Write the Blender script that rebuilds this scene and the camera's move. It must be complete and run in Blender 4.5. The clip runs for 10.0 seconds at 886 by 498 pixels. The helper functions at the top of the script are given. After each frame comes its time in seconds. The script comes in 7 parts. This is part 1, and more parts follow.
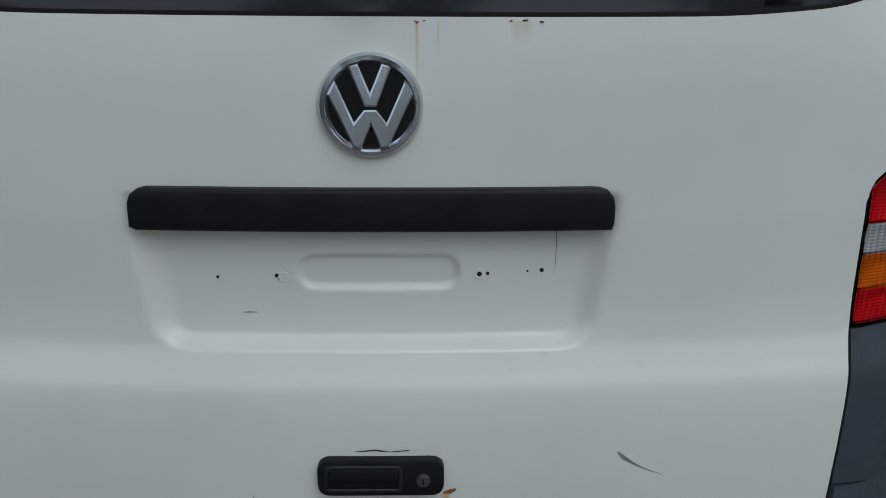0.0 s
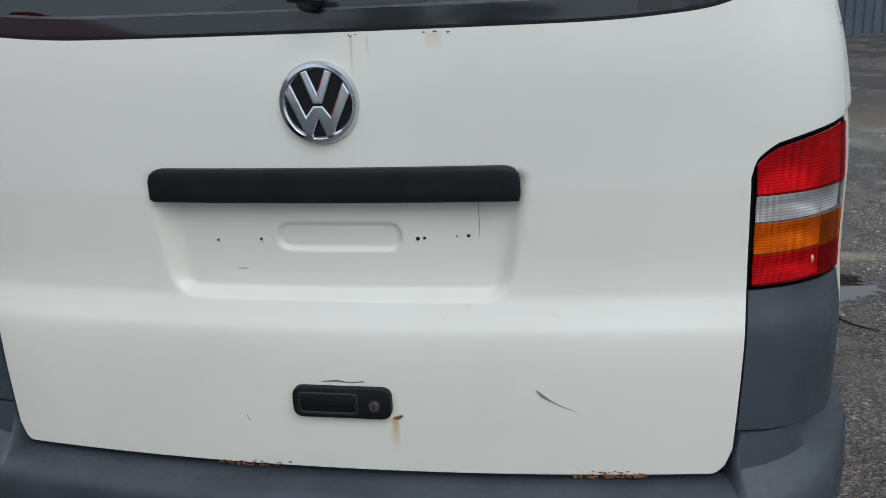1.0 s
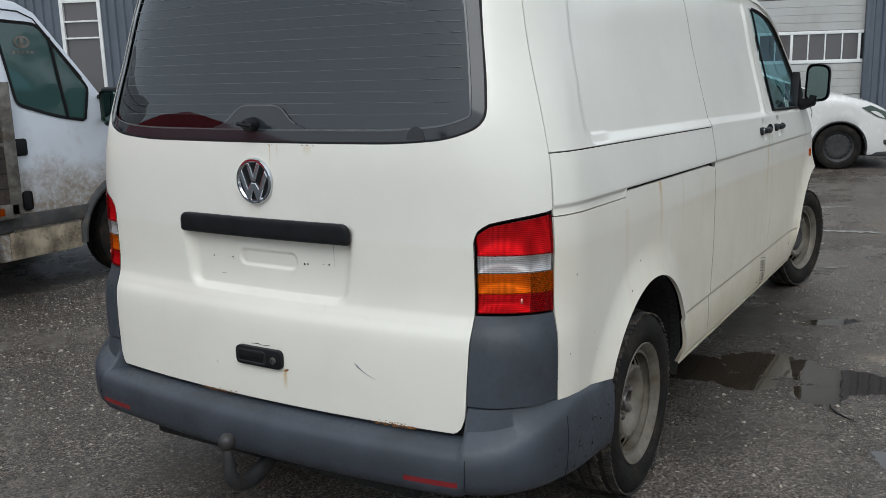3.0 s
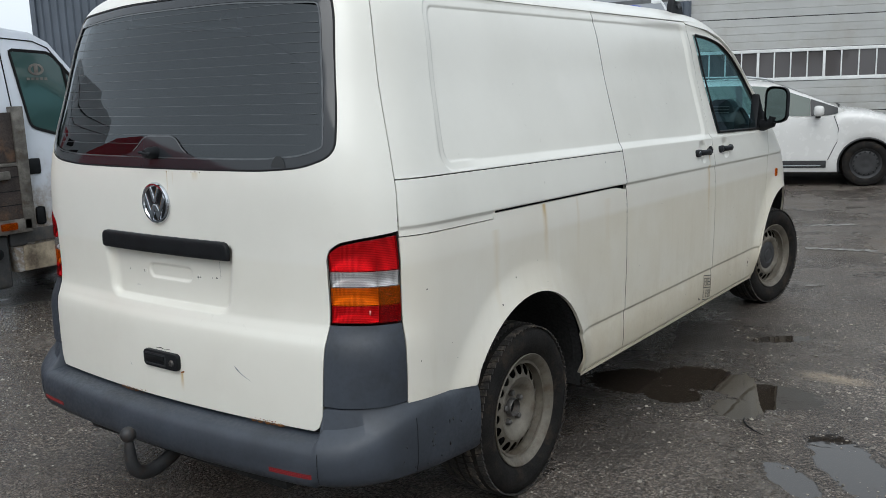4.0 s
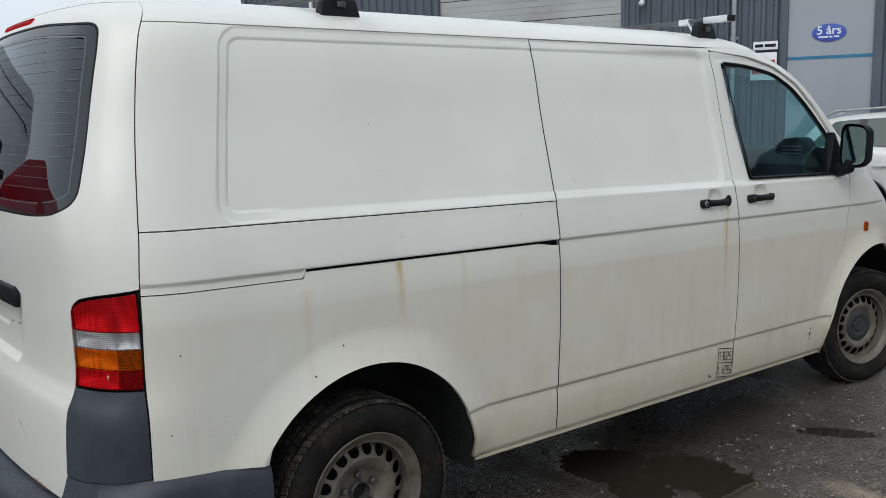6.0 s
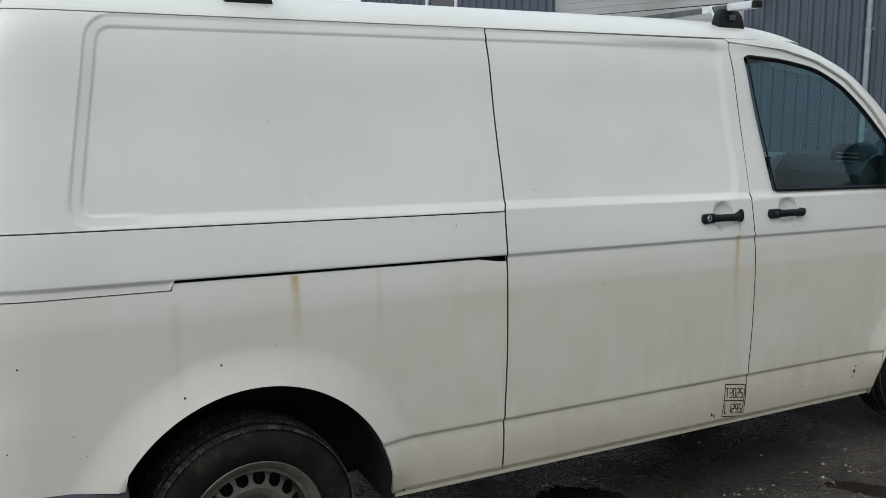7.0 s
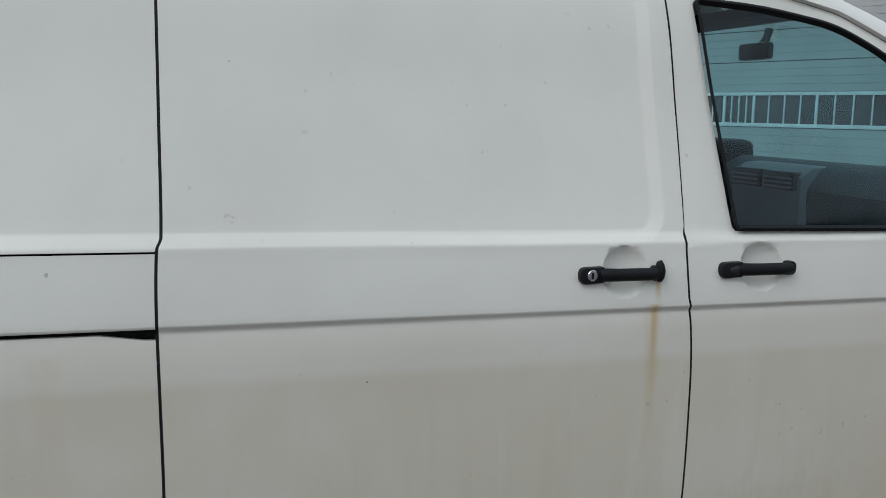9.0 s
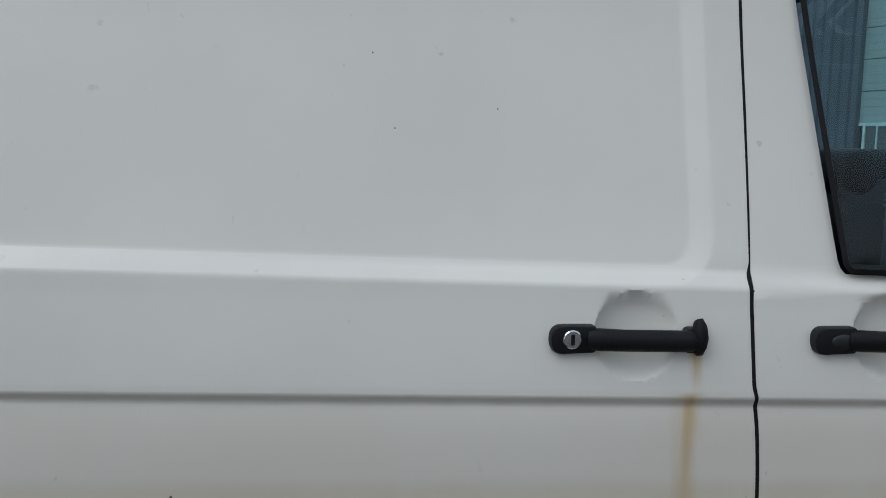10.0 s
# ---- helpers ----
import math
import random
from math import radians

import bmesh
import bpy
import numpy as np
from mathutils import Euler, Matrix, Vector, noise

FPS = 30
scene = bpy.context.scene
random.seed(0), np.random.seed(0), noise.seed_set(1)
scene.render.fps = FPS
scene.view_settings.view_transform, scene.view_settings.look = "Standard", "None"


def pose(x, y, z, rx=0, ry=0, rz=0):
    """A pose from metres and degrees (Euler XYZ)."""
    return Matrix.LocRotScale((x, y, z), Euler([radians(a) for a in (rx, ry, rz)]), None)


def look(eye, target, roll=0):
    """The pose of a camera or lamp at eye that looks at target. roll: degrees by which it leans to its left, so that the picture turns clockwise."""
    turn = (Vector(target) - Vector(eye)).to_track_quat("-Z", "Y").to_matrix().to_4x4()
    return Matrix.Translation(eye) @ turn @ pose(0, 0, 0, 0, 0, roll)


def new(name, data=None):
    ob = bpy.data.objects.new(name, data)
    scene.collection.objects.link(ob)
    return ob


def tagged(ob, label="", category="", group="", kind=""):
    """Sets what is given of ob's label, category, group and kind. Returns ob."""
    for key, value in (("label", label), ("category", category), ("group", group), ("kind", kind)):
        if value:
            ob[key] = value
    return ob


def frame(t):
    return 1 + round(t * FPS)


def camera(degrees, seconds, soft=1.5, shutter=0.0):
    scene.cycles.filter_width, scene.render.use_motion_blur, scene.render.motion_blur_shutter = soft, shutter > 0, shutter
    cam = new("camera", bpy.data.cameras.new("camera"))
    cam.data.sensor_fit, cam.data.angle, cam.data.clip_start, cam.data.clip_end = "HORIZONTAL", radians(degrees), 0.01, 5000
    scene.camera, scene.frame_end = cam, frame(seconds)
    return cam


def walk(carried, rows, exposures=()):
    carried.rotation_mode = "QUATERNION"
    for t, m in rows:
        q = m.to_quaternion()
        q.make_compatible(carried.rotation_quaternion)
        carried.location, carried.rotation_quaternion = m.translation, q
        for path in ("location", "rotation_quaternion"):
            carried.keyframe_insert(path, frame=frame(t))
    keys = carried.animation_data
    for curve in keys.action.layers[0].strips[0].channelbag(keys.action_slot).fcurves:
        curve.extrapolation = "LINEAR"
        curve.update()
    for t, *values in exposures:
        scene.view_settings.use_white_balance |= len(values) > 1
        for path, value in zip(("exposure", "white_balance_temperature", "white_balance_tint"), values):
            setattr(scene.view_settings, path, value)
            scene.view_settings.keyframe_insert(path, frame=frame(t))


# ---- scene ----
cam = camera(53.4, 10.0, soft=0.8)
PATH = [
    (0, (0.072, -1.056, 1.374), (0.114, 0.841, 0.741), 0.4),
    (0.5, (0.267, -1.302, 1.376), (0.016, 0.59, 0.781), -1.7),
    (1, (0.471, -1.322, 1.388), (0.121, 0.552, 0.785), -2.8),
    (1.5, (0.778, -1.3, 1.438), (0.359, 0.553, 0.814), -3.3),
    (2, (1.189, -1.471, 1.432), (0.425, 0.293, 0.88), -4.5),
    (2.2, (1.335, -1.553, 1.454), (0.465, 0.171, 0.931), -3.6),
    (3.3, (2.104, -1.892, 1.508), (1.027, -0.247, 1.141), -1.6),
    (3.5, (2.283, -1.866, 1.525), (1.155, -0.256, 1.157), -1.8),
    (4, (2.53, -1.733, 1.541), (1.38, -0.137, 1.178), -1.9),
    (4.5, (2.747, -1.486, 1.574), (1.569, 0.091, 1.217), -2.4),
    (5, (3.052, -1.205, 1.575), (1.677, 0.211, 1.246), -2.9),
    (5.5, (3.202, -0.883, 1.579), (1.711, 0.414, 1.274), -3.0),
    (5.7, (3.199, -0.726, 1.562), (1.699, 0.562, 1.259), -2.2),
    (6.8, (3.376, 0.13, 1.601), (1.661, 1.109, 1.285), -0.3),
    (7, (3.361, 0.3, 1.582), (1.634, 1.257, 1.263), -0.4),
    (7.5, (3.237, 0.716, 1.598), (1.494, 1.64, 1.271), -0.2),
    (8, (3.154, 1.174, 1.587), (1.362, 1.994, 1.243), 1.0),
    (8.5, (2.958, 1.57, 1.554), (1.087, 2.185, 1.204), 1.0),
    (9, (2.641, 1.895, 1.512), (0.766, 2.517, 1.197), 0.7),
    (9.5, (2.363, 2.248, 1.444), (0.418, 2.625, 1.172), 0.5),
    (10, (2.023, 2.498, 1.403), (0.054, 2.748, 1.161), 1.3),
]
EXPOSURES = [(0.0, -0.66, 5720, 4), (0.5, -0.20, 5870, 7), (1.0, -0.08, 6000, 8), (1.5, 0.03, 6130, 9), (2.0, 0.06, 6170, 9), (3.5, 0.09, 6250, 8), (4.5, 0.07, 6230, 8), (5.0, 0.0, 6220, 8), (5.5, -0.07, 6220, 8), (7.0, -0.2, 6170, 8), (8.5, -0.24, 6150, 8), (9.5, -0.38, 6030, 10), (10.0, -0.44, 5980, 10)]
walk(cam, [(t, look(eye, target, roll)) for t, eye, target, roll in PATH], EXPOSURES)


# ---------- world and light ----------
def build_world():
    w = bpy.data.worlds.new("overcast_sky")
    scene.world = w
    w.use_nodes = True
    nt = w.node_tree
    nt.nodes.clear()
    out = nt.nodes.new("ShaderNodeOutputWorld")
    bg = nt.nodes.new("ShaderNodeBackground")
    sky = nt.nodes.new("ShaderNodeTexSky")
    sky.sky_type = "NISHITA"
    sky.sun_disc = False
    sky.sun_elevation = radians(52)
    sky.sun_rotation = radians(150)
    sky.air_density, sky.dust_density, sky.ozone_density = 1.0, 4.0, 1.0
    hs = nt.nodes.new("ShaderNodeHueSaturation")
    hs.inputs["Saturation"].default_value = 0.16
    cloud = nt.nodes.new("ShaderNodeMix")
    cloud.data_type = "RGBA"
    cloud.inputs["Factor"].default_value = 0.62
    cloud.inputs["B"].default_value = (8.0, 8.6, 9.2, 1)
    nt.links.new(sky.outputs["Color"], hs.inputs["Color"])
    nt.links.new(hs.outputs["Color"], cloud.inputs["A"])
    nt.links.new(cloud.outputs["Result"], bg.inputs["Color"])
    bg.inputs["Strength"].default_value = 0.138
    nt.links.new(bg.outputs["Background"], out.inputs["Surface"])
    sun = new("sun", bpy.data.lights.new("sun", "SUN"))
    sun.data.energy = 0.85
    sun.data.angle = radians(40)
    sun.data.color = (1.0, 0.97, 0.93)
    sun.matrix_basis = look((0, 0, 17), (-8, 14, 0))


build_world()


# ---------- materials ----------
class Mat:
    """A small wrapper round a node material."""

    def __init__(self, name, colour=(0.5, 0.5, 0.5), rough=0.5, metal=0.0, coat=0.0, spec=0.5):
        self.m = bpy.data.materials.new(name)
        self.m.use_nodes = True
        self.nt = self.m.node_tree
        self.b = self.nt.nodes["Principled BSDF"]
        self.set("Base Color", (*colour, 1))
        self.set("Roughness", rough)
        self.set("Metallic", metal)
        self.set("Coat Weight", coat)
        self.set("Specular IOR Level", spec)

    def set(self, key, value):
        if hasattr(value, "is_linked"):
            self.nt.links.new(value, self.b.inputs[key])
        else:
            self.b.inputs[key].default_value = value

    def node(self, kind, **given):
        return self.nt.nodes.new(kind)

    def link(self, a, b):
        self.nt.links.new(a, b)

    def pos(self):
        return self.node("ShaderNodeNewGeometry").outputs["Position"]

    def noise(self, scale, detail=4, rough=0.55, vec=None, stretch=None):
        n = self.node("ShaderNodeTexNoise")
        n.inputs["Scale"].default_value = scale
        n.inputs["Detail"].default_value = detail
        n.inputs["Roughness"].default_value = rough
        v = vec or self.pos()
        if stretch:
            mp = self.node("ShaderNodeMapping")
            mp.inputs["Scale"].default_value = stretch
            self.link(v, mp.inputs["Vector"])
            v = mp.outputs["Vector"]
        self.link(v, n.inputs["Vector"])
        return n.outputs["Fac"]

    def ramp(self, fac, lo, hi, a=0.0, b=1.0):
        r = self.node("ShaderNodeMapRange")
        r.interpolation_type = "SMOOTHSTEP"
        for key, value in (("From Min", lo), ("From Max", hi), ("To Min", a), ("To Max", b)):
            r.inputs[key].default_value = value
        self.link(fac, r.inputs["Value"])
        return r.outputs["Result"]

    def math(self, op, a, b=0.0):
        n = self.node("ShaderNodeMath")
        n.operation = op
        for k, v in enumerate((a, b)):
            if hasattr(v, "is_linked"):
                self.link(v, n.inputs[k])
            else:
                n.inputs[k].default_value = v
        return n.outputs["Value"]

    def mix(self, fac, a, b):
        n = self.node("ShaderNodeMix")
        n.data_type = "RGBA"
        for key, v in (("Factor", fac), ("A", a), ("B", b)):
            if hasattr(v, "is_linked"):
                self.link(v, n.inputs[key])
            elif key == "Factor":
                n.inputs[key].default_value = v
            else:
                n.inputs[key].default_value = (*v, 1)
        return n.outputs["Result"]

    def bump(self, height, strength=0.3, dist=0.002, normal=None):
        n = self.node("ShaderNodeBump")
        n.inputs["Strength"].default_value = strength
        n.inputs["Distance"].default_value = dist
        self.link(height, n.inputs["Height"])
        if normal is not None:
            self.link(normal, n.inputs["Normal"])
        self.set("Normal", n.outputs["Normal"])
        return n.outputs["Normal"]

    def axes(self):
        s = self.node("ShaderNodeSeparateXYZ")
        self.link(self.pos(), s.inputs["Vector"])
        return s.outputs["X"], s.outputs["Y"], s.outputs["Z"]


def plain(name, colour, rough=0.5, metal=0.0, var=0.15, scale=8.0, bump=0.0, bscale=200.0, coat=0.0, spec=0.5, dirt=None):
    """A surface with two scales of uneven colour and, if wanted, fine relief and dirt."""
    m = Mat(name, colour, rough, metal, coat, spec)
    big, fine = m.noise(scale), m.noise(scale * 14, 3)
    dark = tuple(c * (1 - var) for c in colour)
    light = tuple(min(1, c * (1 + var)) for c in colour)
    col = m.mix(m.ramp(big, 0.3, 0.7), dark, light)
    col = m.mix(m.math("MULTIPLY", m.ramp(fine, 0.45, 0.75), var), col, dark)
    if dirt:
        d = m.ramp(m.noise(scale * 0.7, 6, 0.7), 0.48, 0.68, 0, dirt[1])
        col = m.mix(d, col, dirt[0])
    m.set("Base Color", col)
    m.set("Roughness", m.ramp(fine, 0.3, 0.7, max(0.02, rough * 0.85), min(1, rough * 1.15)))
    if bump:
        m.bump(m.noise(bscale, 3), bump, 0.002)
    return m.m


def streak(m, along, across_at, width, top, length, z, seed, strength):
    """A run of stain that starts at top and fades downwards."""
    n = m.noise(9.0, 4, 0.6, stretch=(3 + seed, 3 + seed, 0.7))
    off = m.math("ABSOLUTE", m.math("SUBTRACT", along, across_at))
    wob = m.math("MULTIPLY", m.math("SUBTRACT", n, 0.5), width * 2.0)
    side = m.ramp(m.math("ADD", off, wob), 0.0, width, 1, 0)
    up = m.ramp(z, top - length, top - 0.02 * length, 0, 1)
    cut = m.ramp(z, top - 0.003, top + 0.003, 1, 0)
    s = m.math("MULTIPLY", m.math("MULTIPLY", side, up), cut)
    return m.math("MULTIPLY", m.math("MULTIPLY", s, m.ramp(n, 0.25, 0.6, 0.5, 1)), strength)


def van_paint(name, streaks, axis, grime):
    """Chalky off-white van paint with road dirt and painted reflection tones low down, and runs of rust."""
    m = Mat(name, (0.74, 0.73, 0.68), 0.33, coat=0.35)
    m.set("Coat Roughness", 0.12)
    x, y, z = m.axes()
    big, fine = m.noise(2.2, 5), m.noise(60, 3)
    col = m.mix(m.ramp(big, 0.35, 0.7), (0.755, 0.742, 0.680), (0.71, 0.697, 0.635))
    runs = m.noise(3, 5, 0.6, stretch=(1.2, 1.2, 0.8))
    # road dirt; its straight top edge also paints in the horizon's reflection
    film_and_reflection = m.math("MULTIPLY", m.ramp(m.math("ADD", m.math("ADD", z, m.math("MULTIPLY", y, 0.022 if axis == "y" else 0.0)), m.math("MULTIPLY", m.math("SUBTRACT", runs, 0.5), 0.012)), 1.005, 1.035, 1, 0.0), m.ramp(big, 0.3, 0.62, 0.72, 1))
    if axis == "y":
        film_and_reflection = m.math("MULTIPLY", film_and_reflection, m.ramp(m.math("ADD", y, m.math("MULTIPLY", m.math("SUBTRACT", runs, 0.5), 1.2)), 0.5, 2.0, 0.35, 1))
    film_and_reflection = m.math("MULTIPLY", film_and_reflection, grime)
    if axis == "y":
        # warm light bounced off the ground, painted in as a beige tint
        warm_bounce = m.math("MULTIPLY", m.ramp(m.math("ADD", z, m.math("MULTIPLY", y, 0.022)), 1.095, 1.15, 0.55, 0), m.ramp(big, 0.3, 0.62, 0.6, 1))
        col = m.mix(warm_bounce, col, (0.725, 0.675, 0.580))
    col = m.mix(film_and_reflection, col, (0.575, 0.512, 0.365))
    if axis == "y":
        low = m.math("MULTIPLY", m.ramp(m.math("ADD", z, m.math("MULTIPLY", m.math("SUBTRACT", m.noise(7, 6, 0.7), 0.5), 0.35)), 0.36, 0.62, 1, 0), 0.42)
        col = m.mix(low, col, (0.42, 0.34, 0.21))
        drip = m.math("MULTIPLY", m.ramp(m.noise(13, 5, 0.65, stretch=(1, 1, 0.10)), 0.50, 0.72), m.ramp(z, 0.55, 1.08, 1, 0.05))
        col = m.mix(m.math("MULTIPLY", drip, 0.15), col, (0.47, 0.40, 0.27))
        pale = m.math("MULTIPLY", m.ramp(m.noise(9, 5, 0.65, stretch=(1, 1, 0.14)), 0.55, 0.75), m.ramp(z, 0.8, 1.1, 1, 0.25))
        col = m.mix(m.math("MULTIPLY", pale, 0.22), col, (0.79, 0.78, 0.73))
        splash = m.math("MULTIPLY", m.ramp(m.noise(70, 4, 0.7), 0.60, 0.72), m.ramp(m.math("ADD", z, m.math("MULTIPLY", m.noise(4, 3), 0.2)), 0.46, 0.66, 1, 0))
        col = m.mix(m.math("MULTIPLY", splash, 0.38), col, (0.24, 0.19, 0.13))
    smear = m.math("MULTIPLY", m.ramp(m.noise(11, 6, 0.72, stretch=(1, 1, 0.45)), 0.52, 0.70), m.ramp(z, 0.45, 1.0, 1, 0))
    col = m.mix(m.math("MULTIPLY", smear, grime * 0.25), col, (0.30, 0.26, 0.19))
    scuff = m.math("MULTIPLY", m.ramp(m.noise(26, 5, 0.7, stretch=(0.25, 0.25, 3.0)), 0.62, 0.72), m.ramp(m.noise(1.7, 2), 0.5, 0.62))
    col = m.mix(m.math("MULTIPLY", scuff, 0.12), col, (0.80, 0.80, 0.78))
    spots = m.math("MULTIPLY", m.ramp(m.noise(38, 2), 0.70, 0.76), m.ramp(m.noise(3.1, 2), 0.5, 0.65))
    col = m.mix(m.math("MULTIPLY", spots, 0.28 if axis == "y" else 0.08), col, (0.16, 0.13, 0.10))
    along = y if axis == "y" else x
    for n, (at, width, top, length, strength) in enumerate(streaks):
        col = m.mix(streak(m, along, at, width, top, length, z, n % 3, strength), col, (0.52, 0.36, 0.12))
    m.set("Base Color", col)
    m.set("Roughness", m.math("ADD", m.ramp(fine, 0.3, 0.7, 0.28, 0.38), m.math("MULTIPLY", film_and_reflection, 0.35)))
    m.bump(m.noise(420, 2), 0.05, 0.001)
    return m.m


def glass(name, tint, base=0.045, rough=0.0):
    """A thin pane: tinted see-through, with a mirror that grows towards grazing."""
    m = bpy.data.materials.new(name)
    m.use_nodes = True
    nt = m.node_tree
    nt.nodes.clear()
    out, mx = nt.nodes.new("ShaderNodeOutputMaterial"), nt.nodes.new("ShaderNodeMixShader")
    tr, gl, fc = nt.nodes.new("ShaderNodeBsdfTransparent"), nt.nodes.new("ShaderNodeBsdfGlossy"), nt.nodes.new("ShaderNodeLayerWeight")
    tr.inputs["Color"].default_value = (*tint, 1)
    gl.inputs["Roughness"].default_value = rough
    gl.inputs["Color"].default_value = (0.90, 0.96, 1, 1)
    fc.inputs["Blend"].default_value = 0.5
    pw, ml = nt.nodes.new("ShaderNodeMath"), nt.nodes.new("ShaderNodeMath")
    pw.operation, ml.operation = "POWER", "MULTIPLY_ADD"
    pw.inputs[1].default_value = 5.0
    ml.inputs[1].default_value, ml.inputs[2].default_value = 1 - base, base
    nt.links.new(fc.outputs["Facing"], pw.inputs[0])
    nt.links.new(pw.outputs["Value"], ml.inputs[0])
    nt.links.new(ml.outputs["Value"], mx.inputs["Fac"])
    nt.links.new(tr.outputs["BSDF"], mx.inputs[1])
    nt.links.new(gl.outputs["BSDF"], mx.inputs[2])
    nt.links.new(mx.outputs["Shader"], out.inputs["Surface"])
    return m


def lens_mat(name, colour, clear=0.62):
    """Moulded lamp plastic: coloured, partly see-through, with fine flutes both ways."""
    m = Mat(name, colour, 0.12, spec=0.35)
    x, y, z = m.axes()
    rib = m.math("SINE", m.math("MULTIPLY", z, 2 * math.pi / 0.0052))
    bar = m.math("SINE", m.math("MULTIPLY", m.math("SUBTRACT", x, y), 2 * math.pi / 0.0072))
    patch = m.ramp(m.noise(26, 2), 0.42, 0.58)
    cells = m.math("ADD", m.math("MULTIPLY", rib, 0.6), m.math("MULTIPLY", m.math("MULTIPLY", bar, patch), 0.6))
    m.set("Base Color", m.mix(m.ramp(cells, -1, 1), tuple(c * 0.55 for c in colour), colour))
    m.bump(cells, 0.22, 0.001)
    nt = m.nt
    out = nt.nodes["Material Output"]
    tr, mx = m.node("ShaderNodeBsdfTransparent"), m.node("ShaderNodeMixShader")
    m.link(m.mix(m.ramp(cells, -1, 1), tuple(c ** 0.5 * 0.55 for c in colour), tuple(c ** 0.5 for c in colour)), tr.inputs["Color"])
    mx.inputs["Fac"].default_value = clear
    m.link(m.b.outputs["BSDF"], mx.inputs[1])
    m.link(tr.outputs["BSDF"], mx.inputs[2])
    m.link(mx.outputs["Shader"], out.inputs["Surface"])
    return m.m


def asphalt_mat():
    m = Mat("wet_asphalt", (0.07, 0.065, 0.06), 0.6)
    x, y, z = m.axes()
    p = m.pos()

    def stones(scale):
        v = m.node("ShaderNodeTexVoronoi")
        v.inputs["Scale"].default_value = scale
        m.link(p, v.inputs["Vector"])
        return v

    fine, coarse = stones(150), stones(58)
    s1 = m.node("ShaderNodeSeparateColor")
    m.link(fine.outputs["Color"], s1.inputs["Color"])
    s2 = m.node("ShaderNodeSeparateColor")
    m.link(coarse.outputs["Color"], s2.inputs["Color"])
    big, mid = m.noise(0.45, 5, 0.6), m.noise(2.3, 6, 0.65)
    col = m.mix(m.ramp(s1.outputs["Red"], 0, 1), (0.025, 0.0203, 0.0165), (0.235, 0.191, 0.155))
    joints = m.math("MULTIPLY", m.ramp(coarse.outputs["Distance"], 0.38, 0.66), 0.42)
    dry = m.math("MULTIPLY", m.ramp(m.noise(1.1, 6, 0.7), 0.46, 0.66), 0.55)
    col = m.mix(dry, col, (0.235, 0.208, 0.178))
    pale = m.math("MULTIPLY", m.ramp(s2.outputs["Green"], 0.70, 0.84), m.ramp(coarse.outputs["Distance"], 0.34, 0.14))
    col = m.mix(m.math("MULTIPLY", pale, 0.8), col, (0.36, 0.315, 0.255))
    grit = m.math("MULTIPLY", m.ramp(s1.outputs["Blue"], 0.80, 0.90), 0.82)
    col = m.mix(grit, col, (0.39, 0.34, 0.295))
    col = m.mix(m.ramp(mid, 0.35, 0.70, 0.0, 0.50), col, (0.066, 0.052, 0.042))
    col = m.mix(joints, col, (0.012, 0.0095, 0.008))
    # worn sandy drift across the yard
    band = m.math("MULTIPLY", m.ramp(m.math("ABSOLUTE", m.math("SUBTRACT", m.math("ADD", y, m.math("MULTIPLY", big, 2.0)), 8.0)), 0.1, 1.1, 1, 0), m.ramp(x, 0.6, 2.2))
    col = m.mix(m.math("MULTIPLY", band, m.ramp(mid, 0.3, 0.6, 0.15, 0.8)), col, (0.27, 0.20, 0.13))
    for cx, cy, rx, ry, tone in ((2.45, 5.9, 0.75, 0.70, (0.34, 0.31, 0.26)), (1.60, 2.93, 0.17, 0.075, (0.44, 0.35, 0.25)), (0.9, 6.4, 0.5, 0.3, (0.20, 0.17, 0.14))):
        u, v = m.math("DIVIDE", m.math("SUBTRACT", x, cx), rx), m.math("DIVIDE", m.math("SUBTRACT", y, cy), ry)
        d = m.math("SQRT", m.math("ADD", m.math("MULTIPLY", u, u), m.math("MULTIPLY", v, v)))
        k = m.ramp(m.math("ADD", d, m.math("MULTIPLY", m.math("SUBTRACT", mid, 0.5), 1.9)), 0.35, 1.35, 1, 0)
        col = m.mix(m.math("MULTIPLY", k, 0.62), col, tone)
    # damp, standing water, and painted shade under and beside the van
    damp = m.ramp(m.math("ADD", big, m.math("MULTIPLY", mid, 0.35)), 0.52, 0.78)
    # wet ground by the van, coloured darker still for the shade beneath it
    u, v = m.math("DIVIDE", m.math("SUBTRACT", x, 0.25), 1.3), m.math("DIVIDE", m.math("SUBTRACT", y, 2.75), 1.8)
    van_wet_shade = m.ramp(m.math("ADD", m.math("SQRT", m.math("ADD", m.math("MULTIPLY", u, u), m.math("MULTIPLY", v, v))), m.math("MULTIPLY", m.math("SUBTRACT", mid, 0.5), 1.4)), 0.55, 1.25, 1, 0)
    wob = m.math("ADD", m.math("MULTIPLY", m.math("SUBTRACT", m.noise(5.0, 5, 0.6), 0.5), 1.1), m.math("MULTIPLY", m.math("SUBTRACT", m.noise(21, 4), 0.5), 0.55))
    wob = m.math("ADD", wob, m.math("MULTIPLY", m.math("SUBTRACT", s2.outputs["Red"], 0.5), 0.10))
    pud = ring = None
    for cx, cy, rx, ry, ang in PUDDLES:
        ca, sa = math.cos(radians(ang)), math.sin(radians(ang))
        dx, dy = m.math("SUBTRACT", x, cx), m.math("SUBTRACT", y, cy)
        u = m.math("DIVIDE", m.math("ADD", m.math("MULTIPLY", dx, ca), m.math("MULTIPLY", dy, sa)), rx)
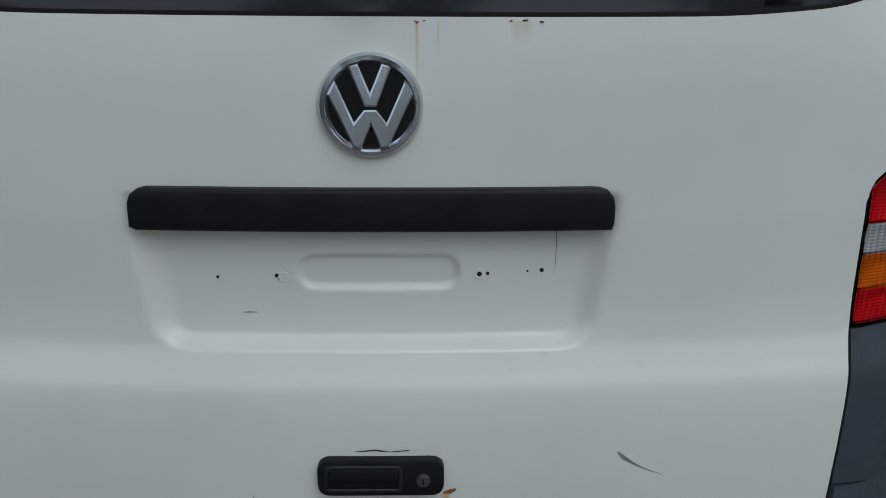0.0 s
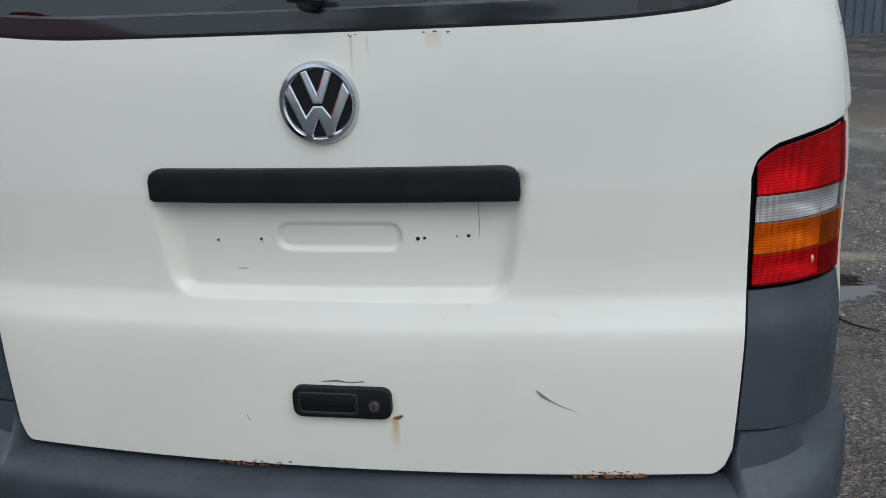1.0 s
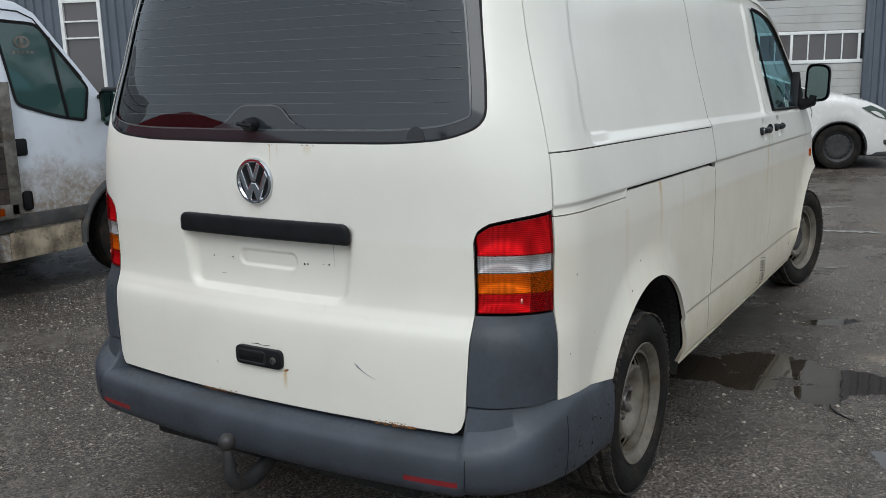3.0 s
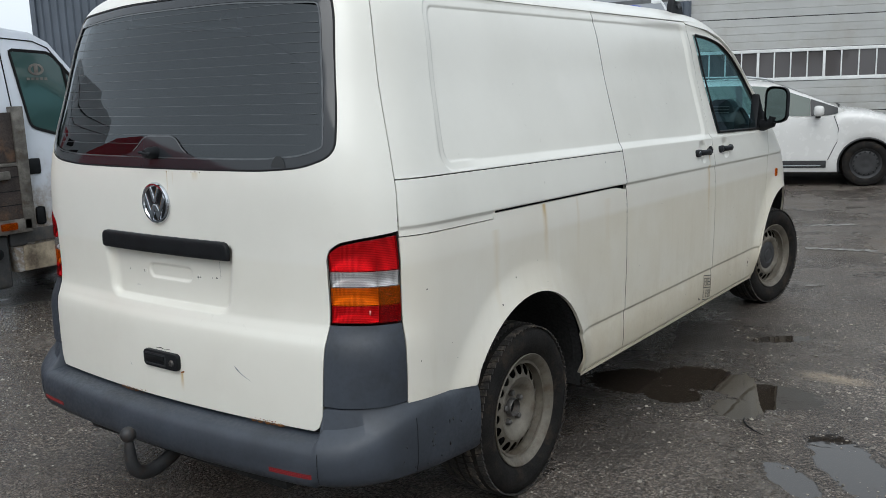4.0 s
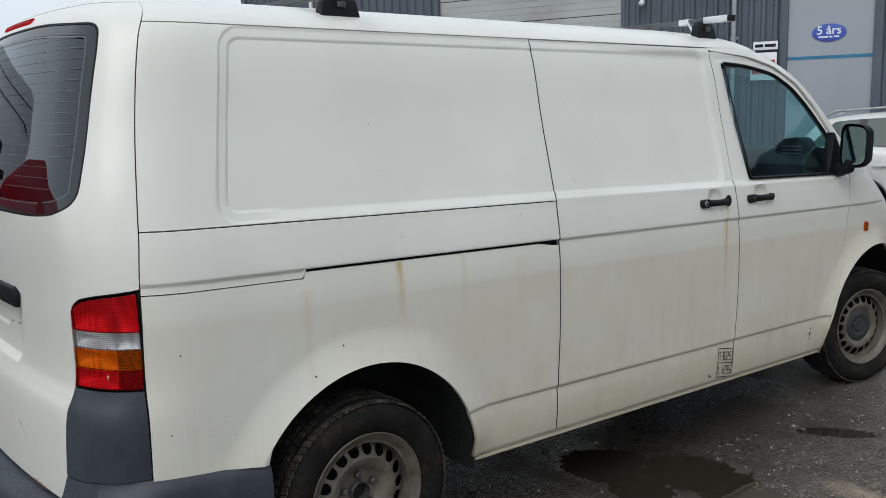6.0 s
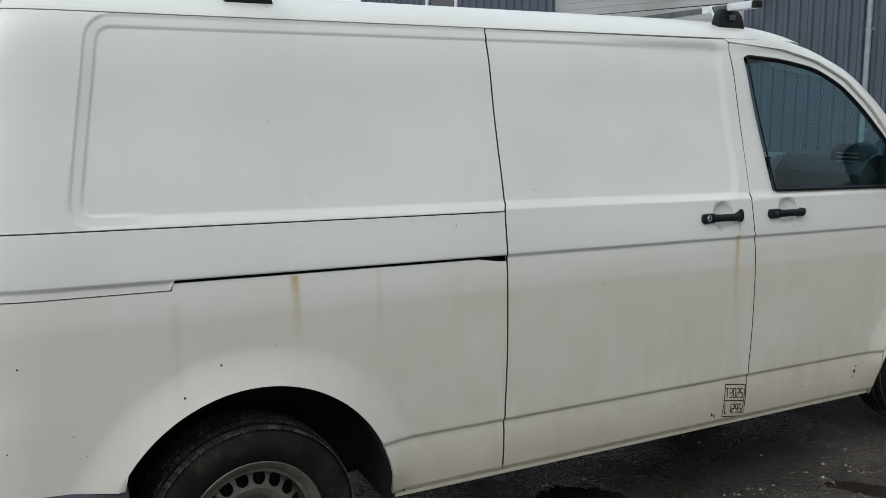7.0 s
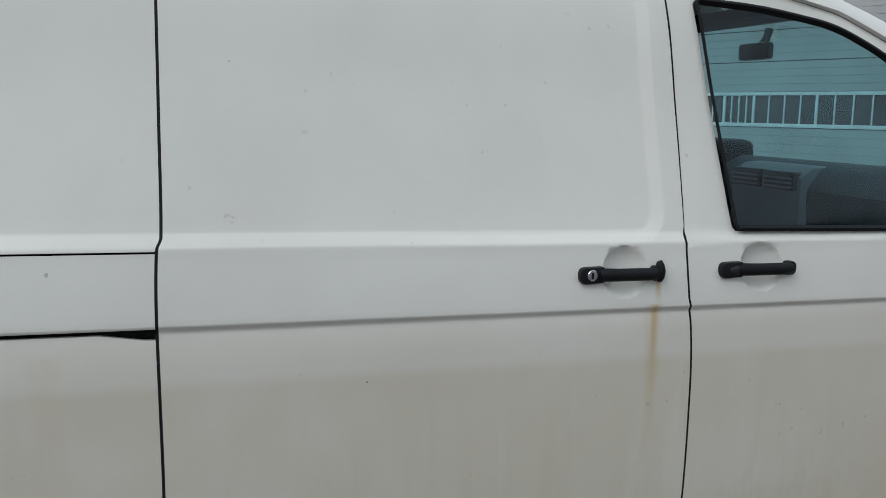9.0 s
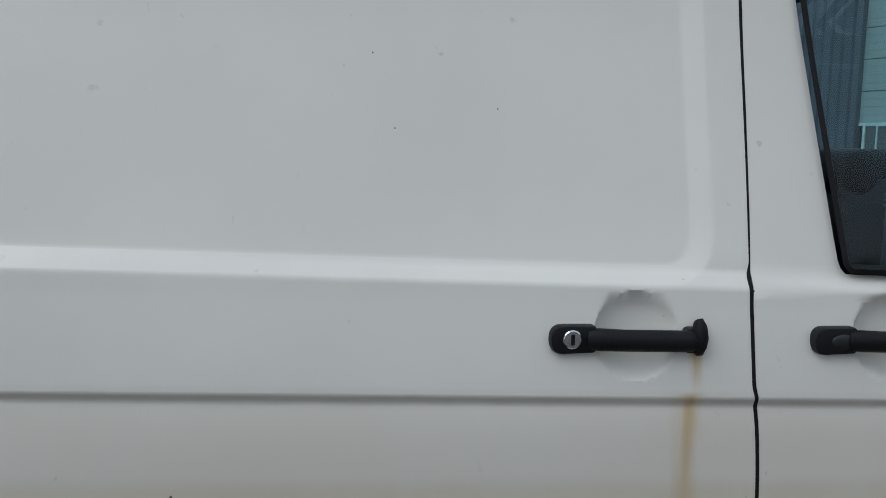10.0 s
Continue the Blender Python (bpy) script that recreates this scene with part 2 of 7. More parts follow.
        v = m.math("DIVIDE", m.math("SUBTRACT", m.math("MULTIPLY", dy, ca), m.math("MULTIPLY", dx, sa)), ry)
        d = m.math("SQRT", m.math("ADD", m.math("MULTIPLY", u, u), m.math("MULTIPLY", v, v)))
        k = m.ramp(m.math("ADD", d, wob), 0.78, 1.22, 1, 0)
        pud = k if pud is None else m.math("MAXIMUM", pud, k)
        k = m.ramp(m.math("ADD", d, m.math("MULTIPLY", wob, 0.6)), 0.9, 2.1, 0.75, 0)
        ring = k if ring is None else m.math("MAXIMUM", ring, k)
    water = m.ramp(pud, 0.30, 0.75)
    # real wetness together with the painted van shade
    wet = m.math("MAXIMUM", m.math("MAXIMUM", m.math("MAXIMUM", m.math("MULTIPLY", damp, 0.50), m.math("MULTIPLY", van_wet_shade, 1.15)), ring), pud)
    col = m.mix(m.math("MAXIMUM", m.math("MULTIPLY", wet, 0.78), m.math("MULTIPLY", water, 0.96)), col, (0.024, 0.0185, 0.0138))
    m.set("Base Color", col)
    u, v = m.math("DIVIDE", m.math("SUBTRACT", x, 2.5), 1.15), m.math("DIVIDE", m.math("SUBTRACT", y, 2.7), 1.7)
    sheen = m.ramp(m.math("ADD", m.math("SQRT", m.math("ADD", m.math("MULTIPLY", u, u), m.math("MULTIPLY", v, v))), m.math("MULTIPLY", m.math("SUBTRACT", mid, 0.5), 1.2)), 0.6, 1.2, 1, 0)
    rough = m.math("SUBTRACT", 0.50, m.math("MULTIPLY", m.math("MAXIMUM", damp, sheen), 0.34))
    rough = m.math("MAXIMUM", m.math("MULTIPLY", rough, m.math("SUBTRACT", 1.0, m.math("MULTIPLY", pud, 1.1))), 0.02)
    m.set("Roughness", rough)
    h = m.math("ADD", m.math("MULTIPLY", fine.outputs["Distance"], -0.5), m.math("MULTIPLY", coarse.outputs["Distance"], -0.8))
    h = m.math("ADD", h, m.math("MULTIPLY", mid, 1.2))
    h = m.math("ADD", m.math("MULTIPLY", h, m.math("SUBTRACT", 1.0, water)), m.math("MULTIPLY", m.noise(9, 2), 0.06))
    h = m.math("MULTIPLY", h, m.math("SUBTRACT", 1.0, m.math("MULTIPLY", sheen, 0.35)))
    m.bump(h, 0.9, 0.009)
    return m.m


PUDDLES = [(1.06, 2.60, 0.27, 0.20, 20), (1.42, 2.52, 0.26, 0.17, 0), (1.00, 2.30, 0.15, 0.13, 0), (1.34, 2.28, 0.13, 0.14, 0), (0.72, 2.40, 0.20, 0.22, 0),
           (1.74, 1.61, 0.19, 0.075, -48), (1.90, 1.86, 0.34, 0.13, -60), (1.21, 3.52, 0.19, 0.065, 40)]

SIDE_STREAKS = [(1.155, 0.026, 1.095, 0.27, 0.60), (1.150, 0.016, 1.095, 0.06, 0.85), (1.42, 0.02, 1.09, 0.34, 0.22), (2.972, 0.026, 1.078, 0.40, 0.55), (2.975, 0.012, 1.075, 0.24, 0.6), (2.980, 0.014, 1.136, 0.07, 0.9), (0.80, 0.03, 1.05, 0.5, 0.22), (1.70, 0.05, 1.05, 0.5, 0.14)]
REAR_STREAKS = [(0.105, 0.012, 0.606, 0.07, 0.95), (0.062, 0.004, 1.292, 0.12, 0.6), (0.20, 0.02, 1.292, 0.035, 0.45), (0.09, 0.003, 1.292, 0.05, 0.5), (-0.01, 0.05, 1.115, 0.08, 0.10), (-0.32, 0.02, 1.0, 0.12, 0.10)]
paint_side = van_paint("van_paint_side", SIDE_STREAKS, "y", 0.42)
paint_rear = van_paint("van_paint_rear", REAR_STREAKS, "x", 0.14)
grey_plastic = plain("grey_bumper_plastic", (0.036, 0.043, 0.055), 0.5, var=0.22, scale=5, bump=0.12, bscale=350, dirt=((0.020, 0.023, 0.028), 0.7))
black_plastic = plain("black_plastic", (0.008, 0.009, 0.0105), 0.5, var=0.25, scale=18, bump=0.1, bscale=420, spec=0.22)
dark_trim = plain("dark_trim", (0.014, 0.015, 0.017), 0.38, var=0.2, scale=12)
rubber = plain("seal_rubber", (0.008, 0.008, 0.009), 0.6, var=0.2, scale=15, spec=0.2)
under_black = plain("underbody_black", (0.010, 0.010, 0.010), 0.85, var=0.3, scale=6)
tyre_mat = plain("tyre_rubber", (0.011, 0.0102, 0.0095), 0.75, var=0.3, scale=14, bump=0.2, bscale=160, spec=0.16, dirt=((0.042, 0.031, 0.022), 0.6))
tread_mat = plain("muddy_tread", (0.024, 0.022, 0.020), 0.85, var=0.3, scale=22, bump=0.5, bscale=120, dirt=((0.13, 0.105, 0.08), 0.85))
rim_mat = plain("painted_steel_rim", (0.140, 0.125, 0.100), 0.5, metal=0.2, var=0.25, scale=14, dirt=((0.085, 0.064, 0.043), 0.85))
dull_steel = plain("dull_steel", (0.12, 0.115, 0.11), 0.45, metal=0.7, var=0.3, scale=25, dirt=((0.10, 0.05, 0.02), 0.4))
chrome = plain("worn_chrome", (0.60, 0.62, 0.65), 0.09, metal=1.0, var=0.06, scale=30)
badge_black = plain("badge_black", (0.008, 0.009, 0.010), 0.35, spec=0.25, var=0.1, scale=30)
rust_mat = plain("rust", (0.22, 0.088, 0.026), 0.9, var=0.5, scale=60, bump=0.5, bscale=400)
scratch_mat = plain("bare_scratch", (0.20, 0.215, 0.23), 0.5, var=0.2, scale=40)
chip_mat = plain("paint_chip", (0.05, 0.045, 0.04), 0.8, var=0.3, scale=60)
lens_red = lens_mat("lamp_red", (0.76, 0.007, 0.012), 0.8)
lens_dull = lens_mat("reflector_red", (0.26, 0.022, 0.026), 0.1)
lens_clear = lens_mat("lamp_clear", (0.66, 0.66, 0.66), 0.82)
lamp_silver = Mat("silvered_bowl", (0.95, 0.95, 0.95), 0.52, metal=0.85).m
lens_amber = lens_mat("lamp_amber", (0.90, 0.15, 0.003), 0.76)
# bright metal for the modelled highlight on the fog lens
glint_mat = Mat("glint_metal", (0.9, 0.30, 0.25), 0.08, metal=0.6, coat=1.0).m
rear_glass = glass("tinted_rear_glass", (0.10, 0.12, 0.14), 0.072)
cab_glass = glass("green_cab_glass", (0.58, 0.81, 0.84), 0.036)
mirror_glass = Mat("mirror_glass", (0.14, 0.19, 0.18), 0.03, metal=1.0).m
heat_mat = plain("heating_wire", (0.090, 0.096, 0.102), 0.06, var=0.1, scale=30)
heat_pale = plain("heating_band", (0.075, 0.082, 0.088), 0.10, var=0.15, scale=30)
cover_mat = Mat("glossy_black_cover", (0.004, 0.0045, 0.005), 0.08).m
frit_mat = Mat("printed_glass_border", (0.022, 0.025, 0.029), 0.08).m
tape_white = plain("white_tape", (0.68, 0.70, 0.72), 0.5, var=0.1, scale=30)
bar_steel = plain("roof_bar_steel", (0.10, 0.105, 0.11), 0.4, metal=0.5, var=0.2, scale=20)
dash_mat = plain("dashboard_plastic", (0.026, 0.030, 0.035), 0.6, var=0.15, scale=10, bump=0.2, bscale=300)
seat_mat = plain("seat_cloth", (0.035, 0.037, 0.042), 0.9, var=0.2, scale=20, bump=0.3, bscale=500)
hitch_steel = plain("dark_hitch_steel", (0.035, 0.036, 0.038), 0.5, metal=0.4, var=0.3, scale=25, dirt=((0.06, 0.035, 0.02), 0.4))
asphalt = asphalt_mat()


# ---------- mesh helpers ----------
def part(name, bm, material, parent=None, label="", angle=38, smooth=True):
    """Link a bmesh as one mesh object, under a thing or a part if given."""
    if smooth:
        lim = radians(angle)
        for f in bm.faces:
            f.smooth = True
        for e in bm.edges:
            e.smooth = len(e.link_faces) == 2 and e.calc_face_angle(0.0) < lim
    me = bpy.data.meshes.new(name)
    bm.to_mesh(me)
    bm.free()
    me.materials.append(material)
    ob = new(name, me)
    if parent is not None:
        ob.parent = parent
    if label:
        ob["label"] = label
    return ob


def thing(name, label, category, group="", kind="", at=(0, 0, 0), turn=0):
    ob = new(name)
    ob.empty_display_size = 0.2
    ob.matrix_basis = pose(*at, 0, 0, turn)
    return tagged(ob, label, category, group, kind)


def box(bm, x0, x1, y0, y1, z0, z1, bevel=0.0, seg=2):
    r = bmesh.ops.create_cube(bm, size=1, matrix=Matrix.LocRotScale(((x0 + x1) / 2, (y0 + y1) / 2, (z0 + z1) / 2), None, (x1 - x0, y1 - y0, z1 - z0)))
    if bevel:
        es = list({e for v in r["verts"] for e in v.link_edges})
        bmesh.ops.bevel(bm, geom=es, offset=bevel, segments=seg, profile=0.6, affect="EDGES")
    return bm


def boxed(x0, x1, y0, y1, z0, z1, bevel=0.0, seg=2):
    return box(bmesh.new(), x0, x1, y0, y1, z0, z1, bevel, seg)


def tube(bm, pts, radius, n=10, cap=True):
    """A round bar along points; radius may be one number or one for each point."""
    pts = [Vector(p) for p in pts]
    rad = radius if isinstance(radius, (list, tuple)) else [radius] * len(pts)
    rings, up = [], None
    for i, p in enumerate(pts):
        d = (pts[min(i + 1, len(pts) - 1)] - pts[max(i - 1, 0)]).normalized()
        u = d.cross(Vector((0, 0, 1)) if abs(d.z) < 0.9 else Vector((1, 0, 0))).normalized()
        if up is not None:
            u = (up - up.dot(d) * d).normalized()
        up = u
        w = d.cross(u)
        rings.append([bm.verts.new(p + rad[i] * (math.cos(2 * math.pi * k / n) * u + math.sin(2 * math.pi * k / n) * w)) for k in range(n)])
    for a, b in zip(rings, rings[1:]):
        for k in range(n):
            bm.faces.new((a[k], a[(k + 1) % n], b[(k + 1) % n], b[k]))
    if cap:
        bm.faces.new(rings[0][::-1])
        bm.faces.new(rings[-1])
    bmesh.ops.recalc_face_normals(bm, faces=bm.faces[:])
    return bm


def lathe(bm, profile, n=48, axis="x", closed=False):
    """Turn (along, radius) pairs about an axis through the origin."""
    rings = []
    for a, r in profile:
        ring = []
        for k in range(n):
            c, s = r * math.cos(2 * math.pi * k / n), r * math.sin(2 * math.pi * k / n)
            ring.append(bm.verts.new((a, c, s) if axis == "x" else (c, s, a) if axis == "z" else (c, a, s)))
        rings.append(ring)
    pairs = list(zip(rings, rings[1:])) + ([(rings[-1], rings[0])] if closed else [])
    for a, b in pairs:
        for k in range(n):
            bm.faces.new((a[k], a[(k + 1) % n], b[(k + 1) % n], b[k]))
    bmesh.ops.recalc_face_normals(bm, faces=bm.faces[:])
    return bm


def prism(bm, poly, lo, hi, axis="y", bevel=0.0):
    """Push a flat outline through, along an axis."""
    def at(p, k):
        return (k, p[0], p[1]) if axis == "x" else (p[0], k, p[1]) if axis == "y" else (p[0], p[1], k)
    a, b = [bm.verts.new(at(p, lo)) for p in poly], [bm.verts.new(at(p, hi)) for p in poly]
    fs = [bm.faces.new(a), bm.faces.new(b[::-1])]
    for k in range(len(poly)):
        j = (k + 1) % len(poly)
        fs.append(bm.faces.new((a[k], b[k], b[j], a[j])))
    bmesh.ops.recalc_face_normals(bm, faces=fs)
    if bevel:
        es = list({e for f in fs[:2] for e in f.edges})
        bmesh.ops.bevel(bm, geom=es, offset=bevel, segments=2, profile=0.6, affect="EDGES")
    return bm


def flip_x(bm):
    for v in bm.verts:
        v.co.x = -v.co.x
    bmesh.ops.reverse_faces(bm, faces=bm.faces[:])
    return bm


# ---------- the van's surface ----------
def curve(xs, ys):
    """A smooth monotone curve through a few points."""
    x, y = np.array(xs, float), np.array(ys, float)
    h, d = np.diff(x), np.diff(y) / np.diff(x)
    m = np.zeros(len(x))
    m[0], m[-1] = d[0], d[-1]
    for k in range(1, len(x) - 1):
        if d[k - 1] * d[k] > 0:
            w1, w2 = 2 * h[k] + h[k - 1], h[k] + 2 * h[k - 1]
            m[k] = (w1 + w2) / (w1 / d[k - 1] + w2 / d[k])

    def f(q):
        q = np.clip(np.asarray(q, float), x[0], x[-1])
        k = np.clip(np.searchsorted(x, q, side="right") - 1, 0, len(h) - 1)
        t = (q - x[k]) / h[k]
        return (y[k] * (1 + 2 * t) * (1 - t) ** 2 + m[k] * h[k] * t * (1 - t) ** 2 + y[k + 1] * t * t * (3 - 2 * t) + m[k + 1] * h[k] * t * t * (t - 1))
    return f


HALF_W = curve([0.20, 0.33, 0.50, 0.80, 1.00, 1.08, 1.23, 1.30, 1.55, 1.78, 1.83, 1.87, 1.92, 2.0, 2.1, 2.2],
               [0.885, 0.912, 0.924, 0.932, 0.932, 0.927, 0.908, 0.890, 0.826, 0.774, 0.753, 0.722, 0.640, 0.48, 0.25, 0.004])
HEIGHT = curve([0.20, 1.80, 1.87, 1.92, 2.0, 2.1, 2.2], [0.20, 1.80, 1.868, 1.908, 1.942, 1.962, 1.968])
REAR_Y = curve([0.20, 0.45, 0.60, 0.72, 0.765, 0.80, 0.835, 0.90, 1.20, 1.30, 1.56, 1.80, 1.87, 1.92, 2.0, 2.1, 2.2],
               [0.095, 0.080, 0.082, 0.087, 0.093, 0.107, 0.119, 0.124, 0.122, 0.126, 0.180, 0.243, 0.270, 0.305, 0.37, 0.45, 0.55])
FRONT_Y = curve([0.20, 0.40, 0.60, 0.80, 0.95, 1.05, 1.15, 1.25, 1.42, 1.59, 1.72, 1.81, 1.87, 1.92, 2.0, 2.1, 2.2],
                [5.12, 5.25, 5.28, 5.25, 5.16, 5.04, 4.86, 4.62, 4.42, 4.25, 4.08, 3.90, 3.76, 3.62, 3.4, 3.2, 3.1])
NOSE_Y = curve([0.20, 0.60, 0.95, 1.15, 1.25, 1.42, 1.59, 1.72, 1.81, 1.87, 2.2], [4.25, 4.25, 4.2, 4.12, 4.08, 3.93, 3.77, 3.58, 3.36, 3.2, 2.6])
A1, LC, FULL, BOW = 0.66, 0.42, 4.0, 0.042


def body_point(a, v):
    """Points of the bare body: a runs from the middle of the tail round the corner to the nose, v up the side and over the roof."""
    a, v = np.broadcast_arrays(np.asarray(a, float), np.asarray(v, float))
    w, yr, yf, y0 = HALF_W(v), REAR_Y(v), FRONT_Y(v), NOSE_Y(v)
    ye = 0.478 + (yr - 0.125) * 0.9
    k = w / 0.93
    t = np.clip((a - A1) / LC, 0, 1)
    s = np.clip((a - A1 - LC) / FULL, 0, 1)
    xr, yrr = a * k, yr + BOW * (a / A1) ** 2
    xc = (1 - t) ** 2 * A1 * k + 2 * t * (1 - t) * w + t * t * w
    yc = (1 - t) ** 2 * (yr + BOW) + 2 * t * (1 - t) * (yr + 1.82 * BOW) + t * t * ye
    y = ye + s * (yf - ye)
    q = np.clip((y - y0) / (yf - y0), 0, 1)
    xs = w * (1 - q ** 2.5) ** 0.4
    rear, side = a < A1, a > A1 + LC
    return np.stack([np.where(rear, xr, np.where(side, xs, xc)), np.where(rear, yrr, np.where(side, y, yc)), HEIGHT(v)], -1)


def body_normal(a, v):
    e = 2e-3
    a, v = np.broadcast_arrays(np.asarray(a, float), np.asarray(v, float))
    da = body_point(a + e, v) - body_point(np.maximum(a - e, 0), v)
    dv = body_point(a, v + e) - body_point(a, v - e)
    n = np.cross(da, dv)
    return n / np.maximum(np.linalg.norm(n, axis=-1, keepdims=True), 1e-12)


def a_at(value, v, axis):
    """The a at which the body has that x (tail and corner) or that y (corner and side)."""
    value, v = np.broadcast_arrays(np.asarray(value, float), np.asarray(v, float))
    lo = np.full(value.shape, 0.0 if axis == 0 else 0.35)
    hi = np.full(value.shape, A1 + LC if axis == 0 else A1 + LC + FULL)
    for _ in range(34):
        mid = (lo + hi) / 2
        under = body_point(mid, v)[..., axis] < value
        lo, hi = np.where(under, mid, lo), np.where(under, hi, mid)
    return (lo + hi) / 2


def smooth01(t):
    t = np.clip(t, 0, 1)
    return t * t * (3 - 2 * t)


def shear(y, r):
    """The side's lines sink a little towards the nose."""
    return -0.022 * (y - 1.9) * (1 - smooth01((r - 1.3) / 0.45))


ARCH_R, ARCH_F = (1.013, 0.335, 0.447), (4.39, 0.335, 0.468)
DISHES = ((2.898, 1.150, 0.057), (3.262, 1.146, 0.057))


def round_box(p, q, x0, x1, y0, y1, rad):
    dx, dy = np.maximum(x0 - p, p - x1) + rad, np.maximum(y0 - q, q - y1) + rad
    return np.hypot(np.maximum(dx, 0), np.maximum(dy, 0)) + np.minimum(np.maximum(dx, dy), 0) - rad


def side_relief(y, z):
    """How far the pressed side panels stand off the bare body."""
    r = z - shear(y, z)
    d = np.interp(r, [0.33, 0.345, 0.40, 0.47, 0.50, 0.509, 0.5205, 0.53, 0.57, 0.99, 1.06, 1.0795, 1.0905, 1.10, 1.21],
                  [-0.004, 0.003, 0.003, -0.001, -0.005, -0.006, 0.002, 0.002, 0.0, 0.0, -0.001, -0.0025, 0.0060, 0.0060, 0.0])
    d = np.where(r > 1.0, d * (0.65 + 0.35 * smooth01((y - 0.30) / 0.35)), d)
    left = 0.592 + 0.165 * (r - 1.43)
    inner = round_box(y - left, r, 0.0, 2.408 - 0.165 * (r - 1.43), 1.253, 1.826, 0.055)
    fore = smooth01((y - 2.2) / 0.6)
    steps = 0.4 * np.clip((0.017 - inner) / 0.007, 0, 1) + 0.2 * np.clip((0.010 - inner) / 0.024, 0, 1) + 0.4 * np.clip((-0.014 - inner) / 0.007, 0, 1)
    twice = np.maximum(1 - smooth01((y - left - 0.12) / 0.10), smooth01((r - 1.60) / 0.1)) * (1 - fore)
    steps = steps * twice + np.clip((0.015 - inner) / 0.030, 0, 1) * (1 - twice)
    d = d - (0.0125 - 0.0030 * fore) * steps * (y > 0.3)
    d = d - 0.013 * fore * np.clip((r - 1.236) / 0.024, 0, 1) * (1 - 0.8 * smooth01((r - 1.79) / 0.045))
    for (cy, cz, rad), high in ((ARCH_R, 0.028), (ARCH_F, 0.026)):
        off = np.hypot(y - cy, z - cz) - rad
        d = d + high * np.clip(1 - np.abs(off) / 0.115, 0, 1) ** 1.5 * smooth01((z - 0.30) / 0.14)
    for cy, cz, rad in DISHES:
        q = np.hypot(y - cy, z - cz) / rad
        d = d - 0.020 * np.where(q < 1, (1 - q ** 2) ** 0.55, 0)
    return d


def rear_relief(x, z):
    xs = x / (1 + 0.45 * (z - 0.93))
    inner = round_box(xs, z, -0.330, 0.330, 0.830, 1.10, 0.045)
    d = -0.022 * smooth01((0.010 - inner) / 0.024) * smooth01((1.06 - z) / 0.03)
    d = d * smooth01((0.352 - np.abs(xs)) / 0.055)
    em = round_box(x, z, -0.108, 0.120, 0.911, 0.957, 0.022)
    return d - 0.008 * smooth01((0.006 - em) / 0.010)


def skin(a, v, relief, flip=False, rim=0.014, skip=None):
    """A sheet of body metal from grids of a and v, with its edges folded in."""
    p = body_point(np.abs(a), v)
    n = body_normal(np.abs(a), v)
    p = p + n * relief[..., None]
    neg = np.sign(a) < 0
    p[..., 0] = np.where(neg, -p[..., 0], p[..., 0])
    n[..., 0] = np.where(neg, -n[..., 0], n[..., 0])
    return sheet(p, n, rim)


def sheet(p, n, rim):
    bm = bmesh.new()
    lay = bm.verts.layers.float_vector.new("n")
    rows, cols = p.shape[:2]
    vs = []
    for i in range(rows):
        for j in range(cols):
            q = bm.verts.new(p[i, j])
            q[lay] = n[i, j]
            vs.append(q)
    for i in range(rows - 1):
        for j in range(cols - 1):
            bm.faces.new((vs[i * cols + j], vs[i * cols + j + 1], vs[(i + 1) * cols + j + 1], vs[(i + 1) * cols + j]))
    return finish(bm, lay, rim)


def finish(bm, lay, rim):
    bmesh.ops.remove_doubles(bm, verts=bm.verts[:], dist=0.0004)
    for f in [f for f in bm.faces if f.calc_area() < 1e-9]:
        bm.faces.remove(f)
    for v in [v for v in bm.verts if not v.link_faces]:
        bm.verts.remove(v)
    bm.normal_update()
    wrong = [f for f in bm.faces if f.normal.dot(sum((v[lay] for v in f.verts), Vector())) < 0]
    if wrong:
        bmesh.ops.reverse_faces(bm, faces=wrong)
    if rim:
        edges = [e for e in bm.edges if len(e.link_faces) == 1]
        r = bmesh.ops.extrude_edge_only(bm, edges=edges)
        for v in [g for g in r["geom"] if isinstance(g, bmesh.types.BMVert)]:
            v.co -= Vector(v[lay]) * rim
    return bm


def side_skin(y, z, rim=0.014, relief=True):
    a = a_at(y, z, 1)
    return skin(a, z, side_relief(y, z) if relief is True else np.full(y.shape, float(relief)), rim=rim)


def rows_between(lo, hi, dense=()):
    """Row heights at an even step, closer where the metal bends."""
    r = list(np.arange(lo, hi, 0.013)) + [hi]
    for c, half, step in dense:
        r += list(np.arange(c - half, c + half, step))
    return np.unique(np.round([q for q in r if lo <= q <= hi], 5))


BENDS = ((1.09, 0.022, 0.0035), (0.516, 0.022, 0.004), (1.253, 0.026, 0.004), (1.826, 0.026, 0.004), (0.34, 0.012, 0.004), (1.150, 0.062, 0.005))


def ring(outer, inner, steps, lay_fn, relief_fn, rim=0.012, base=None):
    """A frame of body metal between two closed outlines of equal count, on the body's surface."""
    o, i = np.array(outer, float), np.array(inner, float)
    k = np.linspace(0, 1, steps + 1)[:, None, None]
    g = o[None] * (1 - k) + i[None] * k
    g = np.concatenate([g, g[:, :1]], 1)
    return lay_fn(g[..., 0], g[..., 1], relief_fn)


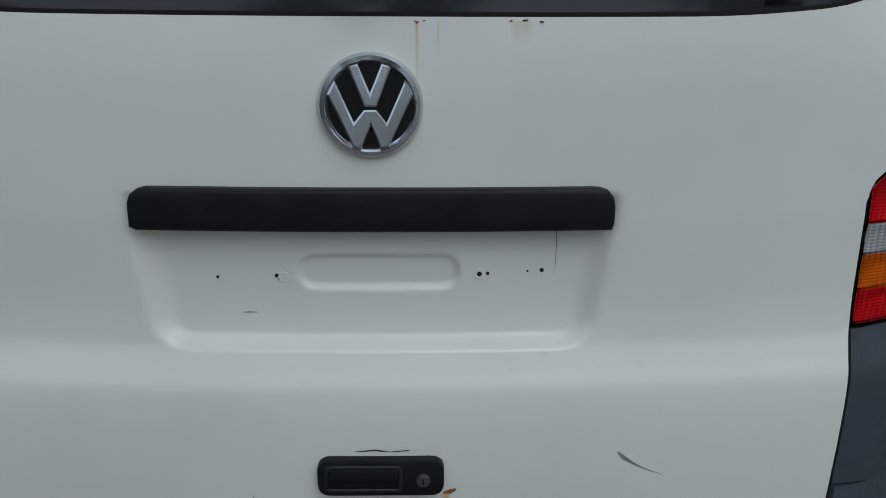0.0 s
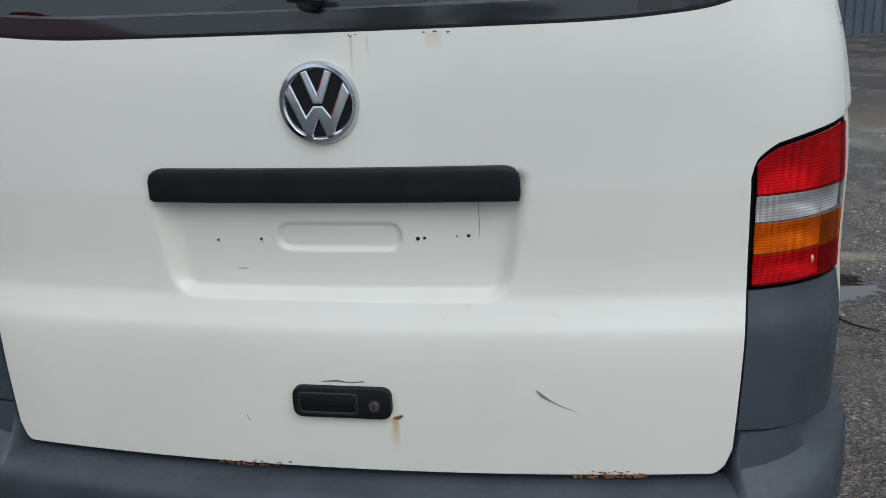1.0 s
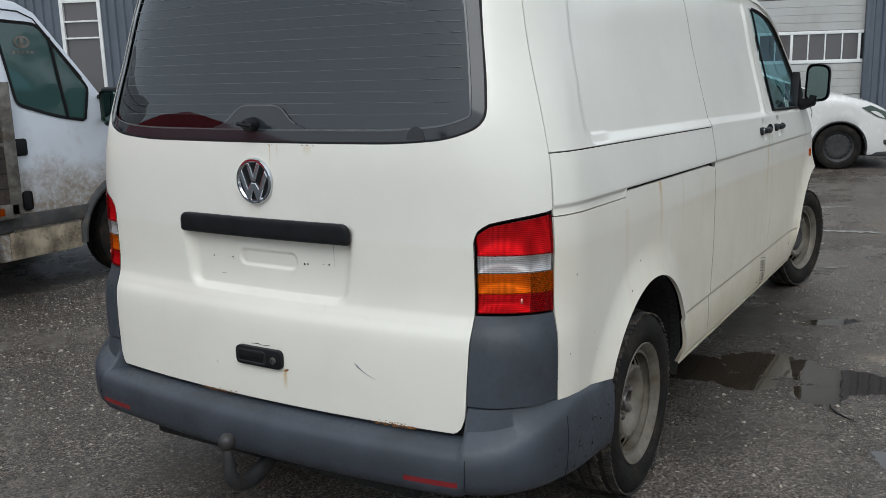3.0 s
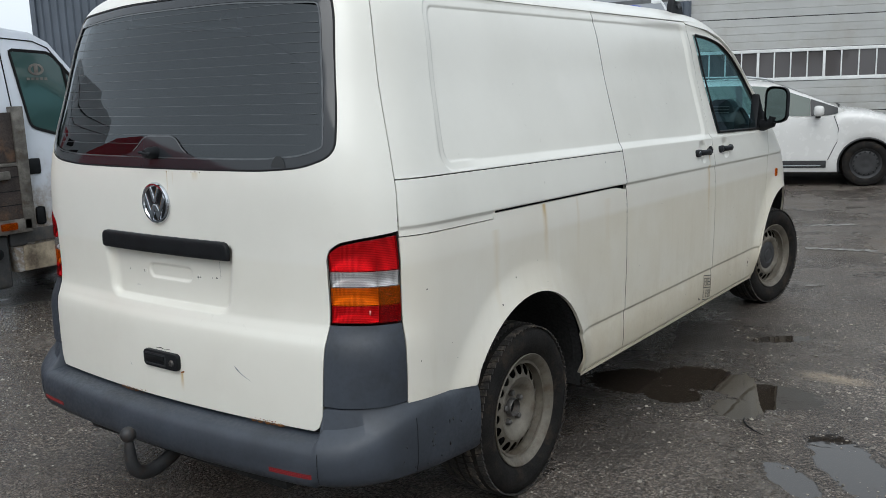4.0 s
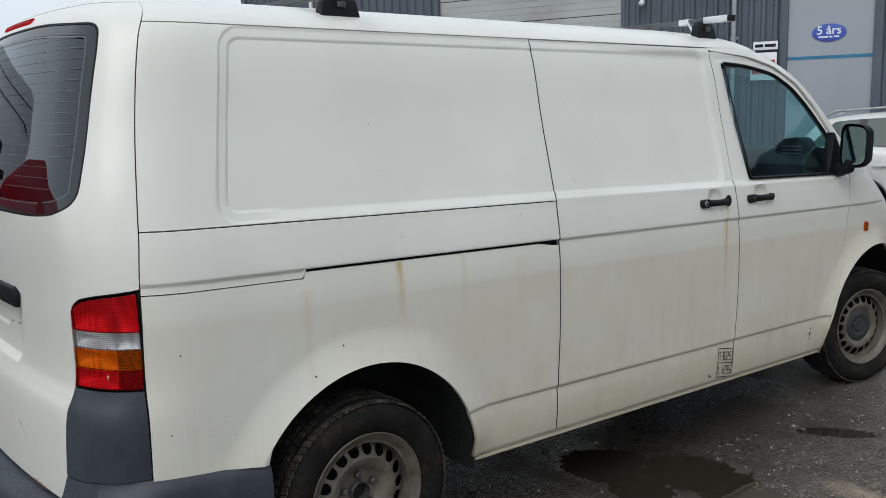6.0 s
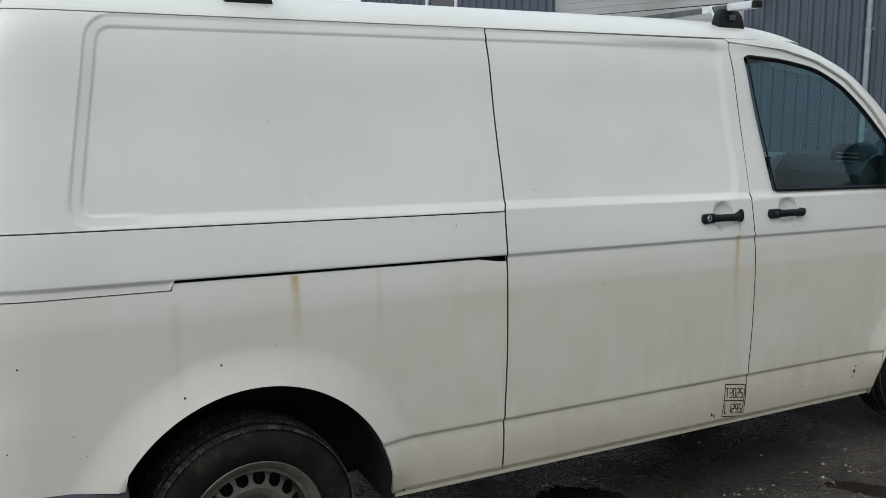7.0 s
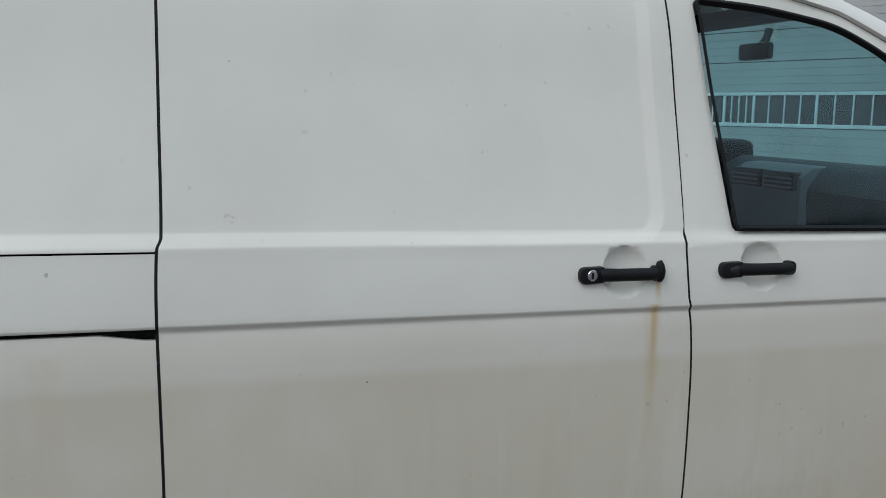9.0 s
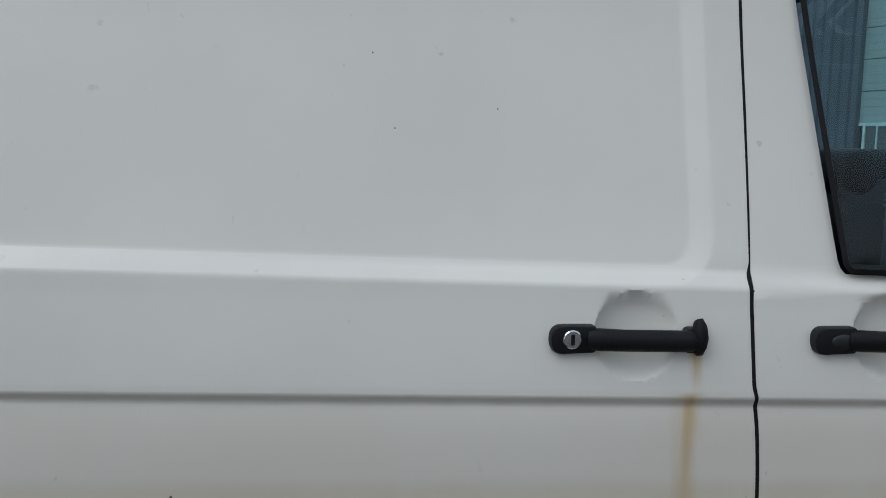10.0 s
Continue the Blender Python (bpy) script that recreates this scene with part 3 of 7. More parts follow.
def cast(outer, poly, centre):
    """For each outer point, the point of the closed outline poly in its direction from the centre."""
    poly, c, out = [np.array(p, float) for p in poly], np.array(centre, float), []
    for o in outer:
        d = np.array(o, float) - c
        best = None
        for p, q in zip(poly, poly[1:] + poly[:1]):
            e = q - p
            den = d[0] * e[1] - d[1] * e[0]
            if abs(den) < 1e-12:
                continue
            t = ((p[0] - c[0]) * e[1] - (p[1] - c[1]) * e[0]) / den
            u = ((p[0] - c[0]) * d[1] - (p[1] - c[1]) * d[0]) / den
            if t > 0 and -1e-9 <= u <= 1 + 1e-9:
                best = t if best is None else max(best, t)
        out.append(c + d * (best or 0.5))
    return out


def round_poly(pts, rad, n=5):
    """An outline with its corners rounded; rad: one radius, or one a corner."""
    out, m = [], len(pts)
    rads = rad if isinstance(rad, (list, tuple)) else [rad] * m
    for k in range(m):
        a, b, c = (np.array(pts[j % m], float) for j in (k - 1, k, k + 1))
        u, w = (a - b) / np.linalg.norm(a - b), (c - b) / np.linalg.norm(c - b)
        r = min(rads[k], 0.48 * np.linalg.norm(a - b), 0.48 * np.linalg.norm(c - b))
        p, q = b + u * r, b + w * r
        for j in range(n + 1):
            t = j / n
            out.append((1 - t) ** 2 * p + 2 * t * (1 - t) * b + t * t * q)
    return out


def even(poly, count, closed=True):
    pts = np.array(list(poly) + ([poly[0]] if closed else []), float)
    s = np.r_[0, np.cumsum(np.linalg.norm(np.diff(pts, axis=0), axis=1))]
    q = np.linspace(0, s[-1], count, endpoint=not closed)
    return np.stack([np.interp(q, s, pts[:, 0]), np.interp(q, s, pts[:, 1])], 1)


def shrunk(poly, by):
    """The outline moved inwards by a width."""
    p = np.array(poly, float)
    nx, pv = np.roll(p, -1, 0), np.roll(p, 1, 0)
    t = nx - pv
    nrm = np.stack([-t[:, 1], t[:, 0]], 1) / np.maximum(np.linalg.norm(t, axis=1, keepdims=True), 1e-9)
    area = np.sum(p[:, 0] * nx[:, 1] - nx[:, 0] * p[:, 1])
    return p + nrm * by * (1 if area > 0 else -1)


def strip_on_body(loops, to_a, relief, rim=0.0):
    """A sheet through outlines of equal count (closed), each a list of (y or x, z)."""
    g = np.stack([np.concatenate([np.array(q), np.array(q)[:1]]) for q in loops])
    a = to_a(g[..., 0], g[..., 1])
    d = relief(g[..., 0], g[..., 1]) if callable(relief) else np.full(a.shape, float(relief))
    return skin(a, g[..., 1], d, rim=rim)


def pane_on_body(poly, to_a, relief, rings=7):
    """A filled outline on the body's surface."""
    p = np.array(poly, float)
    c = p.mean(0)
    return strip_on_body([c + (p - c) * k for k in np.linspace(1, 0.0001, rings)], to_a, relief)


def a_side(y, z):
    return a_at(y, z, 1)


def a_rear(x, z):
    return np.sign(x) * a_at(np.abs(x), z, 0)


# ---------- the ground ----------
def build_ground():
    bm = bmesh.new()
    far = [-400, -120, -40, -16, -8, -5, -3, -2, -1, 0, 1, 2, 3, 4, 5, 6, 8, 10, 12, 16, 24, 40, 120, 400]
    vs = {}
    for x in far:
        for y in far:
            vs[x, y] = bm.verts.new((x, y, 0.0))
    for i in range(len(far) - 1):
        for j in range(len(far) - 1):
            bm.faces.new((vs[far[i], far[j]], vs[far[i + 1], far[j]], vs[far[i + 1], far[j + 1]], vs[far[i], far[j + 1]]))
    return tagged(part("ground", bm, asphalt), "worn wet asphalt yard with grit and puddles", "ground", kind="structure")


build_ground()

# ---------- the van ----------
van = thing("panel_van", "white long panel van with dirty sides and rust runs", "van")

SEAM_Y = curve([0.30, 0.82, 1.10, 1.26, 1.574, 1.80, 1.915, 2.0], [0.304, 0.307, 0.313, 0.327, 0.370, 0.416, 0.47, 0.5])
SLIDE_Y = curve([0.30, 0.52, 0.80, 1.09, 1.235, 1.26, 1.45, 1.85], [1.886, 1.889, 1.895, 1.894, 1.899, 1.908, 1.912, 1.918])
FDOOR_Y = curve([0.28, 0.495, 0.636, 0.87, 1.06, 1.085, 1.222, 1.25, 1.60, 1.86], [3.066, 3.072, 3.077, 3.078, 3.067, 3.062, 3.06, 3.066, 3.071, 3.06])
FRONT_EDGE = curve([0.28, 0.325, 0.477, 0.735, 1.068, 1.184, 1.25], [3.908, 3.912, 3.929, 4.033, 4.087, 4.105, 4.112])
GAP = 0.0030
TAIL_GAP = 0.0016
SLIDE_GAP = 0.0038
LAMP_A = [0.7085, 0.7135, 0.720, 0.734, 0.752, 0.778, 0.82, 0.96, 1.05]
LAMP_Z = [1.026, 1.046, 1.060, 1.072, 1.0825, 1.0885, 1.096, 1.112, 1.122]


def arch_z(y, arch, floor):
    cy, cz, rad = arch
    q = rad * rad - (y - cy) ** 2
    return np.where(q > 0, np.maximum(cz + np.sqrt(np.maximum(q, 0)), floor), floor)


def panel(lo_y, hi_y, lo_r, hi_r, step=0.009, low=None, rim=0.014, extra=()):
    """A side panel between two near-upright edges; low(y): a lower bound on z, such as a wheel arch."""
    u = np.arange(0, 1 + 1e-9, 1 / max(6, round((float(hi_y(1.0)) - float(lo_y(1.0))) / step)))
    u = np.unique(np.r_[u, extra, 1.0])
    r = rows_between(lo_r, hi_r, BENDS)
    rr, uu = np.meshgrid(r, u, indexing="ij")
    z = rr
    for _ in range(3):
        y = lo_y(z) + (hi_y(z) - lo_y(z)) * uu
        z = rr + shear(y, rr)
        if low is not None:
            z = np.maximum(z, low(y))
    return side_skin(y, z, rim)


def both(name, make, mat, parent=van, label=""):
    """The right-hand part and its mirror image."""
    ob = part(name, make(), mat, parent, label)
    part(name, flip_x(make()), mat, parent, label)
    return ob


def quarter_low(y):
    return np.where(y < 0.640, 0.578 - 0.09 * (y - 0.3), np.where(y < 1.4595, arch_z(y, ARCH_R, 0.30), 0.0))


def make_lower_quarter():
    span = 1.893 - 0.310
    extra = [(q - 0.310) / span for q in (0.6395, 0.6405, 0.799, 0.8005, 1.4588, 1.4598)]
    u = np.unique(np.r_[np.arange(0, 1, 0.009 / span), extra, 1.0])
    r = rows_between(0.33, 1.081, BENDS)
    rr, uu = np.meshgrid(r, u, indexing="ij")
    z = rr
    for _ in range(3):
        y = SEAM_Y(z) + TAIL_GAP + (SLIDE_Y(z) - SEAM_Y(z) - TAIL_GAP - SLIDE_GAP) * uu
        top = np.where(y < 0.800, 1.0578, 1.0782 - 0.012 * np.clip((y - 1.79) / 0.08, 0, 1))
        z = np.minimum(rr, top)
        z = np.maximum(z + shear(y, z), quarter_low(y))
    return side_skin(y, z)


def make_rail_cover():
    u = np.unique(np.r_[np.arange(0, 1, 0.012 / 1.58), 1.0, [(0.799 - 0.297) / 1.578, (0.8005 - 0.297) / 1.578]])
    r = rows_between(1.061, 1.2285, BENDS)
    rr, uu = np.meshgrid(r, u, indexing="ij")
    z = rr
    for _ in range(3):
        y = SEAM_Y(z) + TAIL_GAP + (SLIDE_Y(z) - SEAM_Y(z) - TAIL_GAP - SLIDE_GAP) * uu
        z = np.maximum(rr, np.where(y < 0.800, 1.0605, 1.0870))
        z = z + shear(y, z)
    return side_skin(y, z)


ROOF_LINE = 1.843


def make_tailgate():
    """The tail door: lower skin, and a frame round the window, in one sheet."""
    split, top = 1.235, 1.925
    seam_a = lambda z: a_at(SEAM_Y(z) - TAIL_GAP, z, 1)
    aw = np.unique(np.round(np.r_[np.linspace(-1, 1, 169), np.arange(-0.36, 0.36, 0.008)], 4))
    rows = np.unique(np.round(np.r_[np.arange(0.50, split, 0.011), split, np.arange(0.82, 0.87, 0.005), np.arange(0.74, 0.85, 0.006), np.arange(0.9, 0.98, 0.004), np.arange(1.03, 1.145, 0.004)], 4))
    zz, uu = np.meshgrid(rows, aw, indexing="ij")

    def outer_a(z):
        low = np.interp(z, [0.50, 0.84] + [q + 0.0035 for q in LAMP_Z], [0.7000, 0.7095] + [q - 0.0005 for q in LAMP_A])
        return np.minimum(low, seam_a(z))

    half = outer_a(zz)
    a = uu * half
    corner = 0.055
    bottom = 0.488 + 0.004 * uu + np.where(np.abs(uu) > 0.93, corner * (1 - np.sqrt(np.maximum(0, 1 - ((np.abs(uu) - 0.93) / 0.07) ** 2))), 0)
    z = np.maximum(zz, bottom)
    a = uu * outer_a(z)
    p = body_point(np.abs(a), z)
    x = p[..., 0] * np.sign(a)
    d = np.where(np.abs(x) < 0.5, rear_relief(x, z), 0)
    n = body_normal(np.abs(a), z)
    p = p + n * d[..., None]
    p[..., 0] *= np.where(a < 0, -1, 1)
    n[..., 0] *= np.where(a < 0, -1, 1)
    bm = bmesh.new()
    lay = bm.verts.layers.float_vector.new("n")

    def add(p, n):
        g = [[bm.verts.new(q) for q in row] for row in p]
        for row, nr in zip(g, n):
            for q, m in zip(row, nr):
                q[lay] = m
        for i in range(len(g) - 1):
            for j in range(len(g[0]) - 1):
                bm.faces.new((g[i][j], g[i][j + 1], g[i + 1][j + 1], g[i + 1][j]))

    add(p, n)
    base = [(float(q), split) for q in (aw * float(outer_a(np.array(split))))]
    up = np.linspace(split, top, 60)[1:]
    right = [(float(seam_a(np.array(q))), float(q)) for q in up]
    across = [(float(q), top) for q in np.linspace(right[-1][0], -right[-1][0], 90)[1:-1]]
    outer = base + right + across + [(-q, w) for q, w in right[::-1]]
    inner = cast(outer, [(float(a_rear(np.array(q[0]), np.array(q[1]))), q[1]) for q in WINDOW], (0, 1.56))
    o, i = np.array(outer), np.array(inner)
    k = (np.linspace(0, 1, 22))[:, None, None]
    g = o[None] * (1 - k) + i[None] * k
    g = np.concatenate([g, g[:, :1]], 1)
    aa, vv = g[..., 0], g[..., 1]
    p, n = body_point(np.abs(aa), vv), body_normal(np.abs(aa), vv)
    sg = np.where(aa < 0, -1, 1)
    p[..., 0] *= sg
    n[..., 0] *= sg
    add(p, n)
    return finish(bm, lay, 0.016)


def half_to_full(pts):
    """An outline given for its right half, bottom to top, made whole."""
    return [np.array(p) for p in pts] + [np.array((-p[0], p[1])) for p in pts[::-1]]


WINDOW = round_poly(half_to_full([(0.25, 1.2935), (0.50, 1.2945), (0.655, 1.3075), (0.750, 1.345), (0.738, 1.44), (0.676, 1.77), (0.645, 1.845), (0.30, 1.868)]), [0.1, 0.1, 0.06, 0.05, 0.1, 0.06, 0.05, 0.1] + [0.1, 0.05, 0.06, 0.1, 0.05, 0.06, 0.1, 0.1])


def build_tail():
    gate = part("tailgate", make_tailgate(), paint_rear, van, "white tailgate with bare plate recess and rust runs")
    poly = even([tuple(p) for p in WINDOW], 160)
    part("window_seal", strip_on_body([poly, shrunk(poly, 0.006)], a_rear, -0.001), rubber, gate)
    rim_in = shrunk(poly, 0.006)
    part("printed_border", strip_on_body([rim_in, shrunk(poly, 0.018), shrunk(poly, 0.036)], a_rear, -0.003), frit_mat, gate)
    glass_ob = part("rear_window", pane_on_body(rim_in, a_rear, -0.005, 9), rear_glass, gate, "dark tinted rear window with heating wires")
    glass_ob.visible_shadow = False
    # heating wires and the pale line inside the border
    part("heater_loop", strip_on_body([shrunk(poly, 0.037), shrunk(poly, 0.042)], a_rear, -0.0035), heat_pale, glass_ob)
    for k in range(15):
        z = 1.378 + k * 0.0308
        w = 0.700 - 0.145 * max(0, (z - 1.42)) - 0.020
        if z < 1.41:
            w -= 0.03
        xs = np.linspace(-w, w, 40)
        g = np.stack([np.stack([xs, np.full(40, z - 0.0006)], -1), np.stack([xs, np.full(40, z + 0.0006)], -1)])
        part("heater_wire", skin(a_rear(g[..., 0], g[..., 1]), g[..., 1], np.full(g.shape[:2], -0.004), rim=0), heat_mat, glass_ob)
    # wiper mount cover in the lower border, and its nozzle
    hump = even([tuple(p) for p in round_poly([(-0.19, 1.335), (0.21, 1.335), (0.145, 1.352), (0.095, 1.404), (-0.065, 1.404), (-0.118, 1.352)], 0.03)], 64)
    part("wiper_cover", pane_on_body(hump, a_rear, -0.0025, 4), frit_mat, gate)
    n_at = int(np.argmax([p[1] > 1.3485 and hump[k - 1][1] <= 1.3485 for k, p in enumerate(hump)]))
    q = np.array([p for p in np.roll(hump, -n_at, axis=0) if p[1] > 1.3485])
    tg = np.gradient(q, axis=0)
    nr = np.stack([-tg[:, 1], tg[:, 0]], -1) / np.linalg.norm(tg, axis=1, keepdims=True)
    g = np.stack([q - nr * 0.0025, q + nr * 0.0025])
    part("heater_loop", skin(a_rear(g[..., 0], g[..., 1]), g[..., 1], np.full(g.shape[:2], -0.0018), rim=0), heat_pale, glass_ob)
    t = np.linspace(0, math.pi, 20)
    disc = [(0.555 + 0.027 * math.cos(k), 1.309 + 0.035 * math.sin(k)) for k in t]
    part("contact_cover", pane_on_body(even(disc, 40), a_rear, -0.0015, 4), cover_mat, gate)
    bm = bmesh.new()
    tube(bm, [(0.0, 0.135, 1.352), (0.0, 0.105, 1.352), (0.0, 0.088, 1.352)], [0.022, 0.02, 0.013], 14)
    tube(bm, [(-0.028, 0.092, 1.356), (0.03, 0.092, 1.35)], 0.006, 8)
    part("wiper_spindle", bm, black_plastic, gate)
    # high brake lamp
    lamp = even([(-0.165, 1.882), (0.165, 1.882), (0.172, 1.903), (-0.172, 1.903)], 40)
    part("high_brake_lamp", strip_on_body([lamp, shrunk(lamp, 0.004), shrunk(lamp, 0.0118)], a_rear, lambda x, z: np.array([[0.0] * 41, [0.006] * 41, [0.007] * 41])), lens_red, gate)
    # plate lamp bar
    bm = bmesh.new()
    outline = round_poly([(-0.338, 1.005), (0.338, 1.005), (0.338, 1.066), (-0.338, 1.066)], [0.004, 0.004, 0.035, 0.035])
    pts = even([tuple(p) for p in outline], 120)
    mid = np.stack([np.clip(pts[:, 0], -0.318, 0.318), np.full(len(pts), 1.0355)], 1)
    loops = [pts, pts, pts + (mid - pts) * 0.08, pts + (mid - pts) * 0.2, pts + (mid - pts) * 0.6, mid]
    depth = [0.0, 0.011, 0.0140, 0.0155, 0.016, 0.016]
    g = np.stack([np.concatenate([q, q[:1]]) for q in loops])
    off = np.repeat(np.array(depth)[:, None], g.shape[1], 1)
    part("plate_lamp_bar", skin(a_rear(g[..., 0], g[..., 1]), g[..., 1], off, rim=0), black_plastic, gate, "weathered black plastic plate lamp bar")
    # round badge
    y0 = 0.123
    bm = bmesh.new()
    lathe(bm, [(-0.004, 0.0005), (-0.004, 0.0705), (0.006, 0.0705), (0.012, 0.067), (0.0125, 0.061), (0.009, 0.0575), (0.007, 0.056), (0.007, 0.0005)], 64, "y")
    for v in bm.verts:
        v.co = Vector((v.co.x, y0 - v.co.y, v.co.z + 1.183))
    bmesh.ops.recalc_face_normals(bm, faces=bm.faces[:])
    badge = part("badge", bm, chrome, gate, "worn round chrome badge")
    bm = bmesh.new()
    lathe(bm, [(0.0075, 0.0005), (0.0075, 0.0565)], 48, "y")
    for v in bm.verts:
        v.co = Vector((v.co.x, y0 - v.co.y, v.co.z + 1.183))
    part("badge_field", bm, badge_black, badge)
    c = 1.183

    def chevron(half, lift):
        pts = [(c0, z0 + c) for c0, z0 in half]
        bm = bmesh.new()
        prism(bm, pts, y0 - 0.0125 - lift, y0 - 0.006, "y")
        front = [e for e in bm.edges if all(v.co.y < y0 - 0.01 for v in e.verts)]
        bmesh.ops.bevel(bm, geom=front, offset=0.0032, segments=2, profile=0.6, affect="EDGES", clamp_overlap=True)
        for v in bm.verts:
            v.co.y += 0.05 * (v.co.z - c) if v.co.y < y0 - 0.008 else 0.0
        part("badge_chevron", bm, chrome, badge, smooth=False)

    chevron([(-0.030, 0.054), (-0.0155, 0.0565), (0.0, 0.0195), (0.0155, 0.0565), (0.030, 0.054), (0.0085, -0.0012), (-0.0085, -0.0012)], 0.0)
    chevron([(-0.0575, 0.016), (-0.0465, 0.036), (-0.0215, -0.020), (-0.0085, -0.0035), (0.0085, -0.0035), (0.0215, -0.020), (0.0465, 0.036), (0.0575, 0.016), (0.0245, -0.054), (0.0125, -0.057), (0.0, -0.027), (-0.0125, -0.057), (-0.0245, -0.054)], 0.0)
    # pull handle in its pocket
    bm = bmesh.new()
    pts = round_poly([(-0.086, 0.611), (0.101, 0.611), (0.101, 0.671), (-0.086, 0.671)], [0.02] * 4)
    prism(bm, [tuple(p) for p in pts], 0.070, 0.095, "y", 0.004)
    pull = part("tailgate_handle", bm, black_plastic, gate, "black handle with key lock")
    bm = bmesh.new()
    pts = round_poly([(-0.076, 0.618), (0.040, 0.618), (0.040, 0.663), (-0.076, 0.663)], [0.01] * 4)
    outer, inn = even([tuple(p) for p in pts], 48), None
    inn = shrunk(outer, 0.007)
    vs = [[bm.verts.new((p[0], yy, p[1])) for p in lp] for lp, yy in ((outer, 0.0695), (inn, 0.0655), (inn, 0.0692))]
    for a, b in zip(vs, vs[1:]):
        for k in range(48):
            bm.faces.new((a[k], a[(k + 1) % 48], b[(k + 1) % 48], b[k]))
    part("handle_lip", bm, dark_trim, pull)
    bm = bmesh.new()
    box(bm, -0.068, 0.034, 0.063, 0.0697, 0.640, 0.658, 0.003)
    part("handle_grip", bm, badge_black, pull)
    bm = bmesh.new()
    lathe(bm, [(-0.002, 0.0005), (-0.002, 0.009), (0.002, 0.011), (0.005, 0.011)], 20, "y")
    for v in bm.verts:
        v.co += Vector((0.070, 0.066, 0.639))
    part("key_lock", bm, dull_steel, pull)
    part("key_slot", boxed(0.0688, 0.0712, 0.0632, 0.0638, 0.634, 0.644), badge_black, pull)
    # screw holes of the missing plate
    for x, z, r in ((-0.228, 0.929, 0.0022), (-0.142, 0.932, 0.003), (-0.138, 0.927, 0.0025), (0.152, 0.934, 0.0035), (0.164, 0.935, 0.0025), (0.243, 0.939, 0.003), (0.222, 0.938, 0.0016)):
        y = float(body_point(abs(x), z)[1]) + 0.022
        bm = bmesh.new()
        lathe(bm, [(-0.0012, 0.0003), (-0.0012, r), (0.002, r)], 12, "y")
        for v in bm.verts:
            v.co += Vector((x, y, z))
        part("screw_hole", bm, badge_black, gate)
    for x, z in ((-0.132, 0.929), (0.152, 0.934)):
        y = float(body_point(abs(x), z)[1]) + 0.022
        bm = bmesh.new()
        lathe(bm, [(-0.0009, 0.0036), (-0.0014, 0.006), (-0.0009, 0.0085), (0.001, 0.009)], 20, "y")
        for v in bm.verts:
            v.co += Vector((x, y, z))
        part("screw_washer", bm, paint_rear, gate)

    def mark(name, pts, widths, mat, lift=0.0012):
        """A thin scar that lies on the tail's metal."""
        q = np.array(pts, float)
        d = np.gradient(q, axis=0)
        nr = np.stack([-d[:, 1], d[:, 0]], -1) / np.linalg.norm(d, axis=1, keepdims=True)
        w = np.array(widths)[:, None] / 2
        g = np.stack([q - nr * w, q + nr * w])
        rel = rear_relief(g[..., 0], g[..., 1]) + lift
        part(name, skin(a_rear(g[..., 0], g[..., 1]), g[..., 1], rel, rim=0), mat, gate)

    mark("scratch", [(0.362, 0.667), (0.372, 0.657), (0.385, 0.648), (0.405, 0.637), (0.432, 0.626)], [0.002, 0.0062, 0.003, 0.0018, 0.0005], scratch_mat)
    mark("scratch", [(-0.196, 0.873), (-0.185, 0.8735), (-0.173, 0.8735)], [0.0006, 0.0016, 0.0006], scratch_mat)
    mark("hairline_crack", [(0.258, 0.999), (0.2635, 0.992), (0.264, 0.96), (0.2635, 0.925)], [0.0006, 0.0010, 0.0009, 0.0004], chip_mat)
    mark("scratch", [(-0.185, 0.603), (-0.181, 0.592), (-0.176, 0.59)], [0.001, 0.0018, 0.001], scratch_mat)
    mark("paint_flake", [(-0.03, 0.6765), (0.0, 0.679), (0.02, 0.676), (0.05, 0.6785)], [0.001, 0.003, 0.001, 0.002], chip_mat)
    mark("rust_spot", [(0.100, 0.607), (0.110, 0.609), (0.119, 0.613)], [0.003, 0.008, 0.004], rust_mat)
    rng = random.Random(7)
    for x0, x1, n in ((-0.255, -0.10, 70), (0.42, 0.56, 80), (0.48, 0.55, 50), (0.055, 0.075, 3), (0.17, 0.235, 5)):
        top = x0 > 0.02 and x1 < 0.3
        for k in range(n):
            x = rng.uniform(x0, x1)
            z = (1.2895 if top else 0.4945) + abs(rng.gauss(0, 0.0015 if top else 0.0050)) * (-1 if top else 1)
            s = rng.uniform(0.001, 0.003) if top else rng.uniform(0.0008, 0.0034)
            mark("rust_flake", [(x - s, z), (x, z + rng.uniform(-0.002, 0.002)), (x + s, z)], [0.001, s * 1.2, 0.001], rust_mat, 0.0012 + 0.0003 * k / n)


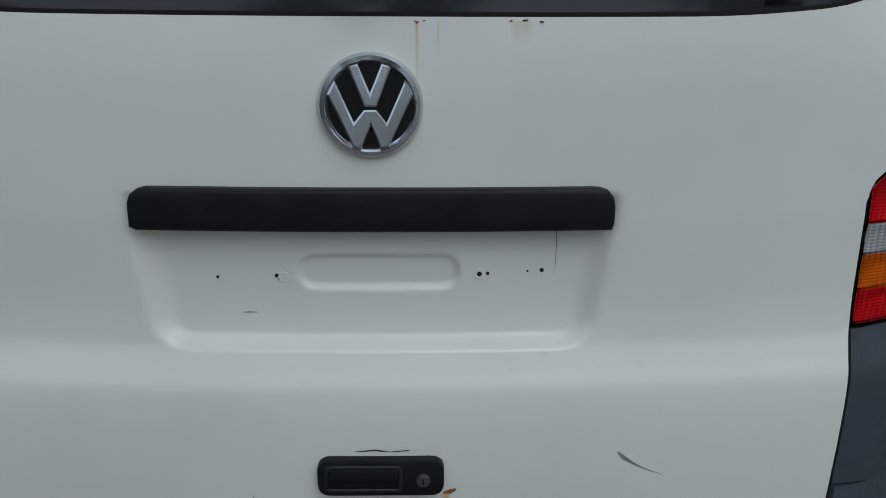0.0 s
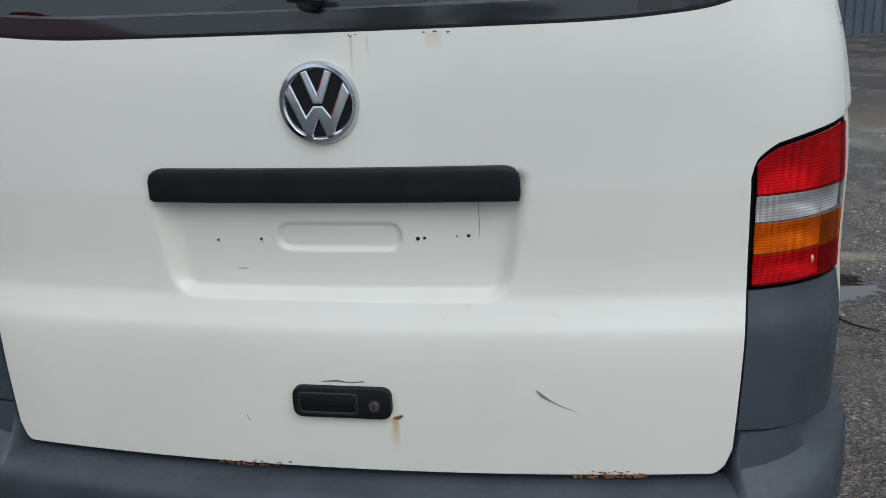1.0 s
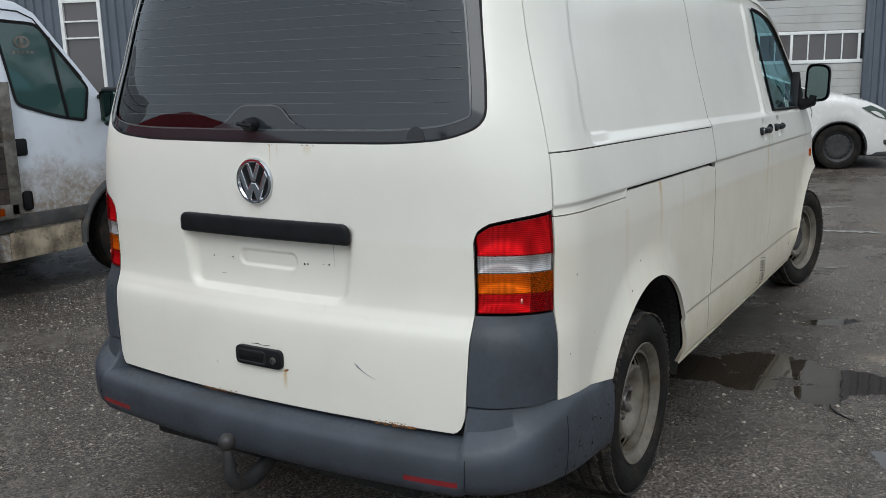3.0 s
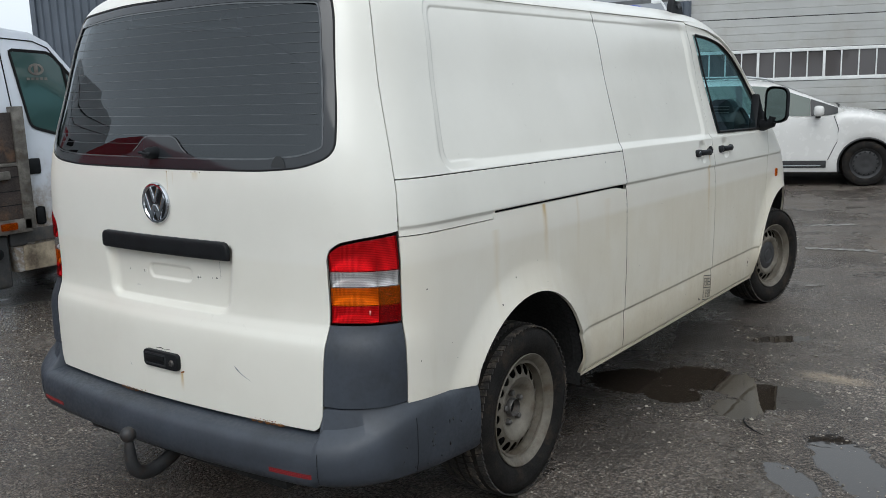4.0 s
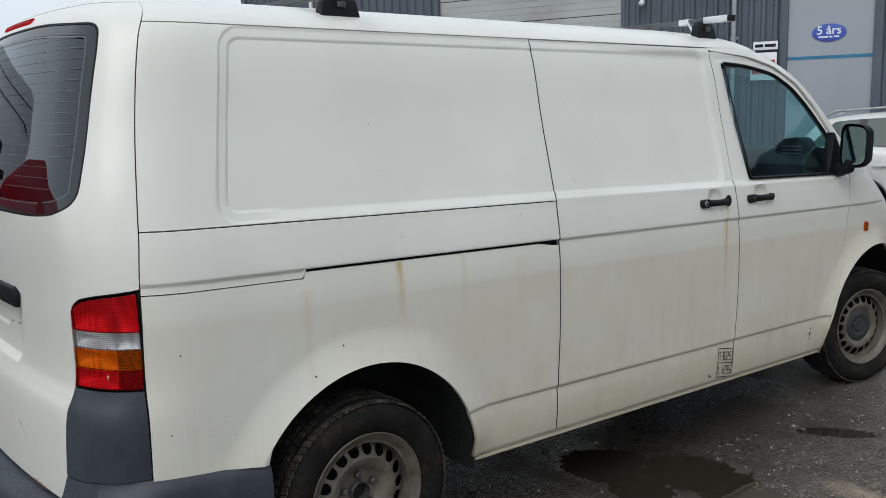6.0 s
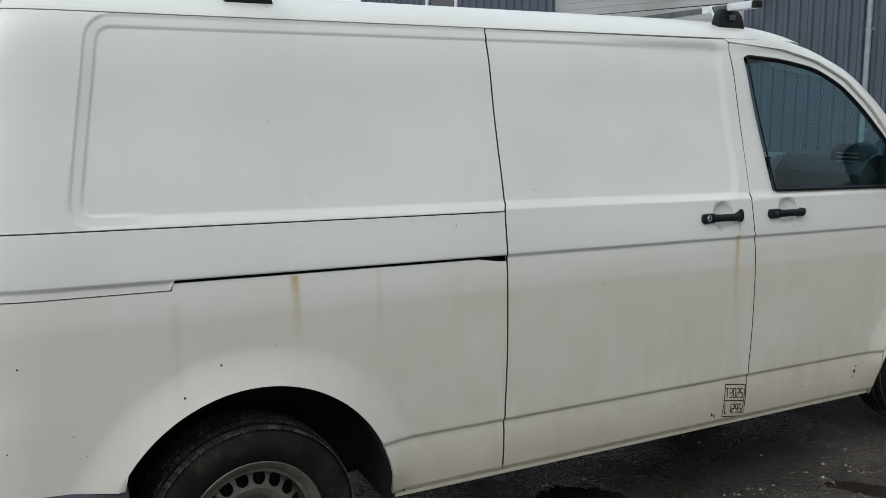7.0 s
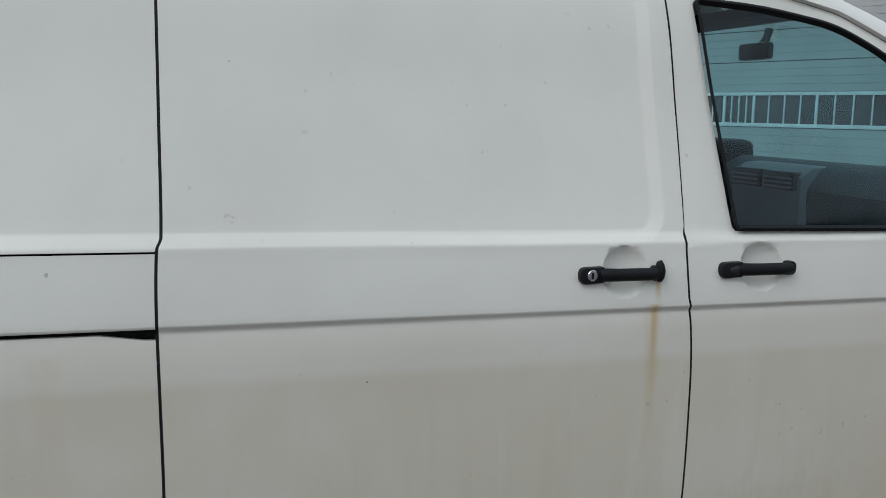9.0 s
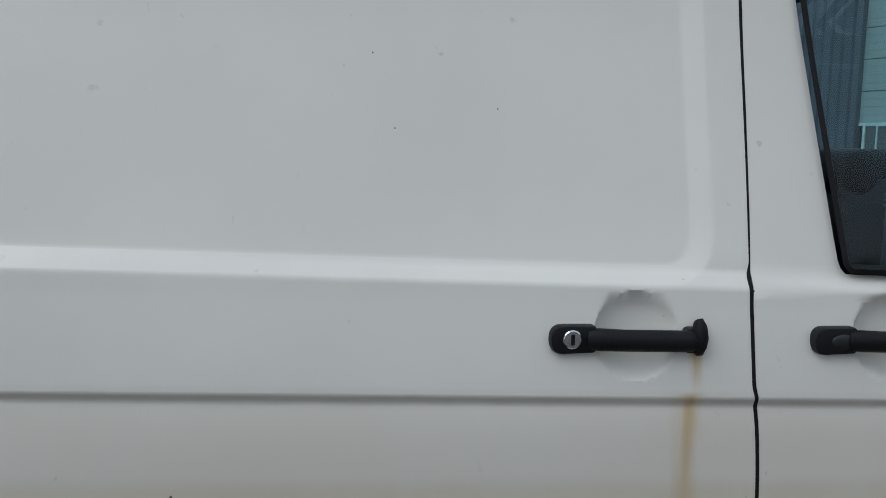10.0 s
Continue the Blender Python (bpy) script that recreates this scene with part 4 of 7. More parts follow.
def build_tail_lamp(side):
    """One tail lamp: black bowl and four coloured lenses."""
    lamp = new("tail_lamp")
    lamp.parent = van
    lamp["label"] = "red, clear and amber tail lamp"
    lo_a = 0.7176
    top = lambda a: np.interp(a, LAMP_A, LAMP_Z)

    def grid(z0, z1, a0, a1, deep, rim, curve_top=False):
        u, w = np.linspace(0, 1, 41), np.linspace(0, 1, 14)
        ww, uu = np.meshgrid(w, u, indexing="ij")
        a = a0 + (a1 - a0) * uu ** 1.3
        hi = np.minimum(z1, top(a) - (0.0064 if z0 > 0.99 else 0.0)) if curve_top else np.full(a.shape, z1)
        z = z0 + (hi - z0) * ww
        bm = skin(a, z, deep(uu, ww) if callable(deep) else np.full(a.shape, deep), rim=rim)
        return flip_x(bm) if side < 0 else bm

    hi_a = float(a_at(0.3075, 1.0, 1))
    part("lamp_bowl", grid(0.8345, 1.2, lo_a - 0.0045, hi_a - 0.001, -0.050, -0.0495, True), badge_black, lamp)
    for name, z0, z1, mat, tp in (("stop_lens", 0.9985, 1.2, lens_red, True), ("reversing_lens", 0.9500, 0.9975, lens_clear, False), ("indicator_lens", 0.8935, 0.949, lens_amber, False), ("fog_lens", 0.8405, 0.8925, lens_red, False)):
        lens = part(name, grid(z0, z1, lo_a, hi_a - 0.0035, 0.004, 0.006, tp), mat, lamp)
        bm = grid(z0 + 0.001, z1 - 0.001, lo_a + 0.001, lo_a + (hi_a - lo_a) * 0.66, lambda u, w: -0.004 - 0.026 * np.sin(np.pi * u) ** 0.8 * np.sin(np.pi * w) ** 0.8, 0, tp)
        part("reflector_bowl", bm, lamp_silver, lens)
        if name in ("reversing_lens", "stop_lens"):
            bm = grid(z0 + 0.001, z1 - 0.001, lo_a + (hi_a - lo_a) * 0.66, hi_a - 0.006, lambda u, w: -0.004 - 0.010 * np.sin(np.pi * u) ** 0.8 * np.sin(np.pi * w) ** 0.8, 0, tp)
            part("edge_reflector", bm, lamp_silver, lens)
    # a small shiny blob that stands in for the sky's highlight on the lens
    a = lo_a + (hi_a - lo_a) * 0.53
    p, n = body_point(a, 0.872), body_normal(a, 0.872)
    bm = bmesh.new()
    bmesh.ops.create_icosphere(bm, subdivisions=2, radius=1)
    for v in bm.verts:
        v.co = Vector((v.co.x * 0.004, v.co.y * 0.004, v.co.z * 0.009)) + Vector(p) + Vector(n) * 0.003
        v.co.x *= side
    part("bulb_glint", bm, glint_mat, lamp)


BUMPER = []


def bumper_grid():
    """The rear bumper, from end to end: a shelf under the tail door, higher at the corners."""
    a = np.unique(np.round(np.r_[np.linspace(0, 0.68, 40), np.linspace(0.68, 0.72, 24), np.linspace(0.72, 0.76, 8), np.linspace(0.76, 1.06, 34), float(a_at(0.648, 0.45, 1)) * np.linspace(0.85, 1, 12)], 4))
    sh = smooth01((a - 0.698) / 0.016)
    k = smooth01((a - 0.70) / 0.36)
    ys = body_point(a, np.full(a.shape, 0.45))[:, 1]
    rise = 0.584 - 0.09 * np.maximum(0, ys - 0.29)
    rear_prof = [(-0.02, 0.0), (0.018, -0.002), (0.052, -0.008), (0.070, -0.018), (0.080, -0.036), (0.083, -0.070), (0.082, -0.110), (0.074, -0.134), (0.052, -0.150), (0.015, -0.158), (-0.03, -0.16)]
    side_prof = [(-0.02, 0.0), (0.003, 0.0), (0.012, -0.004), (0.020, -0.014), (0.026, -0.034), (0.030, -0.075), (0.030, -0.125), (0.027, -0.19), (0.020, -0.225), (0.004, -0.24), (-0.03, -0.245)]
    corner_prof = [(-0.02, 0.0), (0.006, -0.004), (0.018, -0.066), (0.060, -0.098), (0.080, -0.122), (0.083, -0.156), (0.082, -0.196), (0.074, -0.220), (0.052, -0.236), (0.015, -0.244), (-0.03, -0.246)]
    P, N = [], []
    for (o1, d1), (oc, dc), (o2, d2) in zip(rear_prof, corner_prof, side_prof):
        off = o1 * (1 - sh) + (oc * (1 - k) + o2 * k) * sh
        z = (0.489 + d1) * (1 - sh) + (rise + dc * (1 - k) + d2 * k) * sh
        p, n = body_point(a, np.full(a.shape, 0.46)), body_normal(a, np.full(a.shape, 0.46))
        n[:, 2] = 0
        n /= np.linalg.norm(n, axis=1, keepdims=True)
        q = p + n * off[:, None]
        q[:, 2] = z
        P.append(q)
        N.append(n + np.array([0, 0, 0.5 if len(P) < 4 else 0]))
    P, N = np.array(P), np.array(N)
    BUMPER.append(P)
    mirror = lambda g: np.concatenate([g[:, :0:-1] * np.array([-1, 1, 1]), g], 1)
    return sheet(mirror(P), mirror(N), 0.01)


def build_bumper():
    bump = part("rear_bumper", bumper_grid(), grey_plastic, van, "scuffed grey plastic rear bumper")
    for s in (-1, 1):
        bm = bmesh.new()
        xs = np.linspace(0.555, 0.705, 12)
        rows = []
        for z, o in ((0.379, 0.0800), (0.380, 0.0825), (0.395, 0.0825), (0.396, 0.0810)):
            a = a_rear(xs, np.full(12, 0.46))
            p, n = body_point(a, np.full(12, 0.46)), body_normal(a, np.full(12, 0.46))
            k = smooth01((a - 0.70) / 0.36)[:, None]
            q = p + n * (o * (1 - k) + 0.033 * k)
            q[:, 2] = z
            rows.append(q)
        g = np.array(rows)
        bm = sheet(g, np.broadcast_to(np.array([0, -1.0, 0]), g.shape), 0.006)
        if s < 0:
            flip_x(bm)
        part("reflector", bm, lens_dull, bump, "dull red rear reflector")
    P = BUMPER[0]
    for col, lo, hi in ((int(np.argmin(np.abs(P[5, :, 1] - 0.30))), 4, 9), (int(np.argmin(np.abs(P[5, :, 0] - 0.745))), 4, 8)):
        for s in (1, -1):
            part("bumper_joint", tube(bmesh.new(), [(s * (q[0] + 0.0004), q[1] - 0.0004, q[2]) for q in P[lo:hi, col]], 0.0022 if lo == 3 else 0.0012, 6), badge_black, bump)
    rng = random.Random(5)
    for k in range(16):
        col = int(np.argmin(np.abs(P[5, :, 1] - rng.uniform(0.24, 0.60))))
        row = rng.choice((5, 5, 6, 6, 7))
        q, w = Vector(P[row, col]), Vector(P[row + 1, col])
        t = rng.uniform(0.0, 0.7)
        a, b = q.lerp(w, t), q.lerp(w, t + rng.uniform(0.08, 0.3))
        part("scuff", tube(bmesh.new(), [a, a.lerp(b, 0.5) + Vector((0.0005, rng.uniform(-0.004, 0.004), 0)), b], [0.0008, rng.uniform(0.002, 0.004), 0.0008], 6), badge_black, bump)
    # corner covers under the lamps
    def cover():
        z = np.linspace(0.585, 0.8325, 22)
        u = np.linspace(0, 1, 34)
        zz, uu = np.meshgrid(z, u, indexing="ij")
        lo = np.interp(zz, [0.50, 0.84], [0.7030, 0.7125])
        hi = a_at(np.full(zz.shape, 0.3035), zz, 1)
        a = lo + (hi - lo) * uu
        pinch = smooth01((zz - 0.72) / 0.10)
        return skin(a, zz, 0.002 + 0.009 * (1 - pinch) * smooth01(uu * 4) * smooth01((1 - uu) * 3), rim=0.03)
    both("corner_cover", cover, grey_plastic, van, "faded grey plastic corner cover")
    # tow hitch
    bm = bmesh.new()
    knots = [Vector((0.0, y, z)) for y, z in ((0.34, 0.36), (0.22, 0.345), (0.14, 0.315), (0.07, 0.278), (0.0, 0.260), (-0.05, 0.274), (-0.074, 0.31), (-0.078, 0.36), (-0.078, 0.395))]
    thick = (0.028, 0.028, 0.027, 0.026, 0.025, 0.024, 0.022, 0.019, 0.014)
    bend, girth = [], []
    for i in range(len(knots) - 1):
        a, b, c, d = knots[max(i - 1, 0)], knots[i], knots[i + 1], knots[min(i + 2, len(knots) - 1)]
        for k in range(5 if i < len(knots) - 2 else 6):
            t = k / 5
            bend.append(0.5 * (2 * b + (c - a) * t + (2 * a - 5 * b + 4 * c - d) * t * t + (3 * b - a - 3 * c + d) * t ** 3))
            girth.append(thick[i] + (thick[i + 1] - thick[i]) * t)
    tube(bm, bend, girth, 18)
    hitch = part("tow_hitch", bm, hitch_steel, van, "worn steel tow hitch")
    bm = bmesh.new()
    bmesh.ops.create_uvsphere(bm, u_segments=20, v_segments=14, radius=0.027, matrix=Matrix.Translation((0, -0.078, 0.418)))
    part("tow_ball", bm, hitch_steel, hitch)
    part("socket_plate", boxed(0.10, 0.17, 0.10, 0.125, 0.30, 0.36, 0.008), black_plastic, hitch)


def wheel_parts(parent, capped):
    """A wheel about the x axis, outer face towards +x: tyre, pressed rim with round holes, hub, bolts."""
    bm = bmesh.new()
    prof = [(-0.085, 0.214), (-0.10, 0.24), (-0.108, 0.275), (-0.102, 0.308), (-0.086, 0.326), (-0.05, 0.334), (0.0, 0.3355), (0.05, 0.334), (0.086, 0.326), (0.102, 0.308), (0.1075, 0.290), (0.109, 0.272), (0.105, 0.250), (0.099, 0.236), (0.090, 0.222), (0.083, 0.213)]
    lathe(bm, prof, 96)
    tyre = part("tyre", bm, tyre_mat, parent, "dirty black tyre")
    # tread blocks
    bm = bmesh.new()
    for k in range(76):
        for xo, half, ph in ((-0.082, 0.018, 0.0), (-0.040, 0.014, 0.5), (0.0, 0.014, 0.0), (0.040, 0.014, 0.5), (0.082, 0.018, 0.0)):
            an = 2 * math.pi * (k + ph) / 76
            r0 = 0.324 if abs(xo) > 0.06 else 0.330
            r1 = 0.3292 if abs(xo) > 0.06 else 0.3365
            m = Matrix.Rotation(an, 4, "X") @ Matrix.Translation((xo, 0, (r0 + r1) / 2)) @ Matrix.Rotation(0.25 if xo else 0, 4, "Z")
            bmesh.ops.create_cube(bm, size=1, matrix=m @ Matrix.Diagonal((half * 2, 0.0225, r1 - r0, 1)))
    part("tread", bm, tread_mat, tyre, smooth=False)
    # rim: flange and barrel, dish with holes
    bm = bmesh.new()
    lathe(bm, [(0.070, 0.180), (0.072, 0.192), (0.078, 0.197), (0.086, 0.203), (0.0935, 0.2125), (0.097, 0.219), (0.094, 0.2215), (0.086, 0.218), (0.06, 0.207)], 96)
    lathe(bm, [(0.030, 0.1800), (0.036, 0.1835), (0.052, 0.186), (0.074, 0.190)], 64)
    rim = part("rim", bm, rim_mat, parent, "dirty grey steel rim with round holes")
    bm = bmesh.new()
    n, m = 18, 16
    r_in, r_out, rc, rh = 0.124, 0.182, 0.1545, 0.0215

    def dish_x(r):
        return np.interp(r, [0.0, 0.05, 0.074, 0.086, 0.100, 0.122, 0.15, 0.17, 0.181], [0.026, 0.027, 0.030, 0.042, 0.056, 0.066, 0.056, 0.044, 0.034])

    for k in range(n):
        mid = 2 * math.pi * k / n
        half = math.pi / n
        outer, inner, back = [], [], []
        for j in range(m):
            t = 2 * math.pi * j / m
            cx, cy = math.cos(t), math.sin(t)
            sc = 1 / max(abs(cx), abs(cy))
            an, r = mid + half * cy * sc, (r_in + r_out) / 2 + (r_out - r_in) / 2 * cx * sc
            outer.append(bm.verts.new((dish_x(r), r * math.cos(an), r * math.sin(an))))
            py, pz = rc + rh * cx, rh * cy * 0.95
            rr = math.hypot(py, pz)
            q = (py * math.cos(mid) - pz * math.sin(mid), py * math.sin(mid) + pz * math.cos(mid))
            inner.append(bm.verts.new((dish_x(rr) - 0.001, *q)))
            back.append(bm.verts.new((dish_x(rr) - 0.004, *q)))
        for j in range(m):
            i = (j + 1) % m
            bm.faces.new((outer[j], outer[i], inner[i], inner[j]))
            bm.faces.new((inner[j], inner[i], back[i], back[j]))
    bmesh.ops.remove_doubles(bm, verts=bm.verts[:], dist=0.0006)
    bmesh.ops.recalc_face_normals(bm, faces=bm.faces[:])
    if sum(f.normal.x for f in bm.faces) < 0:
        bmesh.ops.reverse_faces(bm, faces=bm.faces[:])
    prof = [(float(dish_x(r)), r) for r in (0.126, 0.115, 0.106, 0.098, 0.091, 0.085, 0.079, 0.074, 0.062, 0.045, 0.034)] + [(0.004, 0.033)]
    lathe(bm, prof, 64)
    part("rim_dish", bm, rim_mat, rim)
    bm = bmesh.new()
    lathe(bm, [(-0.02, 0.178), (-0.03, 0.13), (-0.03, 0.09), (-0.01, 0.06), (-0.01, 0.0006)], 32)
    part("brake_drum", bm, under_black, parent)
    hub = bmesh.new()
    if capped:
        lathe(hub, [(0.028, 0.100), (0.050, 0.096), (0.057, 0.086), (0.059, 0.060), (0.055, 0.054), (0.055, 0.040), (0.059, 0.036), (0.060, 0.0006)], 48)
        part("hub_cap", hub, plain("hub_cap_plastic", (0.030, 0.030, 0.031), 0.55, var=0.2, scale=16), parent, "dull grey plastic hub cap")
    else:
        lathe(hub, [(0.012, 0.038), (0.044, 0.037), (0.049, 0.034), (0.043, 0.0325), (0.026, 0.031), (0.024, 0.030)], 32)
        hub_ob = part("hub", hub, dull_steel, parent)
        bm = bmesh.new()
        lathe(bm, [(0.026, 0.031), (0.018, 0.029), (0.016, 0.012), (0.022, 0.010), (0.022, 0.0005)], 24)
        part("hub_bore", bm, under_black, hub_ob)
        for k in range(5):
            t = 2 * math.pi * k / 5 + 0.4
            bm = bmesh.new()
            lathe(bm, [(0.018, 0.0150), (0.032, 0.0140), (0.044, 0.0120), (0.047, 0.008), (0.047, 0.0004)], 6)
            for v in bm.verts:
                v.co += Vector((0, 0.060 * math.cos(t), 0.060 * math.sin(t)))
            part("wheel_bolt", bm, dull_steel, parent, smooth=False)


def build_wheels():
    for y, capped, steer in ((1.008, False, 0), (4.41, True, -14)):
        for s in (1, -1):
            hub = new("wheel")
            hub.parent = van
            hub["label"] = "dirty black tyre on a grey steel rim" + (" with hub cap" if capped else "")
            hub.matrix_basis = pose(s * (0.812 if capped else 0.822), y, 0.327, 0, 0, (180 if s < 0 else 0) + steer) @ Matrix.Diagonal((1, 0.974, 0.974, 1))
            wheel_parts(hub, capped)


def well(arch, x_in):
    """The dark liner of a wheel well."""
    cy, cz, rad = arch
    bm = bmesh.new()
    th = np.linspace(radians(-2), radians(184), 40)
    rows = []
    for dx, r in ((0.004, rad + 0.003), (-0.03, rad + 0.004), (-0.10, rad + 0.012), (None, rad + 0.03)):
        row = []
        for t in th:
            y, z = cy + r * math.cos(t), cz + r * math.sin(t)
            row.append((x_in if dx is None else float(body_point(a_at(y, z, 1), z)[0]) + dx, y, z))
        row.insert(0, (row[0][0] - 0.004, row[0][1] + 0.002, cz - 0.050))
        rows.append(row)
    g = [[bm.verts.new(q) for q in row] for row in rows]
    for a, b in zip(g, g[1:]):
        for k in range(len(th)):
            bm.faces.new((a[k], a[k + 1], b[k + 1], b[k]))
    c = bm.verts.new((x_in, cy, cz))
    for k in range(len(th)):
        bm.faces.new((g[-1][k], g[-1][k + 1], c))
    return bm


def build_sides():
    both("lower_quarter_panel", make_lower_quarter, paint_side, van, "white rear quarter panel with rust runs and road dirt")
    both("sliding_rail_cover", make_rail_cover, paint_side)
    both("upper_quarter_panel", lambda: panel(lambda z: SEAM_Y(z) + TAIL_GAP, lambda z: SLIDE_Y(z) - SLIDE_GAP, 1.2325, ROOF_LINE, extra=np.arange(0.525, 0.72, 0.004) / 1.58 - 0.19), paint_side)
    door = both("sliding_door", lambda: panel(lambda z: SLIDE_Y(z) + 0.6 * SLIDE_GAP, lambda z: FDOOR_Y(z) - GAP, 0.33, ROOF_LINE - 0.001, extra=np.r_[np.arange(0.80, 0.90, 0.0035), np.arange(0.90, 0.99, 0.004)]), paint_side, van, "white sliding door with a dirty lower half")
    both("front_door", lambda: panel(lambda z: FDOOR_Y(z) + GAP, lambda z: FRONT_EDGE(z) - GAP, 0.33, 1.222, extra=np.arange(0.13, 0.26, 0.004)), paint_side, van, "white front door with a dirty lower half")
    # frame round the front window
    win = even([tuple(p) for p in DOOR_WIN], 150)
    cen = (3.45, 1.50)
    base = [(y, 1.222 + float(shear(np.array(y), np.array(1.222)))) for y in np.linspace(3.060 + GAP, 4.107 - GAP, 60)]
    outer = base + [tuple(p) for p in even([base[-1]] + DOOR_TOP + [base[0]], 110, False)[1:-1]]

    def frame_metal():
        inner = cast(outer, [tuple(p) for p in win], cen)
        loops = [np.array(outer) * (1 - k) + np.array(inner) * k for k in np.linspace(0, 1, 9)]
        return strip_on_body(loops, a_side, side_relief, 0.014)
    both("door_window_frame", frame_metal, paint_side)
    both("window_seal", lambda: strip_on_body([win, shrunk(win, 0.007), shrunk(win, 0.015)], a_side, lambda y, z: np.repeat(np.array([[-0.001], [0.002], [-0.010]]), y.shape[1], 1)), rubber)
    for s in (1, -1):
        bm = pane_on_body(shrunk(win, 0.013), a_side, -0.010, 9)
        g = part("door_window", bm if s > 0 else flip_x(bm), cab_glass, van, "greenish front door window")
        g.visible_shadow = False
    # pillar and roof edge ahead of the door
    a_out = even([(3.060, 1.832)] + DOOR_TOP[6::-1] + [(4.112, 1.175)], 60, False)
    b_out = even(SCREEN_EDGE, 60, False)
    both("windscreen_pillar", lambda: side_skin(*[np.stack([a_out[:, k] * (1 - t) + b_out[:, k] * t for t in np.linspace(0.02, 1, 8)]) for k in (0, 1)], rim=0.012, relief=0.0), paint_side)
    both("pillar_trim", lambda: side_skin(*[np.stack([a_out[:, k] * (1 - t) + b_out[:, k] * t for t in np.linspace(-0.25, 1.10, 9)]) for k in (0, 1)], rim=0.0, relief=-0.0135), dash_mat)
    # windscreen
    zs = np.linspace(1.25, 1.846, 26)
    yw = np.interp(zs, [p[1] for p in SCREEN_EDGE[::-1]], [p[0] for p in SCREEN_EDGE[::-1]])
    u = 1 - (1 - np.linspace(0, 1, 30)) ** 2
    zz, uu = np.meshgrid(zs, u, indexing="ij")
    y = yw[:, None] + (FRONT_Y(zz) - 1e-9 - yw[:, None]) * uu
    for s in (1, -1):
        bm = side_skin(y, zz, 0, -0.004)
        g = part("windscreen", bm if s > 0 else flip_x(bm), cab_glass, van)
        g.visible_shadow = False
    # wing and nose
    def wing():
        r = np.unique(np.round(np.r_[np.arange(0.30, 1.25, 0.016), 1.25, np.arange(1.068, 1.112, 0.004)], 4))
        u = np.unique(np.r_[np.linspace(0, 0.55, 60), 1 - (1 - np.linspace(0.33, 1, 40)) ** 2])
        rr, uu = np.meshgrid(r, u, indexing="ij")
        z = rr
        for _ in range(4):
            lo = FRONT_EDGE(z) + GAP
            y = lo + (FRONT_Y(z) - 1e-9 - lo) * uu
            z = np.maximum(rr + shear(np.minimum(y, 4.3), rr), arch_z(y, ARCH_F, 0.0))
        fade = np.clip((4.62 - y) / 0.2, 0, 1)
        a = a_at(y, z, 1)
        return skin(a, z, side_relief(y, z) * fade, rim=0.012)
    both("front_wing", wing, paint_side, van, "white front wing")
    def front_bumper():
        z = np.linspace(0.24, 0.56, 16)
        u = 1 - (1 - np.linspace(0, 1, 30)) ** 2
        zz, uu = np.meshgrid(z, u, indexing="ij")
        y = 4.835 + (FRONT_Y(zz) - 1e-9 - 4.835) * uu
        return side_skin(y, zz, 0.02, 0.022)
    both("front_bumper", front_bumper, grey_plastic, van, "grey plastic front bumper")
    # roof
    def roof():
        a = np.r_[np.linspace(0, 1.1, 60), np.linspace(1.1, A1 + LC + FULL * 0.9, 110)[1:], A1 + LC + FULL * (1 - 0.1 * (1 - np.linspace(0, 1, 40)[1:]) ** 2.5) - 1e-6]
        v = np.r_[np.linspace(ROOF_LINE + 0.002, 1.93, 14), np.linspace(1.93, 2.2, 18)[1:]]
        vv, aa = np.meshgrid(v, a, indexing="ij")
        seam = float(a_at(0.475, 1.915, 1))
        vv = np.maximum(vv, np.where(aa < seam, 1.930, ROOF_LINE + 0.002))
        p = body_point(aa, vv)
        return skin(aa, vv, np.where(vv < 1.86, 0.002, 0.0) * np.clip((3.3 - p[..., 1]) / 0.2, 0, 1), rim=0.006)
    both("roof", roof, paint_side, van, "white van roof")

    def roof_corner():
        v = np.linspace(ROOF_LINE + 0.002, 1.9302, 16)
        end = float(a_at(0.475, 1.915, 1)) + 0.012
        vv, uu = np.meshgrid(v, np.linspace(0, 1, 10), indexing="ij")
        lo = a_at(SEAM_Y(vv) + TAIL_GAP, vv, 1)
        return skin(lo + np.maximum(end - lo, 0.0) * uu, vv, np.where(vv < 1.86, 0.002, 0.0), rim=0.010)
    both("roof_corner", roof_corner, paint_side)
    both("wheel_well", lambda: well(ARCH_R, 0.55), under_black)
    both("wheel_well", lambda: well(ARCH_F, 0.55), under_black)
    # dark inner shell behind the shut lines
    def inner_shell():
        u = np.linspace(0.24, 3.10, 110)
        z = np.unique(np.r_[np.linspace(0.32, ROOF_LINE, 40)])
        zz, yy = np.meshgrid(z, u, indexing="ij")
        zz = np.maximum(zz, np.where(yy < 0.62, 0.50, arch_z(yy, ARCH_R, 0.0) * 1.0))
        return side_skin(yy, zz, 0, -0.034)
    both("inner_shell", inner_shell, under_black)
    # black strips set into the shut lines to stand in for their shade
    def seam_strip(line, lo, hi, half, deep):
        z = rows_between(lo, hi, BENDS)
        zz, dd = np.meshgrid(z, np.linspace(-half, half, 5), indexing="ij")
        yy = line(zz) + dd
        return skin(a_at(yy, zz, 1), zz, side_relief(yy, zz) - deep, rim=0)
